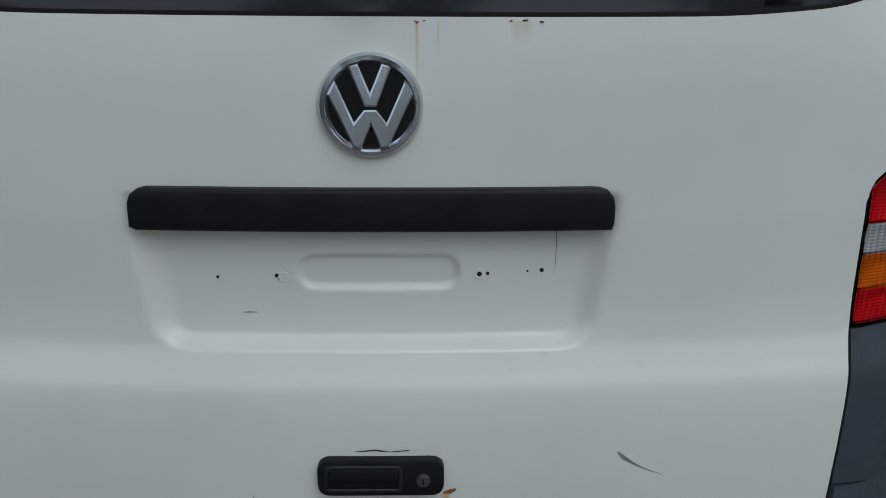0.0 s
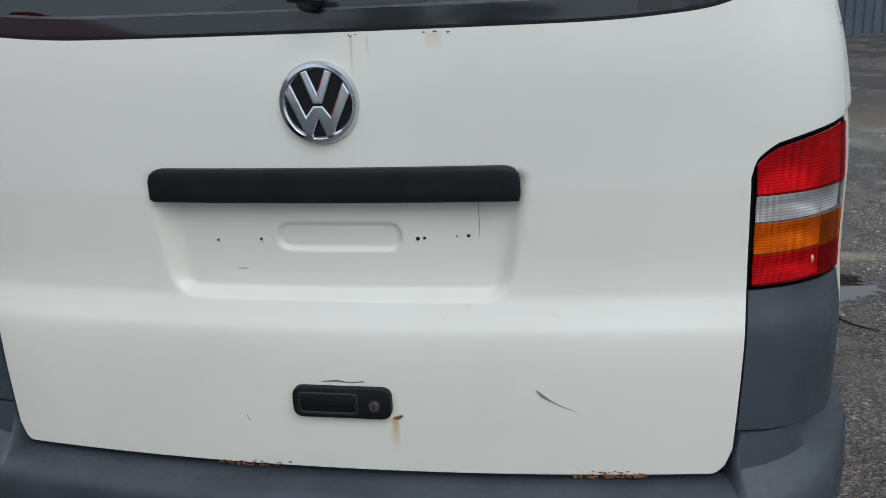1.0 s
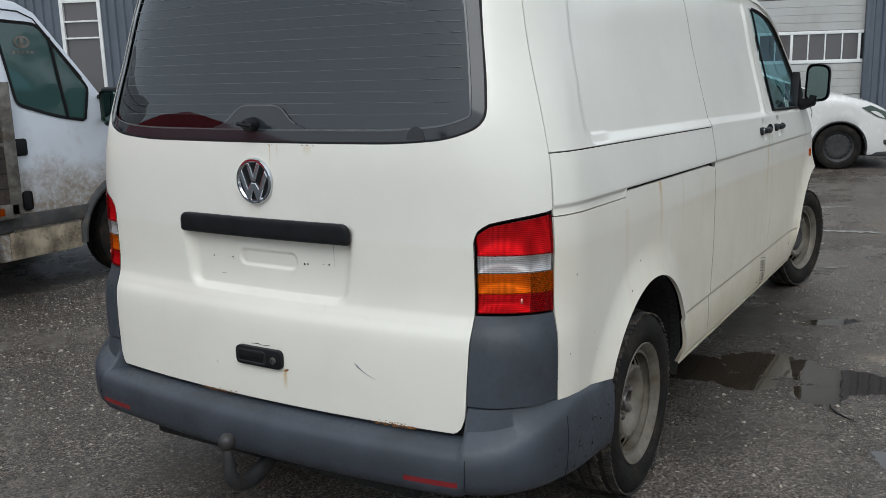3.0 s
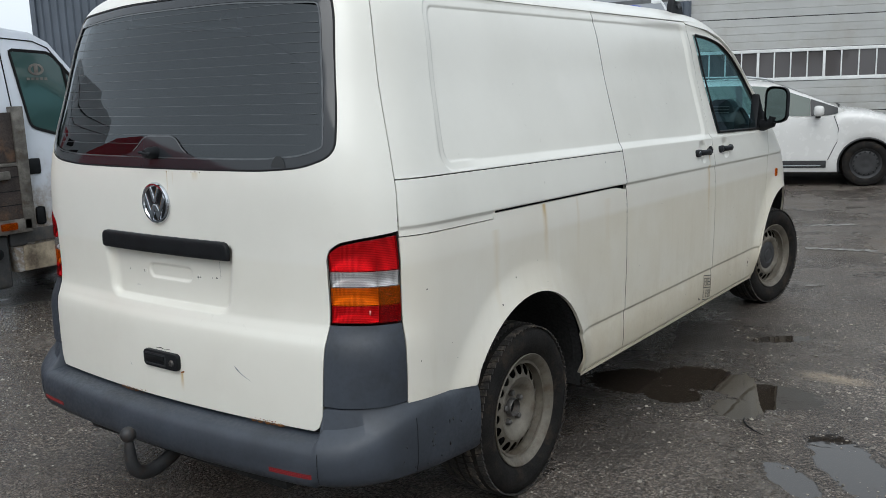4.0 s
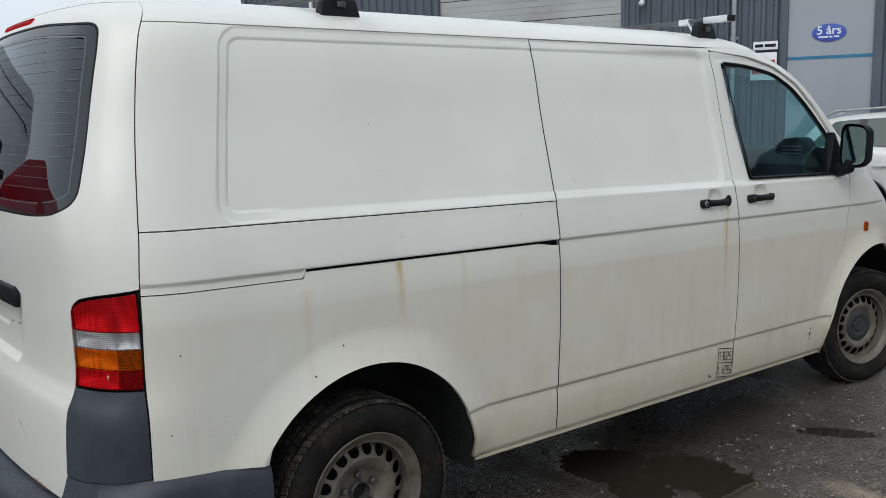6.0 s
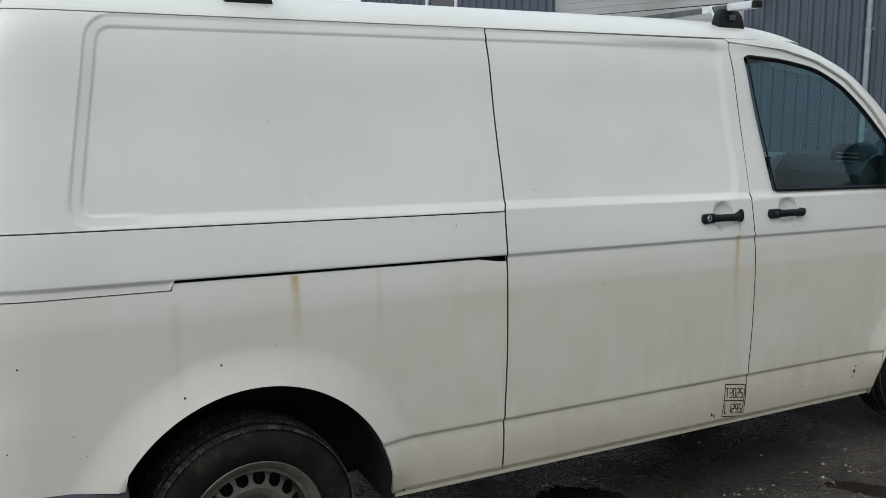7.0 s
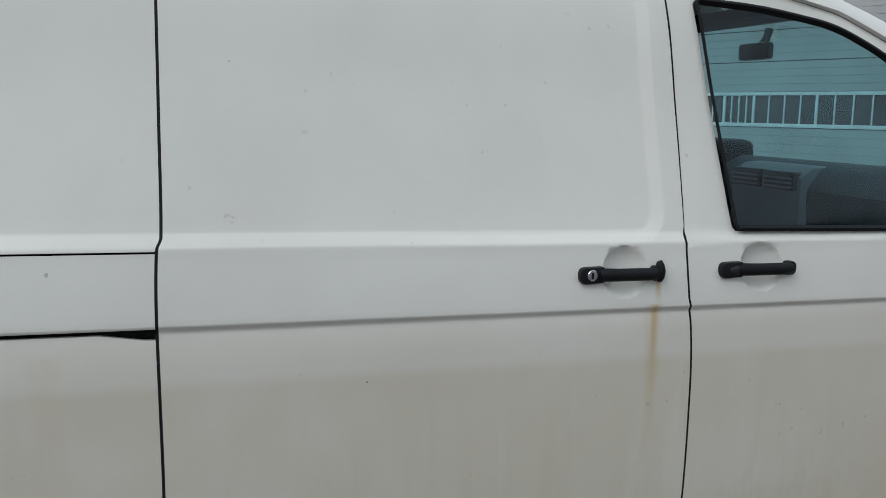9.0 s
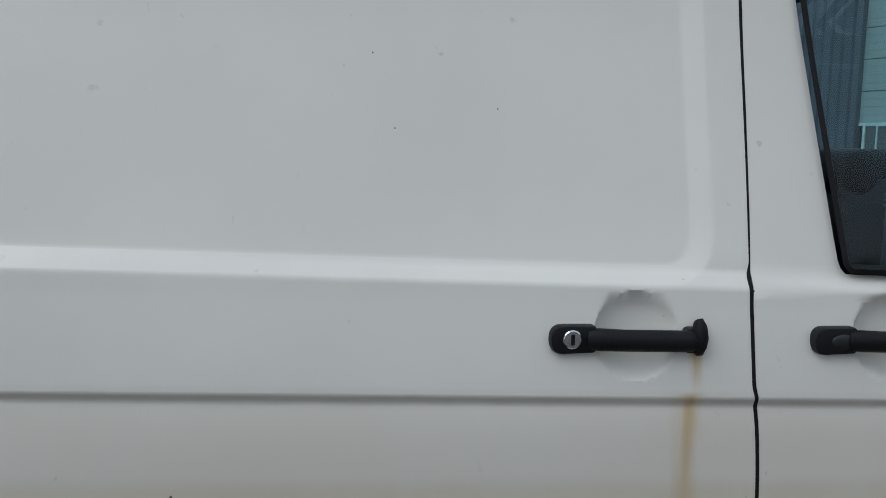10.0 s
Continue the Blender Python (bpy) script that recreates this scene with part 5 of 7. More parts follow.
    for line, lo, hi, half, deep in ((SLIDE_Y, 0.35, 1.83, 0.005, 0.0005), (FDOOR_Y, 0.35, 1.80, 0.005, 0.0012), (SEAM_Y, 1.14, 1.86, 0.012, 0.007), (SEAM_Y, 0.62, 1.13, 0.012, 0.007)):
        both("seam_rubber", lambda: seam_strip(line, lo, hi, half, deep), rubber)

    def sill_flange():
        y = np.linspace(1.475, 3.88, 60)
        rr, yy = np.meshgrid(np.array([0.3145, 0.317, 0.324, 0.3268]), y, indexing="ij")
        zz = rr + shear(yy, rr)
        return skin(a_at(yy, zz, 1), zz, np.full(yy.shape, -0.001), rim=0.012)
    both("sill_flange", sill_flange, paint_side)

    def tail_shell():
        zz, aa = np.meshgrid(np.linspace(0.36, 1.27, 26), np.linspace(-0.93, 0.93, 60), indexing="ij")
        return skin(aa, zz, np.full(aa.shape, -0.035), rim=0)
    part("tail_shell", tail_shell(), under_black, van)
    def low_nose():
        y = np.linspace(3.07, 4.15, 30)
        zz, yy = np.meshgrid(np.linspace(0.32, 1.17, 24), y, indexing="ij")
        return side_skin(yy, np.maximum(zz, arch_z(yy, ARCH_F, 0.0)), 0, -0.05)
    both("door_lining", low_nose, dash_mat)
    part("underbody", boxed(-0.80, 0.80, 1.50, 3.86, 0.29, 0.36, 0.01), under_black, van)
    bm = boxed(-0.54, 0.54, 0.12, 5.0, 0.27, 0.40, 0.01)
    part("chassis", bm, under_black, van)
    bm = bmesh.new()
    hs = np.linspace(0.34, 1.86, 20)
    prism(bm, [(float(HALF_W(q)) - 0.06, q) for q in hs] + [(-float(HALF_W(q)) + 0.06, q) for q in hs[::-1]], 3.03, 3.045, "y")
    part("bulkhead", bm, dash_mat, van)
    part("load_floor", boxed(-0.54, 0.54, 0.16, 3.02, 0.52, 0.55), under_black, van)
    part("headlining", boxed(-0.52, 0.52, 0.6, 3.30, 1.885, 1.895), dash_mat, van)


DOOR_TOP = [(4.104, 1.25), (4.005, 1.425), (3.895, 1.565), (3.755, 1.682), (3.565, 1.766), (3.365, 1.808), (3.13, 1.826), (3.064, 1.828), (3.0715, 1.70), (3.0735, 1.60), (3.072, 1.45), (3.0685, 1.30)]
SCREEN_EDGE = [(3.04, 1.8475), (3.2, 1.8475), (3.41, 1.846), (3.59, 1.810), (3.81, 1.725), (3.98, 1.595), (4.13, 1.42), (4.28, 1.25), (4.30, 1.19)]
DOOR_WIN = round_poly([(3.195, 1.231), (3.985, 1.208), (4.02, 1.30), (3.96, 1.425), (3.83, 1.565), (3.705, 1.662), (3.545, 1.735), (3.33, 1.771), (3.136, 1.782)], [0.012, 0.02, 0.03, 0.05, 0.06, 0.06, 0.06, 0.08, 0.012])


def build_door_handle(y, z, locked):
    x = float(HALF_W(z)) + 0.004
    h = new("door_handle")
    h.parent = van
    h["label"] = "black plastic door handle" + (" with key lock" if locked else "")
    bm = bmesh.new()
    pts = [(x + d, y + s, z + dz) for s, d, dz in ((-0.062, 0.008, 0.002), (-0.05, 0.014, 0.002), (-0.02, 0.016, 0.001), (0.03, 0.016, 0.0), (0.070, 0.014, -0.001), (0.082, 0.008, -0.001))]
    tube(bm, pts, [0.0145, 0.015, 0.0145, 0.0145, 0.0145, 0.0135], 14)
    for v in bm.verts:
        v.co.x = x + (v.co.x - x) * 0.80
    part("grip", bm, black_plastic, h)
    bm = bmesh.new()
    poly = [tuple(p) for p in round_poly([(y - 0.116, z - 0.018), (y - 0.055, z - 0.016), (y - 0.055, z + 0.020), (y - 0.116, z + 0.020)], [0.018, 0.005, 0.005, 0.018])]
    prism(bm, poly, x - 0.012, x + 0.013, "x", 0.005)
    part("escutcheon", bm, black_plastic, h)
    bm = bmesh.new()
    poly = [tuple(p) for p in round_poly([(y + 0.066, z - 0.018), (y + 0.096, z - 0.017), (y + 0.096, z + 0.016), (y + 0.066, z + 0.016)], [0.008, 0.014, 0.014, 0.008])]
    prism(bm, poly, x - 0.012, x + 0.012, "x", 0.005)
    part("end_cap", bm, black_plastic, h)
    if locked:
        bm = bmesh.new()
        lathe(bm, [(0.0, 0.013), (0.017, 0.0125), (0.0185, 0.011), (0.0185, 0.0004)], 24)
        for v in bm.verts:
            v.co += Vector((x - 0.002, y - 0.088, z + 0.003))
        part("key_lock", bm, chrome, h, "steel key lock")
        part("key_slot", boxed(x + 0.0162, x + 0.0173, y - 0.0905, y - 0.0855, z - 0.004, z + 0.010), badge_black, h)
        bm = bmesh.new()
        bmesh.ops.create_icosphere(bm, subdivisions=3, radius=1)
        for v in bm.verts:
            k = 1 + 0.12 * noise.noise(v.co * 3)
            v.co = Vector((x + 0.008 + v.co.x * 0.014 * k, y + 0.086 + v.co.y * 0.011 * k, z + 0.004 + v.co.z * 0.025 * k))
        part("tape_wrap", bm, rubber, h, "black tape wrapped round the handle end")
    else:
        bm = bmesh.new()
        bmesh.ops.create_icosphere(bm, subdivisions=2, radius=1)
        for v in bm.verts:
            v.co = Vector((x + 0.0115 + v.co.x * 0.004, y - 0.075 + v.co.y * 0.020, z + 0.001 + v.co.z * 0.012))
        part("lock_cap", bm, dark_trim, h)


def build_mirror(s):
    m = new("door_mirror")
    m.parent = van
    m["label"] = "black door mirror"
    def fx(bm):
        return bm if s > 0 else flip_x(bm)
    bm = bmesh.new()
    poly = [(3.905, 1.212), (4.10, 1.205), (4.10, 1.30), (4.03, 1.335), (3.955, 1.43), (3.935, 1.33)]
    prism(bm, poly, 0.855, 0.905, "x", 0.008)
    part("sail_panel", fx(bm), black_plastic, m)
    bm = bmesh.new()
    tube(bm, [(0.88, 3.995, 1.24), (0.925, 3.985, 1.235), (0.975, 3.975, 1.25), (0.985, 3.975, 1.29)], [0.038, 0.036, 0.032, 0.03], 12)
    part("mirror_arm", fx(bm), black_plastic, m)
    # housing: rounded shell, open to the rear
    bm = bmesh.new()
    loops = []
    cx, cz = 1.005, 1.362
    for yy, k in ((3.955, 0.955), (3.945, 1.0), (3.96, 1.02), (4.0, 1.0), (4.035, 0.90), (4.06, 0.70), (4.068, 0.40)):
        pts = even([tuple(p) for p in round_poly([(cx - 0.070 * k, cz - 0.114 * k), (cx + 0.066 * k, cz - 0.108 * k), (cx + 0.070 * k, cz + 0.105 * k), (cx - 0.062 * k, cz + 0.116 * k)], 0.045 * k)], 48)
        loops.append([bm.verts.new((p[0], yy, p[1])) for p in pts])
    for a, b in zip(loops, loops[1:]):
        for k in range(48):
            bm.faces.new((a[k], a[(k + 1) % 48], b[(k + 1) % 48], b[k]))
    bm.faces.new(loops[-1])
    bmesh.ops.recalc_face_normals(bm, faces=bm.faces[:])
    shell = part("mirror_housing", fx(bm), black_plastic, m)
    bm = bmesh.new()
    pts = even([tuple(p) for p in round_poly([(cx - 0.058, cz - 0.100), (cx + 0.054, cz - 0.095), (cx + 0.058, cz + 0.092), (cx - 0.050, cz + 0.102)], 0.04)], 40)
    bm.faces.new([bm.verts.new((p[0], 3.957 + 0.16 * (p[0] - cx), p[1])) for p in pts])
    bmesh.ops.recalc_face_normals(bm, faces=bm.faces[:])
    part("mirror_face", fx(bm), mirror_glass, shell, smooth=False)


def build_roof_bars():
    for y in (1.125, 3.16):
        bar = thing("roof_bar", "dark steel roof bar with feet clamped on the van roof", "roof rack", "roof bars on the van")
        bm = bmesh.new()
        box(bm, -0.80, 0.80, y - 0.016, y + 0.016, 1.966, 1.989, 0.004)
        part("cross_bar", bm, bar_steel, bar)
        for s in (1, -1):
            bm = bmesh.new()
            lo = [(-0.082, -0.045), (0.082, -0.045), (0.082, 0.045), (-0.082, 0.045)]
            a = [bm.verts.new((s * (0.655 + 0.5 * dy), y + dx, 1.896 - 0.035 * (dy > 0))) for dx, dy in lo]
            b = [bm.verts.new((s * (0.650 + 0.4 * dy), y + dx * 0.80, 1.945)) for dx, dy in lo]
            c = [bm.verts.new((s * (0.645 + 0.3 * dy), y + dx * 0.55, 1.972)) for dx, dy in lo]
            for p, q in ((a, b), (b, c)):
                for k in range(4):
                    bm.faces.new((p[k], p[(k + 1) % 4], q[(k + 1) % 4], q[k]))
            bm.faces.new(c)
            bm.faces.new(a[::-1])
            bmesh.ops.recalc_face_normals(bm, faces=bm.faces[:])
            bmesh.ops.bevel(bm, geom=bm.edges[:], offset=0.006, segments=2, profile=0.6, affect="EDGES")
            foot = part("bar_foot", bm, black_plastic, bar)
            part("foot_badge", boxed(min(s * 0.672, s * 0.680), max(s * 0.672, s * 0.680), y - 0.016, y + 0.016, 1.925, 1.945, 0.002), bar_steel, foot)
        if y > 3:
            part("white_tape", boxed(0.52, 0.575, y - 0.019, y + 0.019, 1.963, 1.992, 0.004), tape_white, bar, "strip of white tape")
            part("bar_end_cover", boxed(0.66, 0.79, y - 0.020, y + 0.020, 1.962, 1.993, 0.006), tape_white, bar, "bare pale bar end")
            part("bar_plug", boxed(0.79, 0.812, y - 0.019, y + 0.019, 1.963, 1.992, 0.005), black_plastic, bar)
            bm = bmesh.new()
            tube(bm, [(0.575, y - 0.02, 1.975), (0.60, y - 0.022, 1.94), (0.615, y - 0.03, 1.915)], 0.006, 6)
            part("tape_tail", bm, tape_white, bar)


def letters(text, size, m, mat, name, parent, spread=1.0):
    """Flat writing as a mesh."""
    cu = bpy.data.curves.new(name, "FONT")
    cu.body, cu.size, cu.align_x, cu.align_y = text, size, "CENTER", "CENTER"
    cu.extrude = 0.0006
    cu.offset = 0.012 * size
    cu.space_character = spread
    tmp = new("letters", cu)
    dg = bpy.context.evaluated_depsgraph_get()
    me = bpy.data.meshes.new_from_object(tmp.evaluated_get(dg))
    bpy.data.objects.remove(tmp)
    me.materials.clear()
    me.materials.append(mat)
    me.transform(m)
    ob = new(name, me)
    ob.parent = parent
    return ob


def build_cab():
    galv_in = plain("vent_grey", (0.22, 0.235, 0.25), 0.35, metal=0.3, var=0.1)
    bm = bmesh.new()
    prof = [(4.52, 0.75), (4.52, 1.12), (4.36, 1.22), (4.20, 1.31), (4.12, 1.345), (4.05, 1.352), (3.98, 1.325), (3.93, 1.26), (3.94, 1.10), (4.02, 0.95), (4.10, 0.75)]
    prism(bm, prof, -0.76, 0.76, "x", 0.02)
    dash = part("dashboard", bm, dash_mat, van, "dark grey dashboard")
    bm = bmesh.new()
    prism(bm, [(3.93, 0.80), (3.90, 1.05), (3.905, 1.30), (3.95, 1.335), (4.05, 1.34), (4.10, 0.80)], -0.08, 0.28, "x", 0.015)
    part("centre_console", bm, plain("console_grey", (0.16, 0.17, 0.18), 0.5, var=0.1), dash)
    for x0, x1 in ((-0.06, 0.09), (0.11, 0.26)):
        v = part("air_vent", boxed(x0, x1, 3.893, 3.93, 1.255, 1.320, 0.008), badge_black, dash)
        for k in range(3):
            part("vent_slat", boxed(x0 + 0.008, x1 - 0.008, 3.886, 3.91, 1.265 + 0.015 * k, 1.270 + 0.015 * k), galv_in, v)
    for s in (1, -1):
        bm = bmesh.new()
        poly = round_poly([(s * 0.545, 1.235), (s * 0.735, 1.225), (s * 0.750, 1.33), (s * 0.700, 1.405), (s * 0.590, 1.395), (s * 0.550, 1.34)], 0.03)
        prism(bm, [tuple(p) for p in poly], 3.975, 4.09, "y", 0.012)
        pod = part("vent_pod", bm, dash_mat, dash, "dark rounded air vent pod")
        for k in range(5):
            part("vent_slat", boxed(min(s * 0.60, s * 0.71), max(s * 0.60, s * 0.71), 3.966, 3.985, 1.275 + 0.019 * k, 1.281 + 0.019 * k), galv_in, pod)
    bm = bmesh.new()
    pts = [(-0.42 + 0.19 * math.cos(t), 3.76 + 0.085 * math.sin(t), 1.24 + 0.17 * math.sin(t)) for t in np.linspace(0, 2 * math.pi, 33)]
    tube(bm, pts, 0.015, 8, False)
    tube(bm, [(-0.42, 3.76, 1.22), (-0.42, 3.98, 1.10)], 0.03, 10)
    tube(bm, [(-0.60, 3.76, 1.24), (-0.24, 3.76, 1.24)], 0.02, 8)
    box(bm, -0.62, -0.22, 3.90, 4.12, 1.28, 1.41, 0.05, 3)
    part("steering_wheel", bm, black_plastic, van, "black steering wheel")
    for x0, x1 in ((-0.68, -0.20), (-0.08, 0.74)):
        st = new("cab_seat")
        st.parent = van
        part("seat", boxed(x0, x1, 3.12, 3.62, 0.62, 0.80, 0.05, 3), seat_mat, st)
        part("backrest", boxed(x0, x1, 3.07, 3.19, 0.74, 1.26, 0.05, 3), seat_mat, st)
    bm = bmesh.new()
    box(bm, -0.088, 0.075, 3.90, 3.93, 1.692, 1.752, 0.014)
    tube(bm, [(0, 3.92, 1.73), (0, 3.95, 1.765), (0, 3.96, 1.80)], 0.014, 8)
    part("inside_mirror", bm, black_plastic, van)
    part("sun_visor", boxed(-0.50, 0.50, 3.50, 3.68, 1.775, 1.805, 0.006), seat_mat, van)
    # side indicator and weight label
    def rep():
        bm = bmesh.new()
        pts = even([tuple(p) for p in round_poly([(4.255, 0.882), (4.297, 0.882), (4.297, 0.936), (4.255, 0.936)], 0.012)], 28)
        return strip_on_body([pts, shrunk(pts, 0.003), shrunk(pts, 0.0195)], a_side, lambda y, z: np.repeat(np.array([[0.0], [0.008], [0.011]]), y.shape[1], 1))
    both("side_indicator", rep, lens_amber, van, "amber side indicator")
    lab = new("weight_label")
    lab.parent = van
    lab["label"] = "worn black weight marking"
    def on_side(y0, z0, y1, z1, w):
        """A thin painted line on the door."""
        q = np.linspace(0, 1, 8)[:, None]
        c = np.array([[y0, z0]]) * (1 - q) + np.array([[y1, z1]]) * q
        d = np.array([y1 - y0, z1 - z0])
        nr = np.array([-d[1], d[0]]) / np.linalg.norm(d) * w / 2
        g = np.stack([c - nr, c + nr])
        return skin(a_side(g[..., 0], g[..., 1]), g[..., 1], side_relief(g[..., 0], g[..., 1]) + 0.0012, rim=0)
    q = [(2.952, 0.467), (3.064, 0.449), (3.054, 0.315), (2.942, 0.333)]
    mid = [(2.947, 0.400), (3.059, 0.382)]
    for a, b in list(zip(q, q[1:] + q[:1])) + [tuple(mid)]:
        part("label_line", on_side(*a, *b, 0.004), badge_black, lab)
    def digit(ch, y, z, w, h):
        seg = {"1": "cf", "2": "abged", "3": "abgcd", "5": "afgcd", "0": "abcdef", "9": "abcdfg", "T": "at", "L": "fed"}[ch]
        seg = {"1": "bc"}.get(ch, seg)
        sl = -0.16
        def at(u, v):
            return (y + u * w, z + v * h + sl * u * w)
        lines = {"a": ((0, 1), (1, 1)), "b": ((1, 1), (1, .5)), "c": ((1, .5), (1, 0)), "d": ((0, 0), (1, 0)), "e": ((0, .5), (0, 0)), "f": ((0, 1), (0, .5)), "g": ((0, .5), (1, .5)), "t": ((.5, 1), (.5, 0))}
        for s in seg:
            (p, r) = lines[s]
            part("label_stroke", on_side(*at(*p), *at(*r), 0.0042), badge_black, lab)
    for k, ch in enumerate("T3025"):
        digit(ch, 2.956 + 0.0205 * k, 0.412 - 0.0033 * k, 0.0135, 0.038)
    for k, ch in enumerate("L1295"):
        digit(ch, 2.954 + 0.0205 * k, 0.346 - 0.0033 * k, 0.0135, 0.038)
    # chips and dents in the paint
    for y, z, r in ((0.920, 0.857, 0.006), (0.812, 0.781, 0.0065), (0.40, 0.92, 0.005), (1.085, 0.89, 0.003), (1.13, 0.80, 0.0025), (0.36, 0.70, 0.004), (0.55, 0.66, 0.003), (1.50, 0.345, 0.010), (0.52, 0.72, 0.003), (1.705, 1.198, 0.007),
                    (2.30, 0.95, 0.003), (2.55, 1.52, 0.0022), (2.05, 1.6, 0.002), (2.72, 1.45, 0.0018), (2.58, 1.42, 0.002), (3.757, 0.398, 0.016), (3.75, 0.375, 0.008), (3.765, 0.42, 0.009), (3.413, 0.384, 0.006), (2.671, 0.421, 0.0035), (2.883, 0.351, 0.012), (2.897, 0.344, 0.010), (2.036, 0.695, 0.003)):
        t = np.linspace(0, 2 * math.pi, 13)[:-1]
        rr = 0.62 * r * (1 + 0.18 * np.sin(3 * t + y * 40))
        pts = np.stack([y + rr * np.cos(t) * 0.8, z + rr * np.sin(t)], -1)
        mat = plain("filler_dot", (0.42, 0.42, 0.40), 0.6) if r == 0.007 and y > 1.5 else chip_mat
        part("paint_chip", strip_on_body([pts, pts * 0.001 + np.array([y, z]) * 0.999], a_side, lambda a, b: side_relief(a, b) + 0.0012), mat, van)


build_tail()
build_tail_lamp(1)
build_tail_lamp(-1)
build_bumper()
build_sides()
build_wheels()
build_door_handle(2.895, 1.150, True)
build_door_handle(3.258, 1.146, False)
build_mirror(1)
build_mirror(-1)
build_roof_bars()
build_cab()


# ---------- the workshop building ----------
clad_mat = plain("dark_grey_cladding", (0.078, 0.094, 0.118), 0.45, var=0.12, scale=1.5, bump=0.05)
door_grey = plain("grey_door_panel", (0.40, 0.405, 0.395), 0.5, var=0.07, scale=1.2, dirt=((0.30, 0.28, 0.24), 0.5))
white_frame = plain("white_frame", (0.68, 0.69, 0.68), 0.45, var=0.08, scale=6)
dark_pane = Mat("dark_window_pane", (0.075, 0.068, 0.068), 0.06, coat=0.4).m
panel_grey = plain("pale_grey_panel", (0.33, 0.355, 0.385), 0.35, var=0.05, scale=0.8)
sign_blue = plain("sign_blue", (0.055, 0.10, 0.42), 0.35, var=0.06, scale=8)
strip_teal = plain("teal_strip", (0.03, 0.17, 0.30), 0.4, var=0.1, scale=8)
red_sign = plain("sign_red", (0.42, 0.035, 0.04), 0.4, var=0.06, scale=8)
sign_white = plain("sign_white", (0.78, 0.79, 0.80), 0.4, var=0.04, scale=8)
galv = plain("galvanised_steel", (0.36, 0.38, 0.39), 0.45, metal=0.5, var=0.15, scale=12)


def cladding(u0, u1, z0, z1, pitch=0.18, depth=0.035):
    """A bay of ribbed sheet: broad flats between narrow raised ribs."""
    bm = bmesh.new()
    pts = [(u0, 0.0)]
    u = u0 + 0.05
    while u + pitch * 0.5 < u1:
        pts += [(u, 0.0), (u + 0.022, -depth), (u + 0.072, -depth), (u + 0.094, 0.0)]
        u += pitch
    pts.append((u1, 0.0))
    a = [bm.verts.new((p[0], p[1], z0)) for p in pts]
    b = [bm.verts.new((p[0], p[1], z1)) for p in pts]
    for k in range(len(pts) - 1):
        bm.faces.new((a[k], a[k + 1], b[k + 1], b[k]))
    return bm


def sectional_door(parent, u0, u1, seams, band, mulls):
    """A sectional lift door: grooved panels, one glazed."""
    door = new("sectional_door")
    door.parent = parent
    door["label"] = "pale grey sectional lift door with a glazed band"
    for z0, z1 in zip(seams, seams[1:]):
        if abs(z0 - band[0]) < 0.05:
            continue
        bm = bmesh.new()
        n = 4
        prof = []
        for k in range(n):
            a, b = z0 + 0.004 + (z1 - z0 - 0.008) * k / n, z0 + 0.004 + (z1 - z0 - 0.008) * (k + 1) / n
            prof += [(0.050, a + 0.001), (0.044, a + 0.006), (0.044, b - 0.006), (0.050, b - 0.001)]
        lo = [bm.verts.new((u0, y, z)) for y, z in prof]
        hi = [bm.verts.new((u1, y, z)) for y, z in prof]
        for k in range(len(prof) - 1):
            bm.faces.new((lo[k], hi[k], hi[k + 1], lo[k + 1]))
        part("door_panel", bm, door_grey, door, smooth=False)
    zb, zt = band
    for z0, z1 in ((zb, zb + 0.055), (zt - 0.050, zt)):
        part("window_rail", boxed(u0, u1, 0.030, 0.060, z0, z1, 0.004), white_frame, door)
    for a, b in zip(mulls, mulls[1:]):
        for k in range(4):
            c, d = a + (b - a) * k / 4, a + (b - a) * (k + 1) / 4
            if c < u0 or d > u1 + 0.05:
                continue
            part("window_pane", boxed(c, d, 0.058, 0.064, zb + 0.05, zt - 0.045), dark_pane, door, smooth=False)
            if k:
                part("thin_mullion", boxed(c - 0.010, c + 0.010, 0.036, 0.058, zb + 0.055, zt - 0.05, 0.003), white_frame, door)
    for a in mulls:
        if u0 <= a <= u1:
            part("thick_mullion", boxed(a - 0.020, a + 0.020, 0.032, 0.058, zb + 0.055, zt - 0.05, 0.003), white_frame, door)
    part("door_backing", boxed(u0, u1, 0.07, 0.09, 0, seams[-1]), under_black, door)


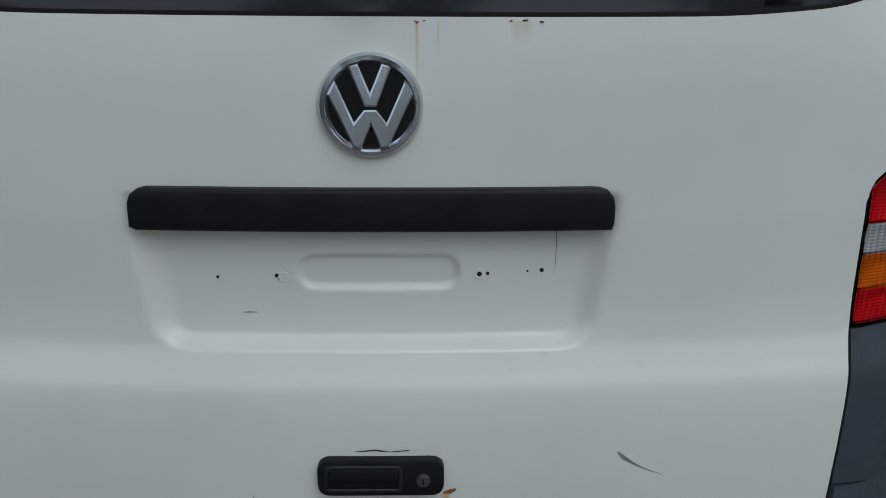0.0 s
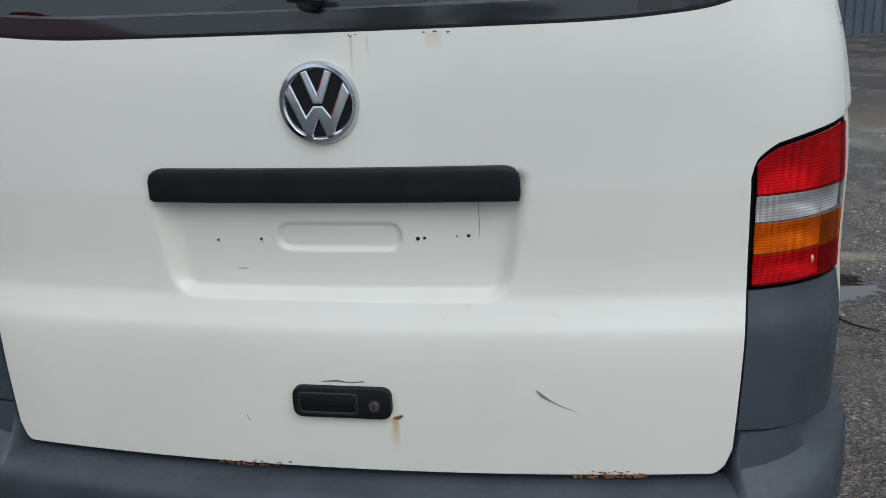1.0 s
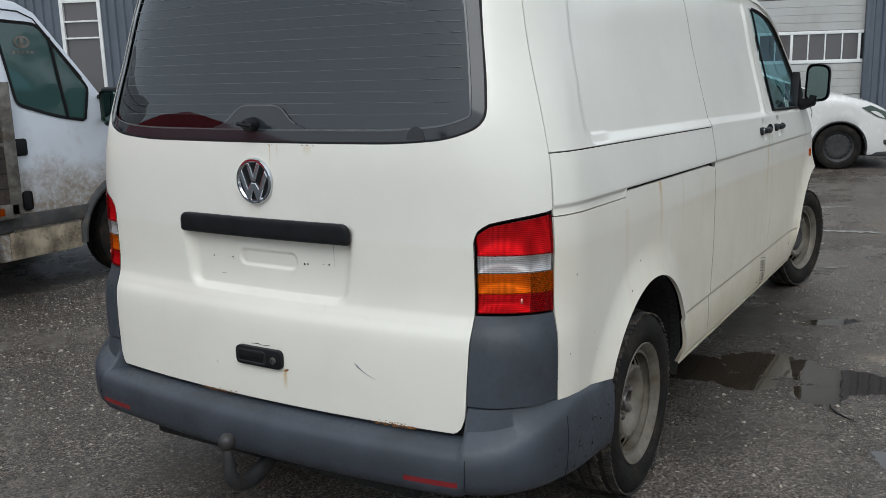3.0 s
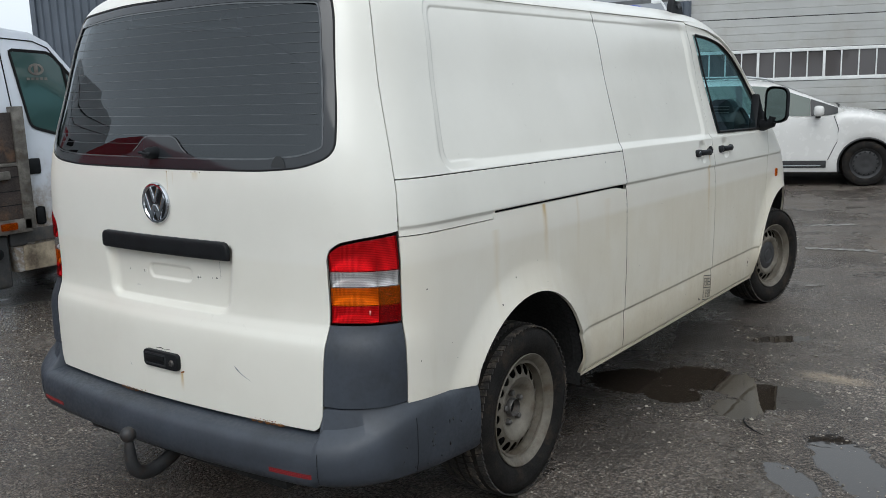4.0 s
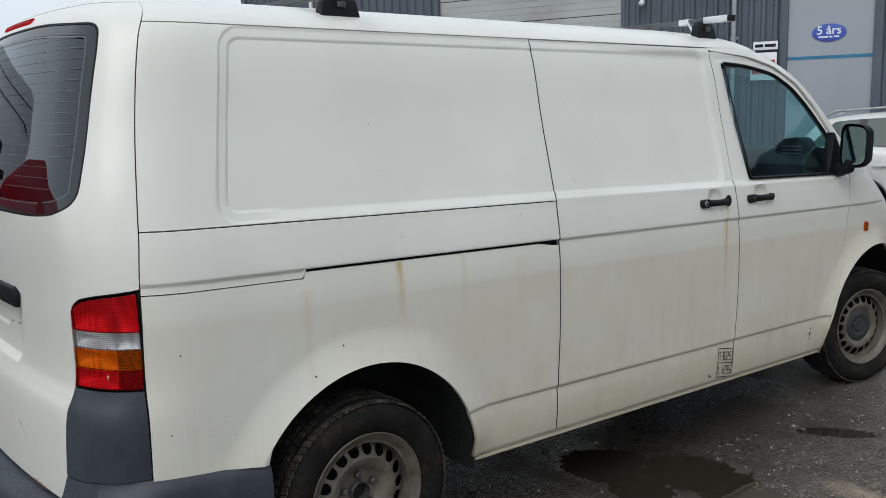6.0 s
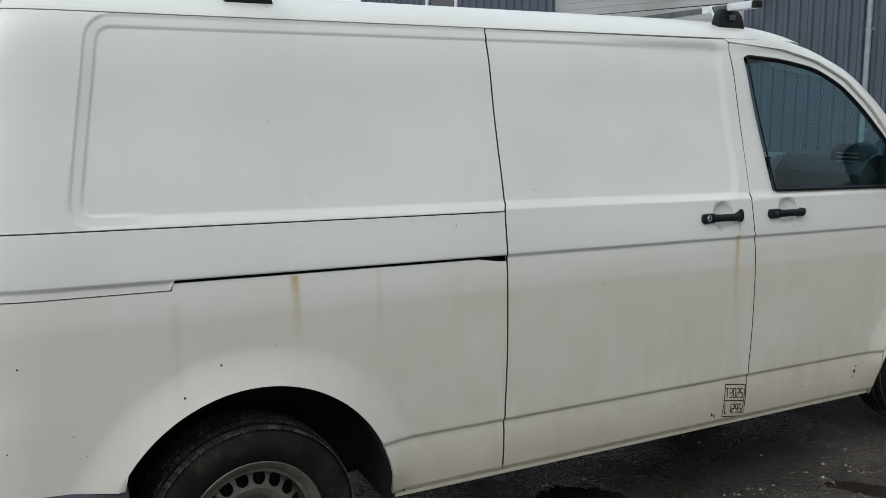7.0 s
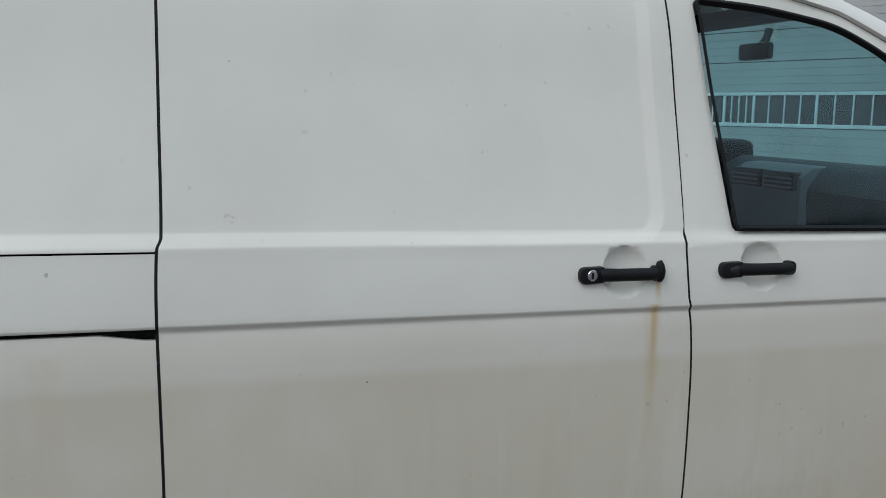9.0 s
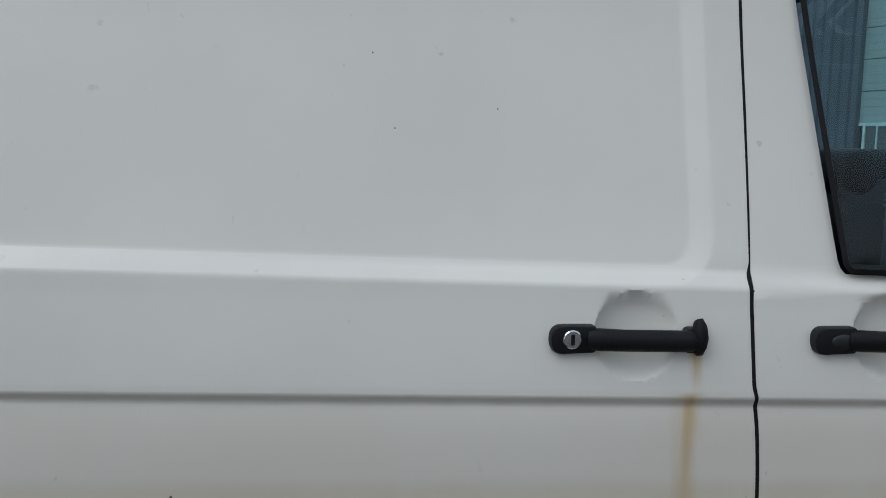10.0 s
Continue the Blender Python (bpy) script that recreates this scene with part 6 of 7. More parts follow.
def build_workshop():
    b = thing("workshop_building", "dark ribbed metal workshop hall with pale lift doors", "building", at=(0, 13.477, 0), turn=19.45)
    top = 4.50
    bays = [(-15.54, -13.64, 0, top), (-13.64, -12.80, 4.3, top), (-13.64, -12.80, 0, 0.9), (-12.80, -10.53, 0, top), (-10.53, -6.98, 4.3, top), (-6.98, -4.44, 0, top), (-3.19, -2.83, 0, top), (-2.87, 0.25, 4.3, top), (0.25, 16.0, 0, top)]
    for u0, u1, z0, z1 in bays:
        part("wall_sheet", cladding(u0, u1, z0, z1), clad_mat, b, smooth=False)
    part("hall_core", boxed(-15.40, 16.0, 0.12, 12.0, 0.0, top - 0.1), under_black, b)
    part("roof_edge", boxed(-15.5, 16.05, -0.10, 12.0, top, top + 0.06, 0.01), clad_mat, b)
    part("corner_post", boxed(-15.50, -15.38, -0.05, 0.10, 0, top, 0.008), clad_mat, b)
    part("end_wall", boxed(-15.48, -15.41, 0.10, 12.0, 0, top), clad_mat, b)
    s1 = [0.0, 0.33, 0.81, 1.30, 1.81, 2.25, 2.70, 3.14, 3.60, 4.3]
    s2 = [0.0, 0.47, 0.96, 1.45, 1.95, 2.44, 2.93, 3.42, 3.90, 4.3]
    sectional_door(b, -10.53, -6.98, s1, (1.30, 1.81), [-10.44, -9.60, -8.09 - 1.0, -8.09, -7.03])
    sectional_door(b, -2.87, 0.25, s2, (1.45, 1.95), [-2.79, -1.79, -0.81, 0.19])
    for u0, u1 in ((-10.60, -10.53), (-6.98, -6.91), (-2.94, -2.87), (0.25, 0.32)):
        part("door_jamb", boxed(u0, u1, -0.05, 0.08, 0, 4.35, 0.006), clad_mat, b)
    # tall window with white frame
    w = new("tall_window")
    w.parent = b
    part("window_pane", boxed(-13.60, -12.84, 0.03, 0.04, 0.94, 4.26), dark_pane, w)
    for u0, u1, z0, z1 in ((-13.64, -13.57, 0.9, 4.3), (-12.87, -12.80, 0.9, 4.3), (-13.57, -12.87, 2.90, 2.97), (-13.57, -12.87, 0.9, 0.97), (-13.57, -12.87, 4.23, 4.3), (-13.57, -12.87, 2.55, 2.58), (-13.57, -12.87, 2.25, 2.28)):
        part("window_bar", boxed(u0, u1, -0.02, 0.03, z0, z1, 0.004), white_frame, w)
    # pale panel with the round-ended sign and teal strip
    p = part("pale_wall_panel", boxed(-4.36, -3.19, -0.02, 0.05, 0.0, 4.50, 0.006), panel_grey, b)
    for u0, u1 in ((-4.46, -4.36), (-3.19, -3.07)):
        part("panel_post", boxed(u0, u1, -0.06, 0.06, 0, 4.49, 0.006), clad_mat, b)
    part("teal_strip", boxed(-4.36, -3.19, -0.026, -0.021, 2.25, 2.295), strip_teal, b)
    part("downpipe", tube(bmesh.new(), [(-5.14, -0.09, 0.1), (-5.14, -0.09, 3.5), (-5.14, -0.09, 4.45)], 0.04, 12), galv, b)
    for z in (1.2, 2.6, 4.2):
        part("pipe_bracket", boxed(-5.20, -5.08, -0.06, 0.0, z, z + 0.04, 0.004), galv, b)
    bm = bmesh.new()
    bmesh.ops.create_uvsphere(bm, u_segments=16, v_segments=10, radius=0.05, matrix=Matrix.Translation((-6.60, -0.12, 3.26)))
    tube(bm, [(-6.60, 0, 3.32), (-6.60, -0.12, 3.31)], 0.02, 8)
    part("wall_camera", bm, white_frame, b)
    # oval sign
    sign = thing("oval_sign", "blue oval warranty sign with white writing on the pale panel", "sign", at=(0, 13.477, 0), turn=19.45)
    bm = bmesh.new()
    pts = [(-3.79 + 0.235 * math.cos(t), 2.622 + 0.128 * math.sin(t)) for t in np.linspace(0, 2 * math.pi, 49)[:-1]]
    prism(bm, pts, -0.034, -0.021, "y", 0.002)
    part("sign_plate", bm, sign_blue, sign)
    m = Matrix.Translation((-3.79, -0.0355, 2.652)) @ Matrix.Rotation(radians(90), 4, "X")
    letters("5 års", 0.172, m, sign_white, "sign_writing", sign)
    for k, (u0, u1) in enumerate(((-3.93, -3.80), (-3.78, -3.74), (-3.72, -3.65))):
        part("writing_bar", boxed(u0, u1, -0.0365, -0.0342, 2.549, 2.573), sign_white, sign)
    plate = thing("small_wall_sign", "small white sign with a line of dark writing", "sign", at=(0, 13.477, 0), turn=19.45)
    part("sign_plate", boxed(-4.85, -4.49, -0.075, -0.065, 2.42, 2.545, 0.003), sign_white, plate)
    for u0, u1 in ((-4.82, -4.70), (-4.68, -4.52)):
        part("writing_bar", boxed(u0, u1, -0.0775, -0.0752, 2.46, 2.505), badge_black, plate)
    warn = thing("warning_sign", "white sign with a red field under the small sign", "sign", at=(0, 13.477, 0), turn=19.45)
    part("sign_plate", boxed(-4.88, -4.50, -0.075, -0.065, 1.97, 2.38, 0.003), sign_white, warn)
    part("red_field", boxed(-4.855, -4.525, -0.0775, -0.0752, 2.06, 2.27), red_sign, warn)


build_workshop()

# ---------- the white estate car ----------
car_white = plain("car_white", (0.62, 0.615, 0.595), 0.25, var=0.04, scale=0.8, coat=0.6)
car_glass = Mat("car_dark_glass", (0.075, 0.100, 0.088), 0.05, spec=0.25).m
car_wheel_black = plain("black_steel_wheel", (0.025, 0.025, 0.026), 0.45, var=0.2, scale=20)
car_trim = plain("car_black_trim", (0.02, 0.021, 0.022), 0.5, var=0.2, scale=12)


def build_estate_car():
    """Nose towards local +x, its right flank at local y = -0.86."""
    u0, off = -0.55, -1.14
    car = thing("estate_car", "white estate car with roof rails and black steel wheels", "car", at=(math.cos(radians(19.45)) * (u0 - 1.25) - math.sin(radians(19.45)) * off, 13.477 + math.sin(radians(19.45)) * (u0 - 1.25) + math.cos(radians(19.45)) * off, 0), turn=19.45)
    xs = np.linspace(-2.09, 2.18, 110)
    fx, rx, wr = 1.33, -1.26, 0.352
    hood = curve([-2.09, -2.03, -1.9, -1.5, -0.6, 0.0, 0.5, 0.85, 1.05, 1.3, 1.6, 1.85, 2.05, 2.14, 2.18], [0.70, 0.95, 1.03, 1.04, 1.01, 0.98, 0.965, 0.985, 1.035, 1.015, 0.945, 0.855, 0.72, 0.60, 0.46])
    roofz = curve([-2.09, -1.98, -1.75, -1.2, -0.6, -0.1, 0.15, 0.5, 0.8, 1.04], [0.97, 1.16, 1.38, 1.46, 1.49, 1.475, 1.43, 1.295, 1.165, 1.05])
    half = curve([-2.09, -1.9, -1.5, 0.0, 1.35, 1.75, 2.0, 2.1, 2.18], [0.62, 0.76, 0.84, 0.866, 0.865, 0.83, 0.72, 0.58, 0.34])
    bm = bmesh.new()
    ring_pts = []
    for x in xs:
        w, hz = float(half(x)), float(hood(x))
        z0 = 0.20
        for c in (fx, rx):
            if abs(x - c) < wr:
                z0 = max(z0, 0.30 + math.sqrt(wr * wr - (x - c) ** 2))
        z0 = min(z0, hz - 0.12)
        row = [(w * 0.97, z0), (w * 0.995, z0 + 0.08 * (hz - z0)), (w * 0.985, z0 + 0.30 * (hz - z0)), (w, z0 + 0.6 * (hz - z0)), (w * 0.985, z0 + 0.80 * (hz - z0)), (w * 0.955, hz - 0.02), (w * 0.90, hz + 0.005), (w * 0.5, hz + 0.03), (0, hz + 0.035)]
        full = [(-a, b) for a, b in row] + [(a, b) for a, b in row[-2::-1]]
        ring_pts.append([bm.verts.new((x, a, b)) for a, b in full])
    for p, q in zip(ring_pts, ring_pts[1:]):
        for k in range(len(p) - 1):
            bm.faces.new((p[k], q[k], q[k + 1], p[k + 1]))
    bm.faces.new(ring_pts[0])
    bm.faces.new(ring_pts[-1][::-1])
    bmesh.ops.recalc_face_normals(bm, faces=bm.faces[:])
    part("body", bm, car_white, car, angle=50)
    # greenhouse
    bm = bmesh.new()
    gx = np.linspace(-2.06, 1.03, 64)
    rows = []
    for x in gx:
        hz, rz = float(hood(x)) - 0.01, float(roofz(x))
        rz = max(rz, hz + 0.002)
        wl = float(half(x)) * 0.93
        wu = wl - 0.20 * (rz - hz) / 0.45
        row = [(wl, hz), (wl + (wu + 0.02 - wl) * 0.45 / 0.86, hz + (rz - hz) * 0.45), (wu + 0.02, hz + (rz - hz) * 0.86), (wu - 0.04, hz + (rz - hz) * 0.97), (wu * 0.5, rz), (0, rz + 0.005)]
        full = [(-a, b) for a, b in row] + [(a, b) for a, b in row[-2::-1]]
        rows.append([bm.verts.new((x, a, b)) for a, b in full])
    for p, q in zip(rows, rows[1:]):
        for k in range(len(p) - 1):
            bm.faces.new((p[k], q[k], q[k + 1], p[k + 1]))
    bmesh.ops.recalc_face_normals(bm, faces=bm.faces[:])
    part("cabin", bm, car_white, car, angle=60)

    def flank(x, t):
        """A point of the cabin's right flank, t from the waist up, standing a little proud."""
        hz, rz = float(hood(x)) - 0.01, float(roofz(x))
        wl = float(half(x)) * 0.93
        wu = wl - 0.20 * (rz - hz) / 0.45
        return Vector((x, -(wl + (wu + 0.02 - wl) * t / 0.86 + 0.016), hz + (rz - hz) * t))

    def window(x0, x1, cut, name, mat=car_glass):
        bm = bmesh.new()
        lo, hi = [], []
        for x in np.linspace(x0, x1, 30):
            t = min(0.84, cut(x))
            lo.append(bm.verts.new(flank(x, 0.06)))
            hi.append(bm.verts.new(flank(x, max(t, 0.08))))
        for k in range(29):
            bm.faces.new((lo[k], lo[k + 1], hi[k + 1], hi[k]))
        part(name, bm, mat, car)
    window(-0.30, 0.60, lambda x: 0.84, "front_side_window")
    window(-1.22, -0.38, lambda x: 0.84, "rear_side_window")
    window(-1.86, -1.30, lambda x: 0.84 if x > -1.6 else 0.84 * (x + 1.95) / 0.35, "load_side_window")
    window(0.605, 0.95, lambda x: 0.84, "quarter_trim", car_trim)
    window(-0.385, -0.295, lambda x: 0.84, "door_pillar", car_trim)
    window(-1.305, -1.215, lambda x: 0.84, "rear_pillar", car_trim)
    # windscreen
    bm = bmesh.new()
    g = []
    for x in np.linspace(0.20, 1.0, 10):
        rz = float(roofz(x)) + 0.008
        wu = float(half(x)) * 0.93 - 0.20 * (rz - float(hood(x))) / 0.45 - 0.07
        g.append([bm.verts.new((x + 0.004, w, rz - 0.012 * (abs(w) / wu) ** 2)) for w in np.linspace(-wu, wu, 9)])
    for p, q in zip(g, g[1:]):
        for k in range(8):
            bm.faces.new((p[k], q[k], q[k + 1], p[k + 1]))
    bmesh.ops.recalc_face_normals(bm, faces=bm.faces[:])
    part("windscreen", bm, car_glass, car)
    for s in (1, -1):
        bm = bmesh.new()
        tube(bm, [(-1.75, s * 0.56, 1.42), (-1.6, s * 0.58, 1.49), (-0.9, s * 0.60, 1.535), (-0.25, s * 0.60, 1.53), (0.02, s * 0.585, 1.495), (0.13, s * 0.58, 1.45)], 0.016, 8)
        part("roof_rail", bm, galv, car)
        bm = bmesh.new()
        bmesh.ops.create_uvsphere(bm, u_segments=16, v_segments=10, radius=1)
        for v in bm.verts:
            f = lambda q: math.copysign(abs(q) ** 0.6, q)
            v.co = Vector((0.68 + f(v.co.x) * 0.058 * (1.0 if v.co.x < 0 else 1.3), s * (0.98 + f(v.co.y) * 0.085), 1.045 + f(v.co.z) * 0.072))
        part("door_mirror", bm, car_white, car)
        part("mirror_foot", boxed(0.66, 0.72, min(s * 0.82, s * 0.95), max(s * 0.82, s * 0.95), 0.945, 0.98, 0.01), car_trim, car)
        bm = bmesh.new()
        pts = [(1.60, 0.845), (1.72, 0.875), (1.95, 0.775), (2.04, 0.69), (1.98, 0.66), (1.82, 0.715)]
        prism(bm, pts, s * 0.60, s * (0.60 + 0.20), "y", 0.01)
        for v in bm.verts:
            v.co.y = s * (float(half(v.co.x)) * 0.99 + (0.008 if abs(v.co.y) > 0.7 else -0.05))
        bmesh.ops.recalc_face_normals(bm, faces=bm.faces[:])
        part("headlamp", bm, car_glass, car)
        part("sill_trim", boxed(-0.95, 0.82, min(s * 0.855, s * 0.873), max(s * 0.855, s * 0.873), 0.26, 0.36, 0.008), car_trim, car)
        part("sill_chrome", boxed(-0.95, 0.75, min(s * 0.870, s * 0.877), max(s * 0.870, s * 0.877), 0.285, 0.300, 0.002), galv, car)
        for x in (-0.18, -1.12):
            part("door_handle", boxed(x, x + 0.17, min(s * 0.865, s * 0.885), max(s * 0.865, s * 0.885), 0.795, 0.825, 0.008), car_white, car)
        for pts in ([(0.84, 0.37), (0.95, 0.62), (0.96, 0.80), (0.90, 0.97)], [(-0.33, 0.36), (-0.32, 0.70), (-0.345, 1.02)], [(-1.05, 0.55), (-1.26, 0.75), (-1.25, 1.04)]):
            bm = bmesh.new()
            tube(bm, [(x, s * (float(half(x)) * (0.992 if z < 0.9 else 0.965)), z) for x, z in pts], 0.005, 6)
            part("door_gap", bm, badge_black, car)
        for c in (fx, rx):
            bm = bmesh.new()
            tube(bm, [(c + (wr + 0.008) * math.cos(t), s * 0.855, 0.30 + (wr + 0.008) * math.sin(t)) for t in np.linspace(-0.25, math.pi + 0.25, 24)], 0.014, 6)
            part("arch_trim", bm, car_trim, car)
            wh = new("wheel")
            wh.parent = car
            wh.matrix_basis = pose(c, s * 0.755, 0.312, 0, 0, -90 if s < 0 else 90) @ Matrix.Diagonal((1, 1.04, 1.04, 1))
            bm = bmesh.new()
            lathe(bm, [(-0.085, 0.20), (-0.095, 0.25), (-0.08, 0.29), (-0.04, 0.30), (0.04, 0.30), (0.08, 0.29), (0.095, 0.26), (0.092, 0.215), (0.08, 0.198)], 48)
            part("tyre", bm, tyre_mat, wh)
            bm = bmesh.new()
            lathe(bm, [(0.06, 0.200), (0.085, 0.198), (0.075, 0.185), (0.05, 0.165), (0.062, 0.13), (0.045, 0.075), (0.05, 0.03), (0.05, 0.0005)], 40)
            rim = part("rim", bm, car_wheel_black, wh)
            for k in range(15):
                t = 2 * math.pi * k / 15
                bm = bmesh.new()
                lathe(bm, [(0.066, 0.0004), (0.066, 0.013), (0.050, 0.014)], 8)
                for v in bm.verts:
                    v.co += Vector((0, 0.148 * math.cos(t), 0.148 * math.sin(t)))
                part("rim_hole", bm, badge_black, rim)
            bm = bmesh.new()
            r = wr + 0.02
            vs = [bm.verts.new((c, s * 0.62, 0.30))] + [bm.verts.new((c + r * math.cos(t), s * 0.62, 0.30 + r * math.sin(t))) for t in np.linspace(-0.3, math.pi + 0.3, 24)]
            outer = [bm.verts.new((v.co.x, s * 0.845, v.co.z)) for v in vs[1:]]
            for k in range(1, len(vs) - 1):
                bm.faces.new((vs[0], vs[k], vs[k + 1]))
                bm.faces.new((vs[k], outer[k - 1], outer[k], vs[k + 1]))
            part("wheel_well", bm, under_black, car)
    part("nose_slot", boxed(2.05, 2.17, -0.45, 0.45, 0.30, 0.42, 0.01), car_trim, car)
    for s in (1, -1):
        part("bumper_lip", boxed(1.74, 2.06, min(s * 0.60, s * 0.80), max(s * 0.60, s * 0.80), 0.175, 0.235, 0.015), car_trim, car)
        part("fog_lamp_trim", boxed(1.90, 2.05, min(s * 0.68, s * 0.755), max(s * 0.68, s * 0.755), 0.33, 0.40, 0.015), car_trim, car)
    part("wiper", tube(bmesh.new(), [(0.99, -0.55, 1.085), (1.04, -0.25, 1.10), (1.05, 0.1, 1.105)], 0.012, 6), car_trim, car)
    part("underbody", boxed(-1.95, 2.0, -0.6, 0.6, 0.17, 0.40, 0.01), under_black, car)


build_estate_car()

# ---------- the flatbed truck ----------
def splashed(name, colour):
    """Truck paint with brown road splash on its lower half."""
    m = Mat(name, colour, 0.35, coat=0.3)
    x, y, z = m.axes()
    n = m.math("SUBTRACT", m.noise(5, 6, 0.65), 0.5)
    k = m.ramp(m.math("ADD", z, m.math("MULTIPLY", n, 0.9)), 0.62, 1.10, 1, 0)
    k = m.math("MULTIPLY", k, m.ramp(m.noise(30, 4, 0.7), 0.3, 0.6, 0.5, 1))
    col = m.mix(m.ramp(m.noise(2, 4), 0.35, 0.7), colour, tuple(c * 0.9 for c in colour))
    m.set("Base Color", m.mix(m.math("MULTIPLY", k, 0.9), col, (0.21, 0.155, 0.095)))
    m.set("Roughness", m.ramp(k, 0, 1, 0.3, 0.85))
    return m.m


truck_splashed = splashed("truck_splashed_white", (0.62, 0.66, 0.72))
truck_dirty = plain("mud_splashed_white", (0.30, 0.25, 0.18), 0.8, var=0.4, scale=9, dirt=((0.07, 0.05, 0.035), 0.95))
board_brown = plain("weathered_board", (0.040, 0.030, 0.026), 0.75, var=0.45, scale=7, bump=0.3, bscale=60, dirt=((0.15, 0.085, 0.05), 0.8))
board_wood = plain("bare_plywood", (0.36, 0.21, 0.085), 0.65, var=0.2, scale=5, bump=0.15, bscale=90)
ali = plain("dirty_aluminium", (0.15, 0.14, 0.125), 0.6, metal=0.3, var=0.4, scale=12, dirt=((0.07, 0.055, 0.04), 0.9))
box_grey = plain("grey_tool_box", (0.042, 0.043, 0.045), 0.6, var=0.25, scale=6, dirt=((0.12, 0.10, 0.08), 0.6))
truck_glass = Mat("truck_glass", (0.035, 0.075, 0.072), 0.05, coat=0.5).m


def build_truck():
    truck = thing("flatbed_truck", "white flatbed truck with worn wooden drop sides", "truck", at=(-3.70, 0, 0))
    cy, cz, r = 2.72, 0.34, 0.42
    arch = [(cy + r * math.cos(t), cz + r * math.sin(t)) for t in np.linspace(0.08, math.pi - 0.08, 14)]
    cab = [(1.56, 0.56), (1.56, 1.98), (1.60, 2.04), (1.70, 2.065), (1.95, 2.03), (2.08, 1.965), (2.44, 1.54), (2.66, 1.27), (3.20, 1.06), (3.42, 0.90), (3.48, 0.60), (3.46, 0.36), (3.16, 0.34)] + arch + [(2.28, 0.36), (2.24, 0.30), (1.66, 0.30), (1.62, 0.56)]
    bm = bmesh.new()
    prism(bm, cab, -1.95, 0.0, "x", 0.035)
    part("cab", bm, truck_splashed, truck, angle=50)
    part("dirty_sill", boxed(-0.02, 0.012, 1.70, 2.26, 0.31, 0.50, 0.01), truck_dirty, truck)
    part("side_moulding", boxed(-0.01, 0.022, 1.70, 2.34, 0.515, 0.615, 0.012), box_grey, truck)
    part("step_cover", boxed(-0.02, 0.025, 1.60, 1.74, 0.50, 0.66, 0.03), box_grey, truck)
    bm = bmesh.new()
    win = [tuple(p) for p in round_poly([(1.750, 1.915), (1.860, 1.345), (2.17, 1.245), (2.40, 1.205), (2.45, 1.45), (2.085, 1.895)], [0.04, 0.05, 0.1, 0.03, 0.03, 0.06])]
    pts = even(win, 60)
    ring_in = shrunk(pts, 0.022)
    a, b = [bm.verts.new((0.006, p[0], p[1])) for p in pts], [bm.verts.new((0.004, p[0], p[1])) for p in ring_in]
    for k in range(60):
        bm.faces.new((a[k], a[(k + 1) % 60], b[(k + 1) % 60], b[k]))
    part("window_seal", bm, rubber, truck)
    bm = bmesh.new()
    bm.faces.new([bm.verts.new((0.003, p[0], p[1])) for p in ring_in])
    part("door_window", bm, truck_glass, truck, smooth=False)
    part("window_bar", tube(bmesh.new(), [(0.008, 2.16, 1.80), (0.008, 2.25, 1.24)], 0.012, 6), rubber, truck)
    for line in ([(1.69, 1.985), (1.74, 1.5), (1.80, 0.95), (1.81, 0.62)], [(1.69, 1.985), (1.95, 1.965), (2.06, 1.92), (2.40, 1.52)], [(2.66, 1.26), (2.64, 0.90), (2.50, 0.74)]):
        part("door_gap", tube(bmesh.new(), [(0.001, y, z) for y, z in line], 0.005, 6), badge_black, truck)
    part("door_handle", boxed(-0.01, 0.02, 1.795, 1.905, 1.01, 1.125, 0.02), black_plastic, truck)
    part("fuel_cap", boxed(-0.01, 0.015, 1.83, 1.90, 0.635, 0.77, 0.025), black_plastic, truck)
    bm = bmesh.new()
    box(bm, 0.10, 0.30, 2.46, 2.56, 1.17, 1.45, 0.035, 3)
    tube(bm, [(0.0, 2.55, 1.22), (0.12, 2.52, 1.22)], 0.022, 8)
    tube(bm, [(0.0, 2.53, 1.38), (0.12, 2.52, 1.38)], 0.018, 8)
    part("door_mirror", bm, black_plastic, truck)
    part("mirror_face", boxed(0.12, 0.28, 2.452, 2.459, 1.20, 1.42, 0.02), mirror_glass, truck)
    part("side_marker", boxed(0.0, 0.014, 2.72, 2.78, 0.99, 1.02, 0.006), lens_red, truck)
    part("arch_trim", tube(bmesh.new(), [(0.004, cy + (r + 0.025) * math.cos(t), cz + (r + 0.025) * math.sin(t)) for t in np.linspace(0.0, math.pi, 22)], 0.03, 8), box_grey, truck)
    for yy, dx in ((cy, -0.13), (0.0, -0.16)):
        for side in (0, 1):
            wh = new("wheel")
            wh.parent = truck
            wh.matrix_basis = pose(dx if not side else -1.95 - dx, yy, 0.34, 0, 0, 0 if not side else 180)
            bm = bmesh.new()
            lathe(bm, [(-0.10, 0.20), (-0.11, 0.28), (-0.09, 0.33), (-0.03, 0.342), (-0.028, 0.334), (-0.018, 0.334), (-0.016, 0.342), (0.03, 0.342), (0.032, 0.334), (0.042, 0.334), (0.044, 0.341), (0.09, 0.33), (0.11, 0.28), (0.10, 0.21)], 56)
            part("tyre", bm, tyre_mat, wh)
            bm = bmesh.new()
            lathe(bm, [(0.095, 0.212), (0.06, 0.19), (0.03, 0.12), (0.08, 0.09), (0.08, 0.0005)], 36)
            part("rim", bm, rim_mat, wh)
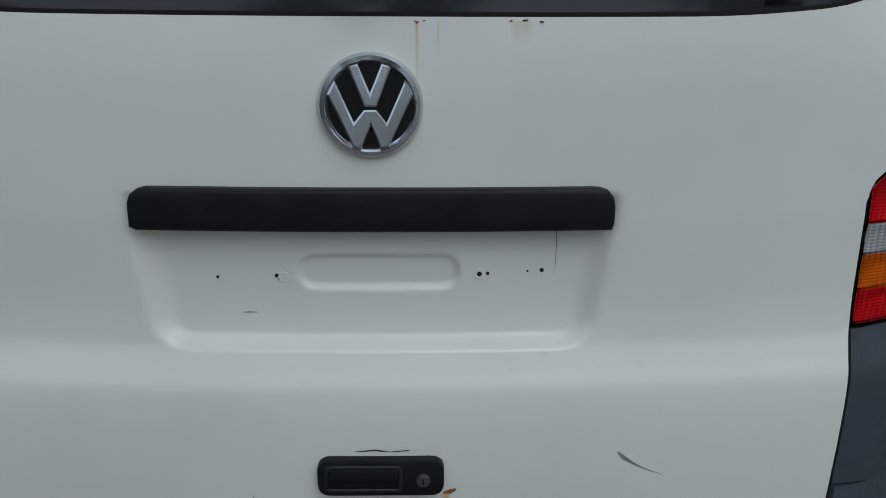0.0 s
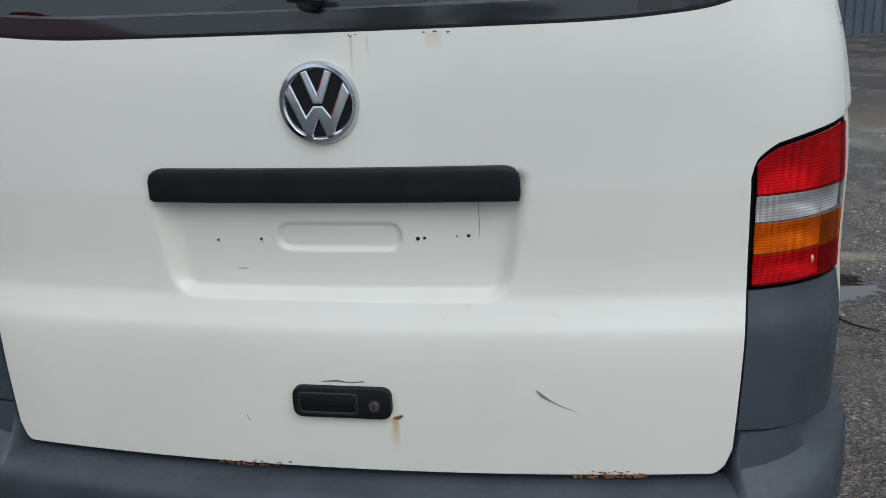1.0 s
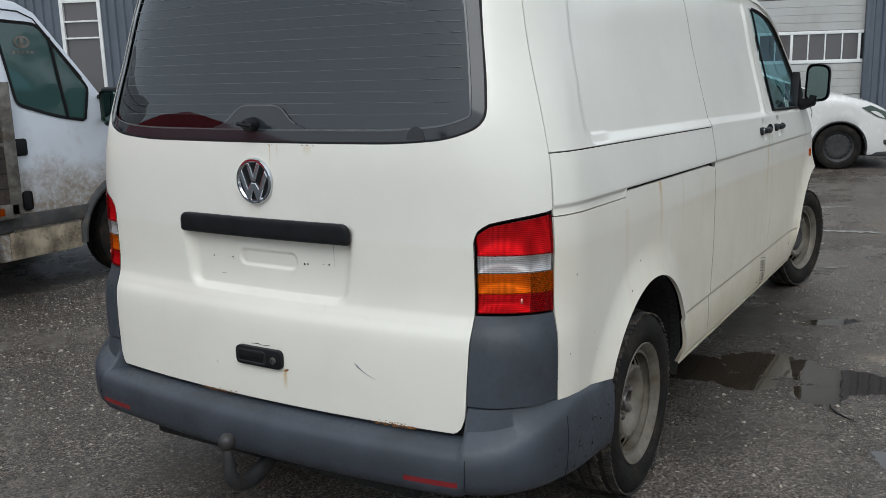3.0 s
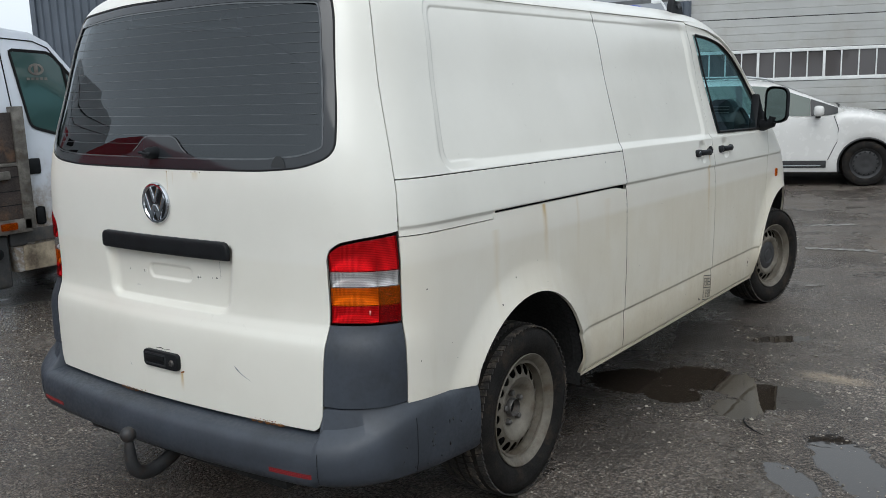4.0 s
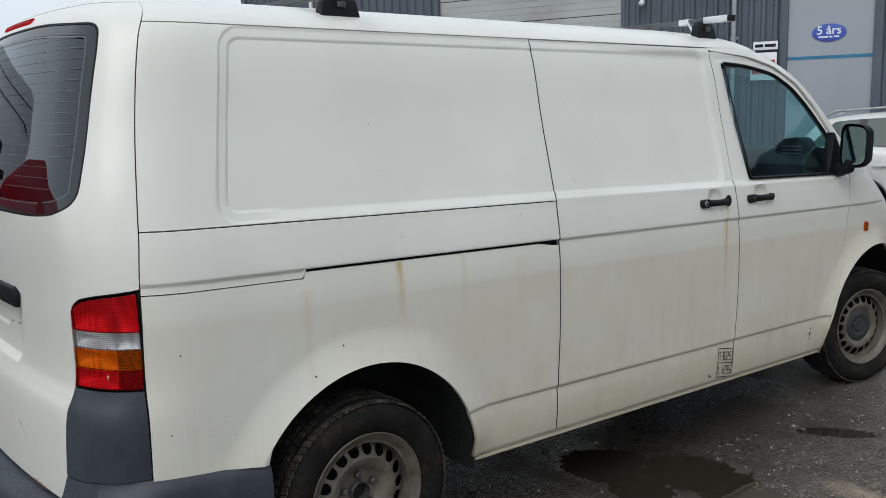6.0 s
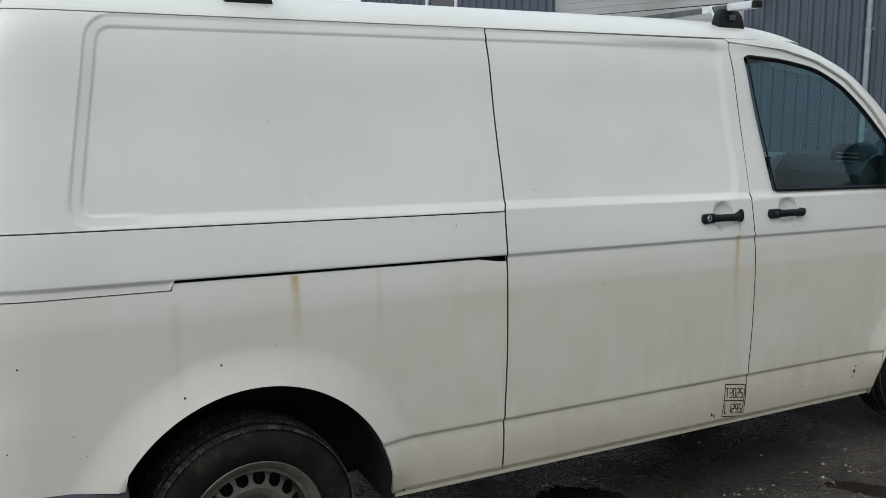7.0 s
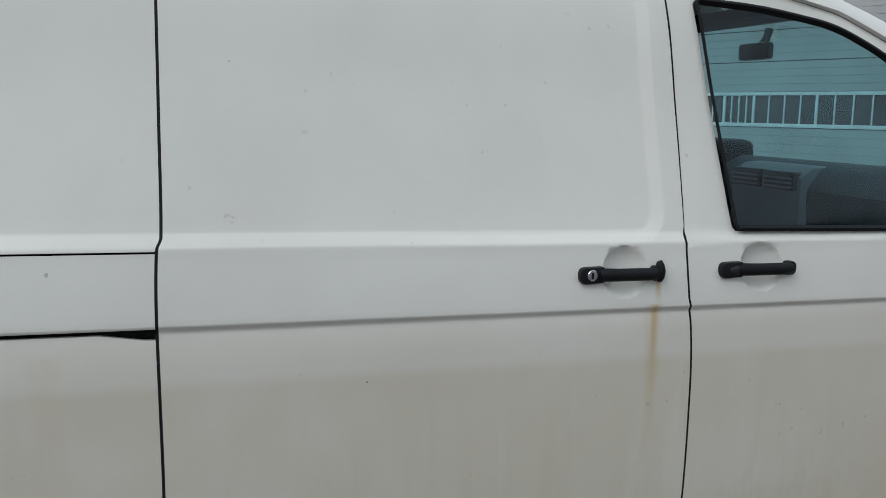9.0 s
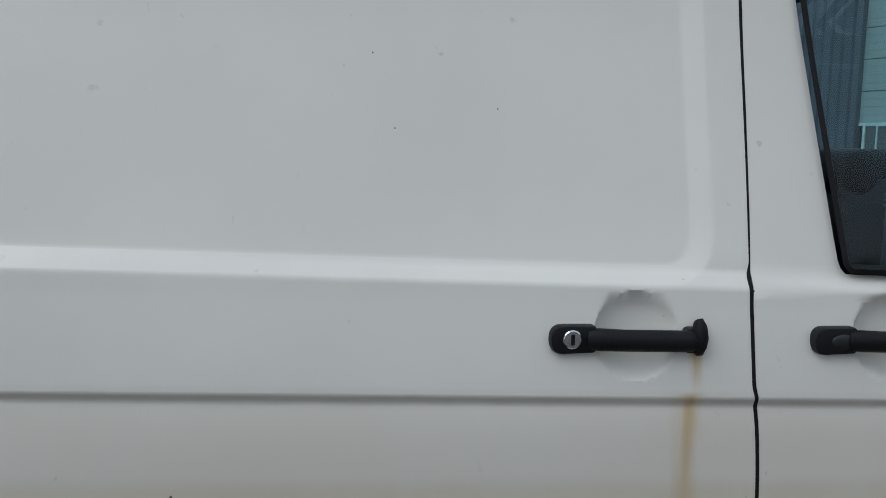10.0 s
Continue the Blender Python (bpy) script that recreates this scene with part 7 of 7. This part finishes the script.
    part("wheel_well", boxed(-0.55, -0.30, 2.32, 3.12, 0.36, 0.74), under_black, truck)
    # bed: frame, drop sides, plywood, head board, standing a little proud of the cab
    first = set(bpy.data.objects)
    part("bed_floor", boxed(-2.02, 0.0, -0.86, 1.50, 0.66, 0.74, 0.01), ali, truck)
    part("bed_rail", boxed(-0.02, 0.03, -0.86, 1.52, 0.60, 0.70, 0.008), ali, truck)
    for y0, y1 in ((-0.84, 0.30), (0.34, 1.48)):
        side = part("drop_side", boxed(-0.025, 0.02, y0, y1, 0.70, 1.08, 0.008), board_brown, truck, "weathered brown drop side")
        for z in (0.80, 0.90, 1.0):
            part("board_groove", boxed(0.0195, 0.0215, y0 + 0.02, y1 - 0.02, z, z + 0.008), under_black, side)
        part("top_rail", boxed(-0.03, 0.026, y0, y1, 1.08, 1.105, 0.006), ali, side)
        for y in (y0 + 0.16, y1 - 0.16):
            part("latch", boxed(0.02, 0.05, y - 0.07, y + 0.07, 0.99, 1.05, 0.012), ali, side)
        part("marker_lamp", boxed(0.03, 0.045, y1 - 0.2, y1 - 0.08, 0.63, 0.68, 0.006), lens_amber, side)
    for y0, y1 in ((-0.84, 0.1), (0.12, 1.18)):
        part("plywood_board", boxed(-0.015, 0.005, y0, y1, 1.107, 1.40, 0.004), board_wood, truck, "bare plywood side board")
    part("front_board", boxed(-0.02, 0.012, 1.20, 1.46, 1.107, 1.46, 0.006), board_brown, truck)
    for x in (0.0, -1.98):
        part("head_post", boxed(x - 0.04, x + 0.03, 1.46, 1.545, 0.62, 1.50, 0.006), ali, truck)
        bm = bmesh.new()
        xi = -0.40 if x == 0.0 else -1.58
        box(bm, xi - 0.02, xi + 0.02, 1.30, 1.34, 0.74, 2.27, 0.006)
        part("rack_post", bm, galv, truck)
    part("rack_bar", tube(bmesh.new(), [(-2.0, 1.32, 2.22), (0.02, 1.32, 2.22)], 0.028, 10), galv, truck)
    part("rack_bar", tube(bmesh.new(), [(-2.0, 1.32, 2.12), (-0.5, 1.32, 2.12), (0.0, 1.32, 2.13)], 0.018, 8), galv, truck)
    for ob in [o for o in bpy.data.objects if o not in first and o.parent == truck]:
        ob.location += Vector((0.05, 0.175, 0))
    bm = bmesh.new()
    lathe(bm, [(0.0, 0.030), (0.002, 0.031), (0.002, 0.046), (0.0, 0.047)], 28, "x", True)
    box(bm, -0.0005, 0.0015, -0.012, 0.012, -0.03, 0.03)
    for k in range(5):
        box(bm, -0.0005, 0.0015, -0.06 + 0.026 * k, -0.042 + 0.026 * k, -0.085, -0.065)
    for v in bm.verts:
        v.co = Vector((0.006 + v.co.x, 1.955 + v.co.y * 1.3, 1.765 + v.co.z * 0.9))
    part("window_sticker", bm, ali, truck, "pale round sticker on the glass")
    for ob in [o for o in bpy.data.objects if o.parent == truck and o in first and not o.name.startswith("wheel")]:
        ob.location += Vector((0, -0.06, -0.005))
    for ob in [o for o in bpy.data.objects if o.parent == truck and o.name.startswith("window_sticker")]:
        ob.location += Vector((0, -0.06, -0.005))
    part("rear_window", boxed(-1.75, -0.18, 1.545, 1.556, 1.36, 1.83, 0.04), truck_glass, truck)
    part("tool_box", boxed(-0.45, 0.01, 0.72, 1.54, 0.20, 0.59, 0.03, 3), box_grey, truck)
    bm = bmesh.new()
    lathe(bm, [(0.0, 0.045), (0.02, 0.042), (0.024, 0.03), (0.024, 0.0005)], 20)
    for v in bm.verts:
        v.co += Vector((0.008, 1.44, 0.46))
    part("box_lock", bm, black_plastic, truck)
    part("chassis", boxed(-1.4, -0.55, -0.7, 3.2, 0.30, 0.62, 0.02), under_black, truck)
    part("mud_flap", boxed(-0.3, -0.02, -0.56, -0.54, 0.15, 0.6), rubber, truck)


build_truck()

# ---------- behind the camera: what the glass mirrors ----------
red_paint = Mat("red_paint", (0.52, 0.012, 0.025), 0.25, coat=0.8).m
trailer_white = plain("van_body_white", (0.55, 0.57, 0.58), 0.4, var=0.06, scale=1.5)
logo_red = plain("logo_red", (0.35, 0.03, 0.04), 0.5, var=0.1, scale=6)


def build_delivery_van():
    v = thing("delivery_van", "white delivery van with dark lettering on its side", "van", at=(-5.84, -2.39, 0), turn=-80)
    bm = bmesh.new()
    prism(bm, [(-3.7, 0.35), (0.0, 0.35), (0.02, 2.5), (-0.06, 2.86), (-0.3, 2.95), (-2.6, 2.95), (-2.85, 2.82), (-3.25, 1.75), (-3.75, 1.35), (-3.85, 0.8)], -2.0, 0.0, "y", 0.04)
    part("body", bm, trailer_white, v)
    for z in (2.72, 2.5):
        part("body_crease", tube(bmesh.new(), [(-2.6, 0.002, z), (-0.1, 0.002, z)], 0.009, 6), box_grey, v)
    part("side_recess", boxed(-2.45, -0.40, 0.0, 0.008, 1.35, 2.42, 0.004), trailer_white, v)
    for x0, x1, z in ((-1.5, -0.95, 2.15), (-1.6, -0.65, 1.85)):
        part("writing_bar", boxed(x0, x1, 0.009, 0.014, z - 0.17, z), badge_black, v)
    part("logo_bar", boxed(-2.3, -1.75, 0.009, 0.014, 2.12, 2.24), logo_red, v)
    part("logo_bar", boxed(-2.25, -1.85, 0.009, 0.014, 1.75, 2.08), logo_red, v)
    bm = bmesh.new()
    prism(bm, [(-2.88, 2.72), (-3.23, 1.80), (-3.25, 1.81), (-2.90, 2.73)], -1.85, -0.15, "y")
    part("windscreen", bm, car_glass, v)
    bm = bmesh.new()
    prism(bm, [tuple(p) for p in round_poly([(-2.55, 1.62), (-2.55, 2.35), (-2.92, 2.35), (-3.14, 1.78), (-3.12, 1.62)], 0.06)], -0.002, 0.006, "y")
    part("cab_window", bm, car_glass, v)
    part("front_bumper", boxed(-3.92, -3.6, -1.96, -0.04, 0.36, 0.72, 0.05, 3), box_grey, v)
    part("rear_bumper", boxed(-0.05, 0.12, -1.9, -0.1, 0.40, 0.55, 0.03), box_grey, v)
    for y in (-1.93, -0.13):
        part("tail_lamp", boxed(0.0, 0.03, y, y + 0.06, 1.0, 1.5, 0.01), lens_dull, v)
    part("door_gap", boxed(0.008, 0.024, -1.003, -0.997, 0.5, 2.5), badge_black, v)
    part("door_handle", boxed(-2.42, -2.25, 0.006, 0.03, 1.20, 1.26, 0.01), black_plastic, v)
    for x in (-0.9, -3.0):
        bm = bmesh.new()
        lathe(bm, [(-0.1, 0.2), (-0.1, 0.33), (0.1, 0.33), (0.1, 0.2), (0.06, 0.18), (0.06, 0.0005)], 36, "y")
        for q in bm.verts:
            q.co += Vector((x, -0.08, 0.34))
        part("wheel", bm, tyre_mat, v)
    part("underside", boxed(-3.6, -0.1, -1.9, -0.1, 0.28, 0.4), under_black, v)


# invented grey, chosen so that the chrome badge mirrors a mid tone
unseen_grey = plain("unseen_reflection_grey", (0.24, 0.25, 0.26), 0.5, var=0.1, scale=3)


def build_red_car():
    c = thing("red_van", "red small van seen only mirrored, with an added unseen grey lower body", "van", at=(-2.83, -1.56, 0), turn=-50)
    # added lower half, out of view, to give the chrome a grey reflection
    bm = bmesh.new()
    prism(bm, [(-0.95, 0.3), (2.7, 0.3), (2.8, 0.8), (2.5, 1.06), (1.9, 1.16), (-0.97, 1.16)], -1.5, 0.0, "y", 0.03)
    part("lower_body", bm, unseen_grey, c)
    bm = bmesh.new()
    prism(bm, [(-0.96, 1.163), (1.9, 1.163), (1.7, 1.28), (0.25, 1.99), (0.0, 2.06), (-0.35, 1.95), (-0.75, 1.60)], -1.5, 0.0, "y", 0.03)
    part("body", bm, red_paint, c)
    bm = bmesh.new()
    prism(bm, [(1.66, 1.31), (0.34, 1.96), (0.345, 1.985), (1.67, 1.33)], -1.4, -0.6, "y")
    part("windscreen", bm, car_glass, c)
    part("front_bumper", boxed(2.62, 2.86, -1.46, -0.04, 0.32, 0.60, 0.04, 3), box_grey, c)
    part("rear_bumper", boxed(-1.04, -0.90, -1.46, -0.04, 0.36, 0.58, 0.03), box_grey, c)
    for y in (-1.42, -0.28):
        part("headlamp", boxed(2.56, 2.75, y, y + 0.2, 0.80, 0.98, 0.03), car_glass, c)
    for pts in ([(1.45, 0.36), (1.50, 1.15)], [(0.35, 0.36), (0.35, 1.15)]):
        part("door_gap", tube(bmesh.new(), [(x, 0.0005, z) for x, z in pts], 0.004, 6), badge_black, c)
    part("door_handle", boxed(0.42, 0.58, 0.0, 0.025, 0.98, 1.02, 0.008), black_plastic, c)
    for s in (0, 1):
        for x in (-0.4, 2.05):
            bm = bmesh.new()
            lathe(bm, [(-0.1, 0.2), (-0.1, 0.32), (0.1, 0.32), (0.1, 0.2), (0.05, 0.0005)], 32, "y")
            for q in bm.verts:
                q.co += Vector((x, -0.085 - 1.33 * s, 0.32))
            part("wheel", bm, tyre_mat, c)


build_delivery_van()
build_red_car()

leaf_mat = plain("dark_leaves", (0.045, 0.065, 0.035), 0.7, var=0.4, scale=3)
bark = plain("bark", (0.09, 0.07, 0.055), 0.9, var=0.3, scale=12, bump=0.4, bscale=40)


def build_tree(x, y, high, wide, seed):
    rng = random.Random(seed)
    t = thing("tree", "dark green leafy tree at the yard's edge", "tree", "trees round the yard", at=(x, y, 0))
    bm = bmesh.new()
    tube(bm, [(0, 0, 0), (0.1, 0, high * 0.3), (0, 0.1, high * 0.62), (0.05, 0, high * 0.9)], [0.24, 0.18, 0.11, 0.03], 10)
    for k in range(9):
        an, z = rng.uniform(0, 6.28), high * rng.uniform(0.3, 0.75)
        ln = wide * rng.uniform(0.5, 0.9)
        tube(bm, [(0.04, 0.04, z), (ln * 0.5 * math.cos(an), ln * 0.5 * math.sin(an), z + ln * 0.35), (ln * math.cos(an), ln * math.sin(an), z + ln * 0.5)], [0.07, 0.05, 0.015], 6)
    part("trunk", bm, bark, t)
    verts, faces = [], []
    clumps = [(rng.gauss(0, wide * 0.42), rng.gauss(0, wide * 0.42), high * rng.uniform(0.32, 1.0), rng.uniform(0.35, 0.8)) for _ in range(46)]
    for cx, cy, cz, cr in clumps:
        k = 1.15 - abs(cz / high - 0.6)
        for _ in range(60):
            p = Vector((cx * k + rng.gauss(0, cr * 0.6), cy * k + rng.gauss(0, cr * 0.6), cz + rng.gauss(0, cr * 0.5)))
            a = Vector((rng.gauss(0, 1), rng.gauss(0, 1), rng.gauss(0, 1))).normalized()
            b = a.orthogonal().normalized()
            s = rng.uniform(0.08, 0.18)
            i = len(verts)
            verts += [p - a * s, p + b * s * 0.5, p + a * s, p - b * s * 0.5]
            faces.append((i, i + 1, i + 2, i + 3))
    me = bpy.data.meshes.new("crown")
    me.from_pydata(verts, [], faces)
    me.materials.append(leaf_mat)
    new("crown", me).parent = t


for k, (x, y, h, w) in enumerate(((13, -2, 6.0, 2.4), (15, 3, 7.0, 2.8), (7.5, -12, 6.5, 2.6), (13.5, 8, 5.5, 2.2), (17, 13, 7.5, 3.0), (10, -8, 6.5, 2.6), (0.5, -21, 5.0, 2.6), (-4, -22, 5.5, 2.8), (14, 17, 6, 2.6))):
    build_tree(x, y, h, w, 40 + k)

# ---------- far blue signs and a mast ----------
blue_far = plain("blue_signboard", (0.03, 0.22, 0.50), 0.5, var=0.06, scale=0.6)
for at, size in (((-25.0, 8.98, 0), (1.0, 0.95, 3.95, 4.80)), ((-25.3, 8.1, 0), (1.0, 1.3, 3.3, 3.90))):
    s = thing("blue_signboard", "blue block signboard with a white line of writing on a post", "sign", "far blue signs", at=at, turn=-72)
    d, w, z0, z1 = size
    part("board", boxed(-w / 2, w / 2, 0, d * 0.3, z0, z1, 0.02), blue_far, s)
    part("post", boxed(-0.1, 0.1, 0.05, 0.25, 0, z0, 0.01), galv, s)
    for k in range(4):
        part("writing_bar", boxed(-w * 0.4 + k * w * 0.2, -w * 0.4 + k * w * 0.2 + w * 0.13, -0.012, -0.002, z0 + 0.07, z0 + 0.17), sign_white, s)
mast = thing("mast", "thin grey aerial mast", "mast", at=(-24.6, 10.1, 0))
part("pole", tube(bmesh.new(), [(0, 0, 0), (0, 0, 3.5), (0, 0, 5.4)], [0.05, 0.04, 0.02], 8), galv, mast)

# ---------- yard marks and grit ----------
worn_paint = plain("worn_road_paint", (0.24, 0.23, 0.215), 0.75, var=0.3, scale=14, dirt=((0.08, 0.073, 0.065), 0.95))


def worn_line(x0, y0, x1, y1, wide, seed):
    rng = random.Random(seed)
    bm = bmesh.new()
    p, q = Vector((x0, y0, 0.004)), Vector((x1, y1, 0.004))
    d = (q - p).normalized()
    nrm = Vector((-d.y, d.x, 0))
    n = 24
    lo = [bm.verts.new(p.lerp(q, k / n) - nrm * wide * rng.uniform(0.15, 0.55)) for k in range(n + 1)]
    hi = [bm.verts.new(p.lerp(q, k / n) + nrm * wide * rng.uniform(0.15, 0.55)) for k in range(n + 1)]
    for k in range(n):
        bm.faces.new((lo[k], lo[k + 1], hi[k + 1], hi[k]))
    tagged(part("road_marking", bm, worn_paint), "worn white paint line on the asphalt", "road marking", "worn yard lines", "structure")


worn_line(0.62, 6.50, 1.20, 6.60, 0.10, 1)
worn_line(0.30, 7.75, 0.75, 8.0, 0.10, 2)
worn_line(0.98, 4.98, 1.10, 5.06, 0.06, 3)


def build_grit():
    """Loose chippings on the asphalt."""
    rng = random.Random(11)
    verts, faces = [], []
    for k in range(16000):
        x, y = rng.uniform(-4.2, 3.6), rng.uniform(-1.2, 7.5)
        if k % 3 == 1:
            x, y = rng.uniform(-4.0, -0.9), rng.uniform(-1.0, 2.6)
        if k % 3 == 0:
            x, y = rng.uniform(0.9, 3.0), rng.uniform(-0.6, 4.5)
        if any(math.hypot((x - cx) / rx, (y - cy) / ry) < 1.0 for cx, cy, rx, ry, _ in PUDDLES):
            continue
        s = min(0.012, 0.0025 + rng.expovariate(1 / 0.0022))
        t = rng.uniform(0, 6.28)
        i = len(verts)
        for a in range(4):
            r = s * rng.uniform(0.7, 1.2)
            verts.append((x + r * math.cos(t + a * 1.571), y + r * math.sin(t + a * 1.571), rng.uniform(0.0, s * 0.3)))
        verts.append((x + rng.uniform(-s, s) * 0.3, y + rng.uniform(-s, s) * 0.3, s * rng.uniform(0.6, 1.0)))
        faces += [(i, i + 1, i + 4), (i + 1, i + 2, i + 4), (i + 2, i + 3, i + 4), (i + 3, i, i + 4)]
    me = bpy.data.meshes.new("grit")
    me.from_pydata(verts, [], faces)
    m = Mat("stone_chips", (0.2, 0.18, 0.15), 0.8)
    rnd = m.node("ShaderNodeNewGeometry").outputs["Random Per Island"]
    m.set("Base Color", m.mix(rnd, (0.06, 0.056, 0.05), (0.34, 0.31, 0.26)))
    me.materials.append(m.m)
    tagged(new("grit", me), "loose pale stone chippings on the asphalt", "gravel", kind="stuff")


build_grit()


def build_wire_offcut():
    """A bent scrap of black cable lying by the puddle."""
    bm = bmesh.new()
    tube(bm, [(1.395, 2.165, 0.004), (1.405, 2.115, 0.006), (1.435, 2.065, 0.006), (1.475, 2.03, 0.005), (1.525, 2.0, 0.004)], [0.002, 0.003, 0.0035, 0.003, 0.0015], 8)
    tagged(part("wire_offcut", bm, rubber), "bent black cable scrap lying on wet asphalt", "debris")


build_wire_offcut()
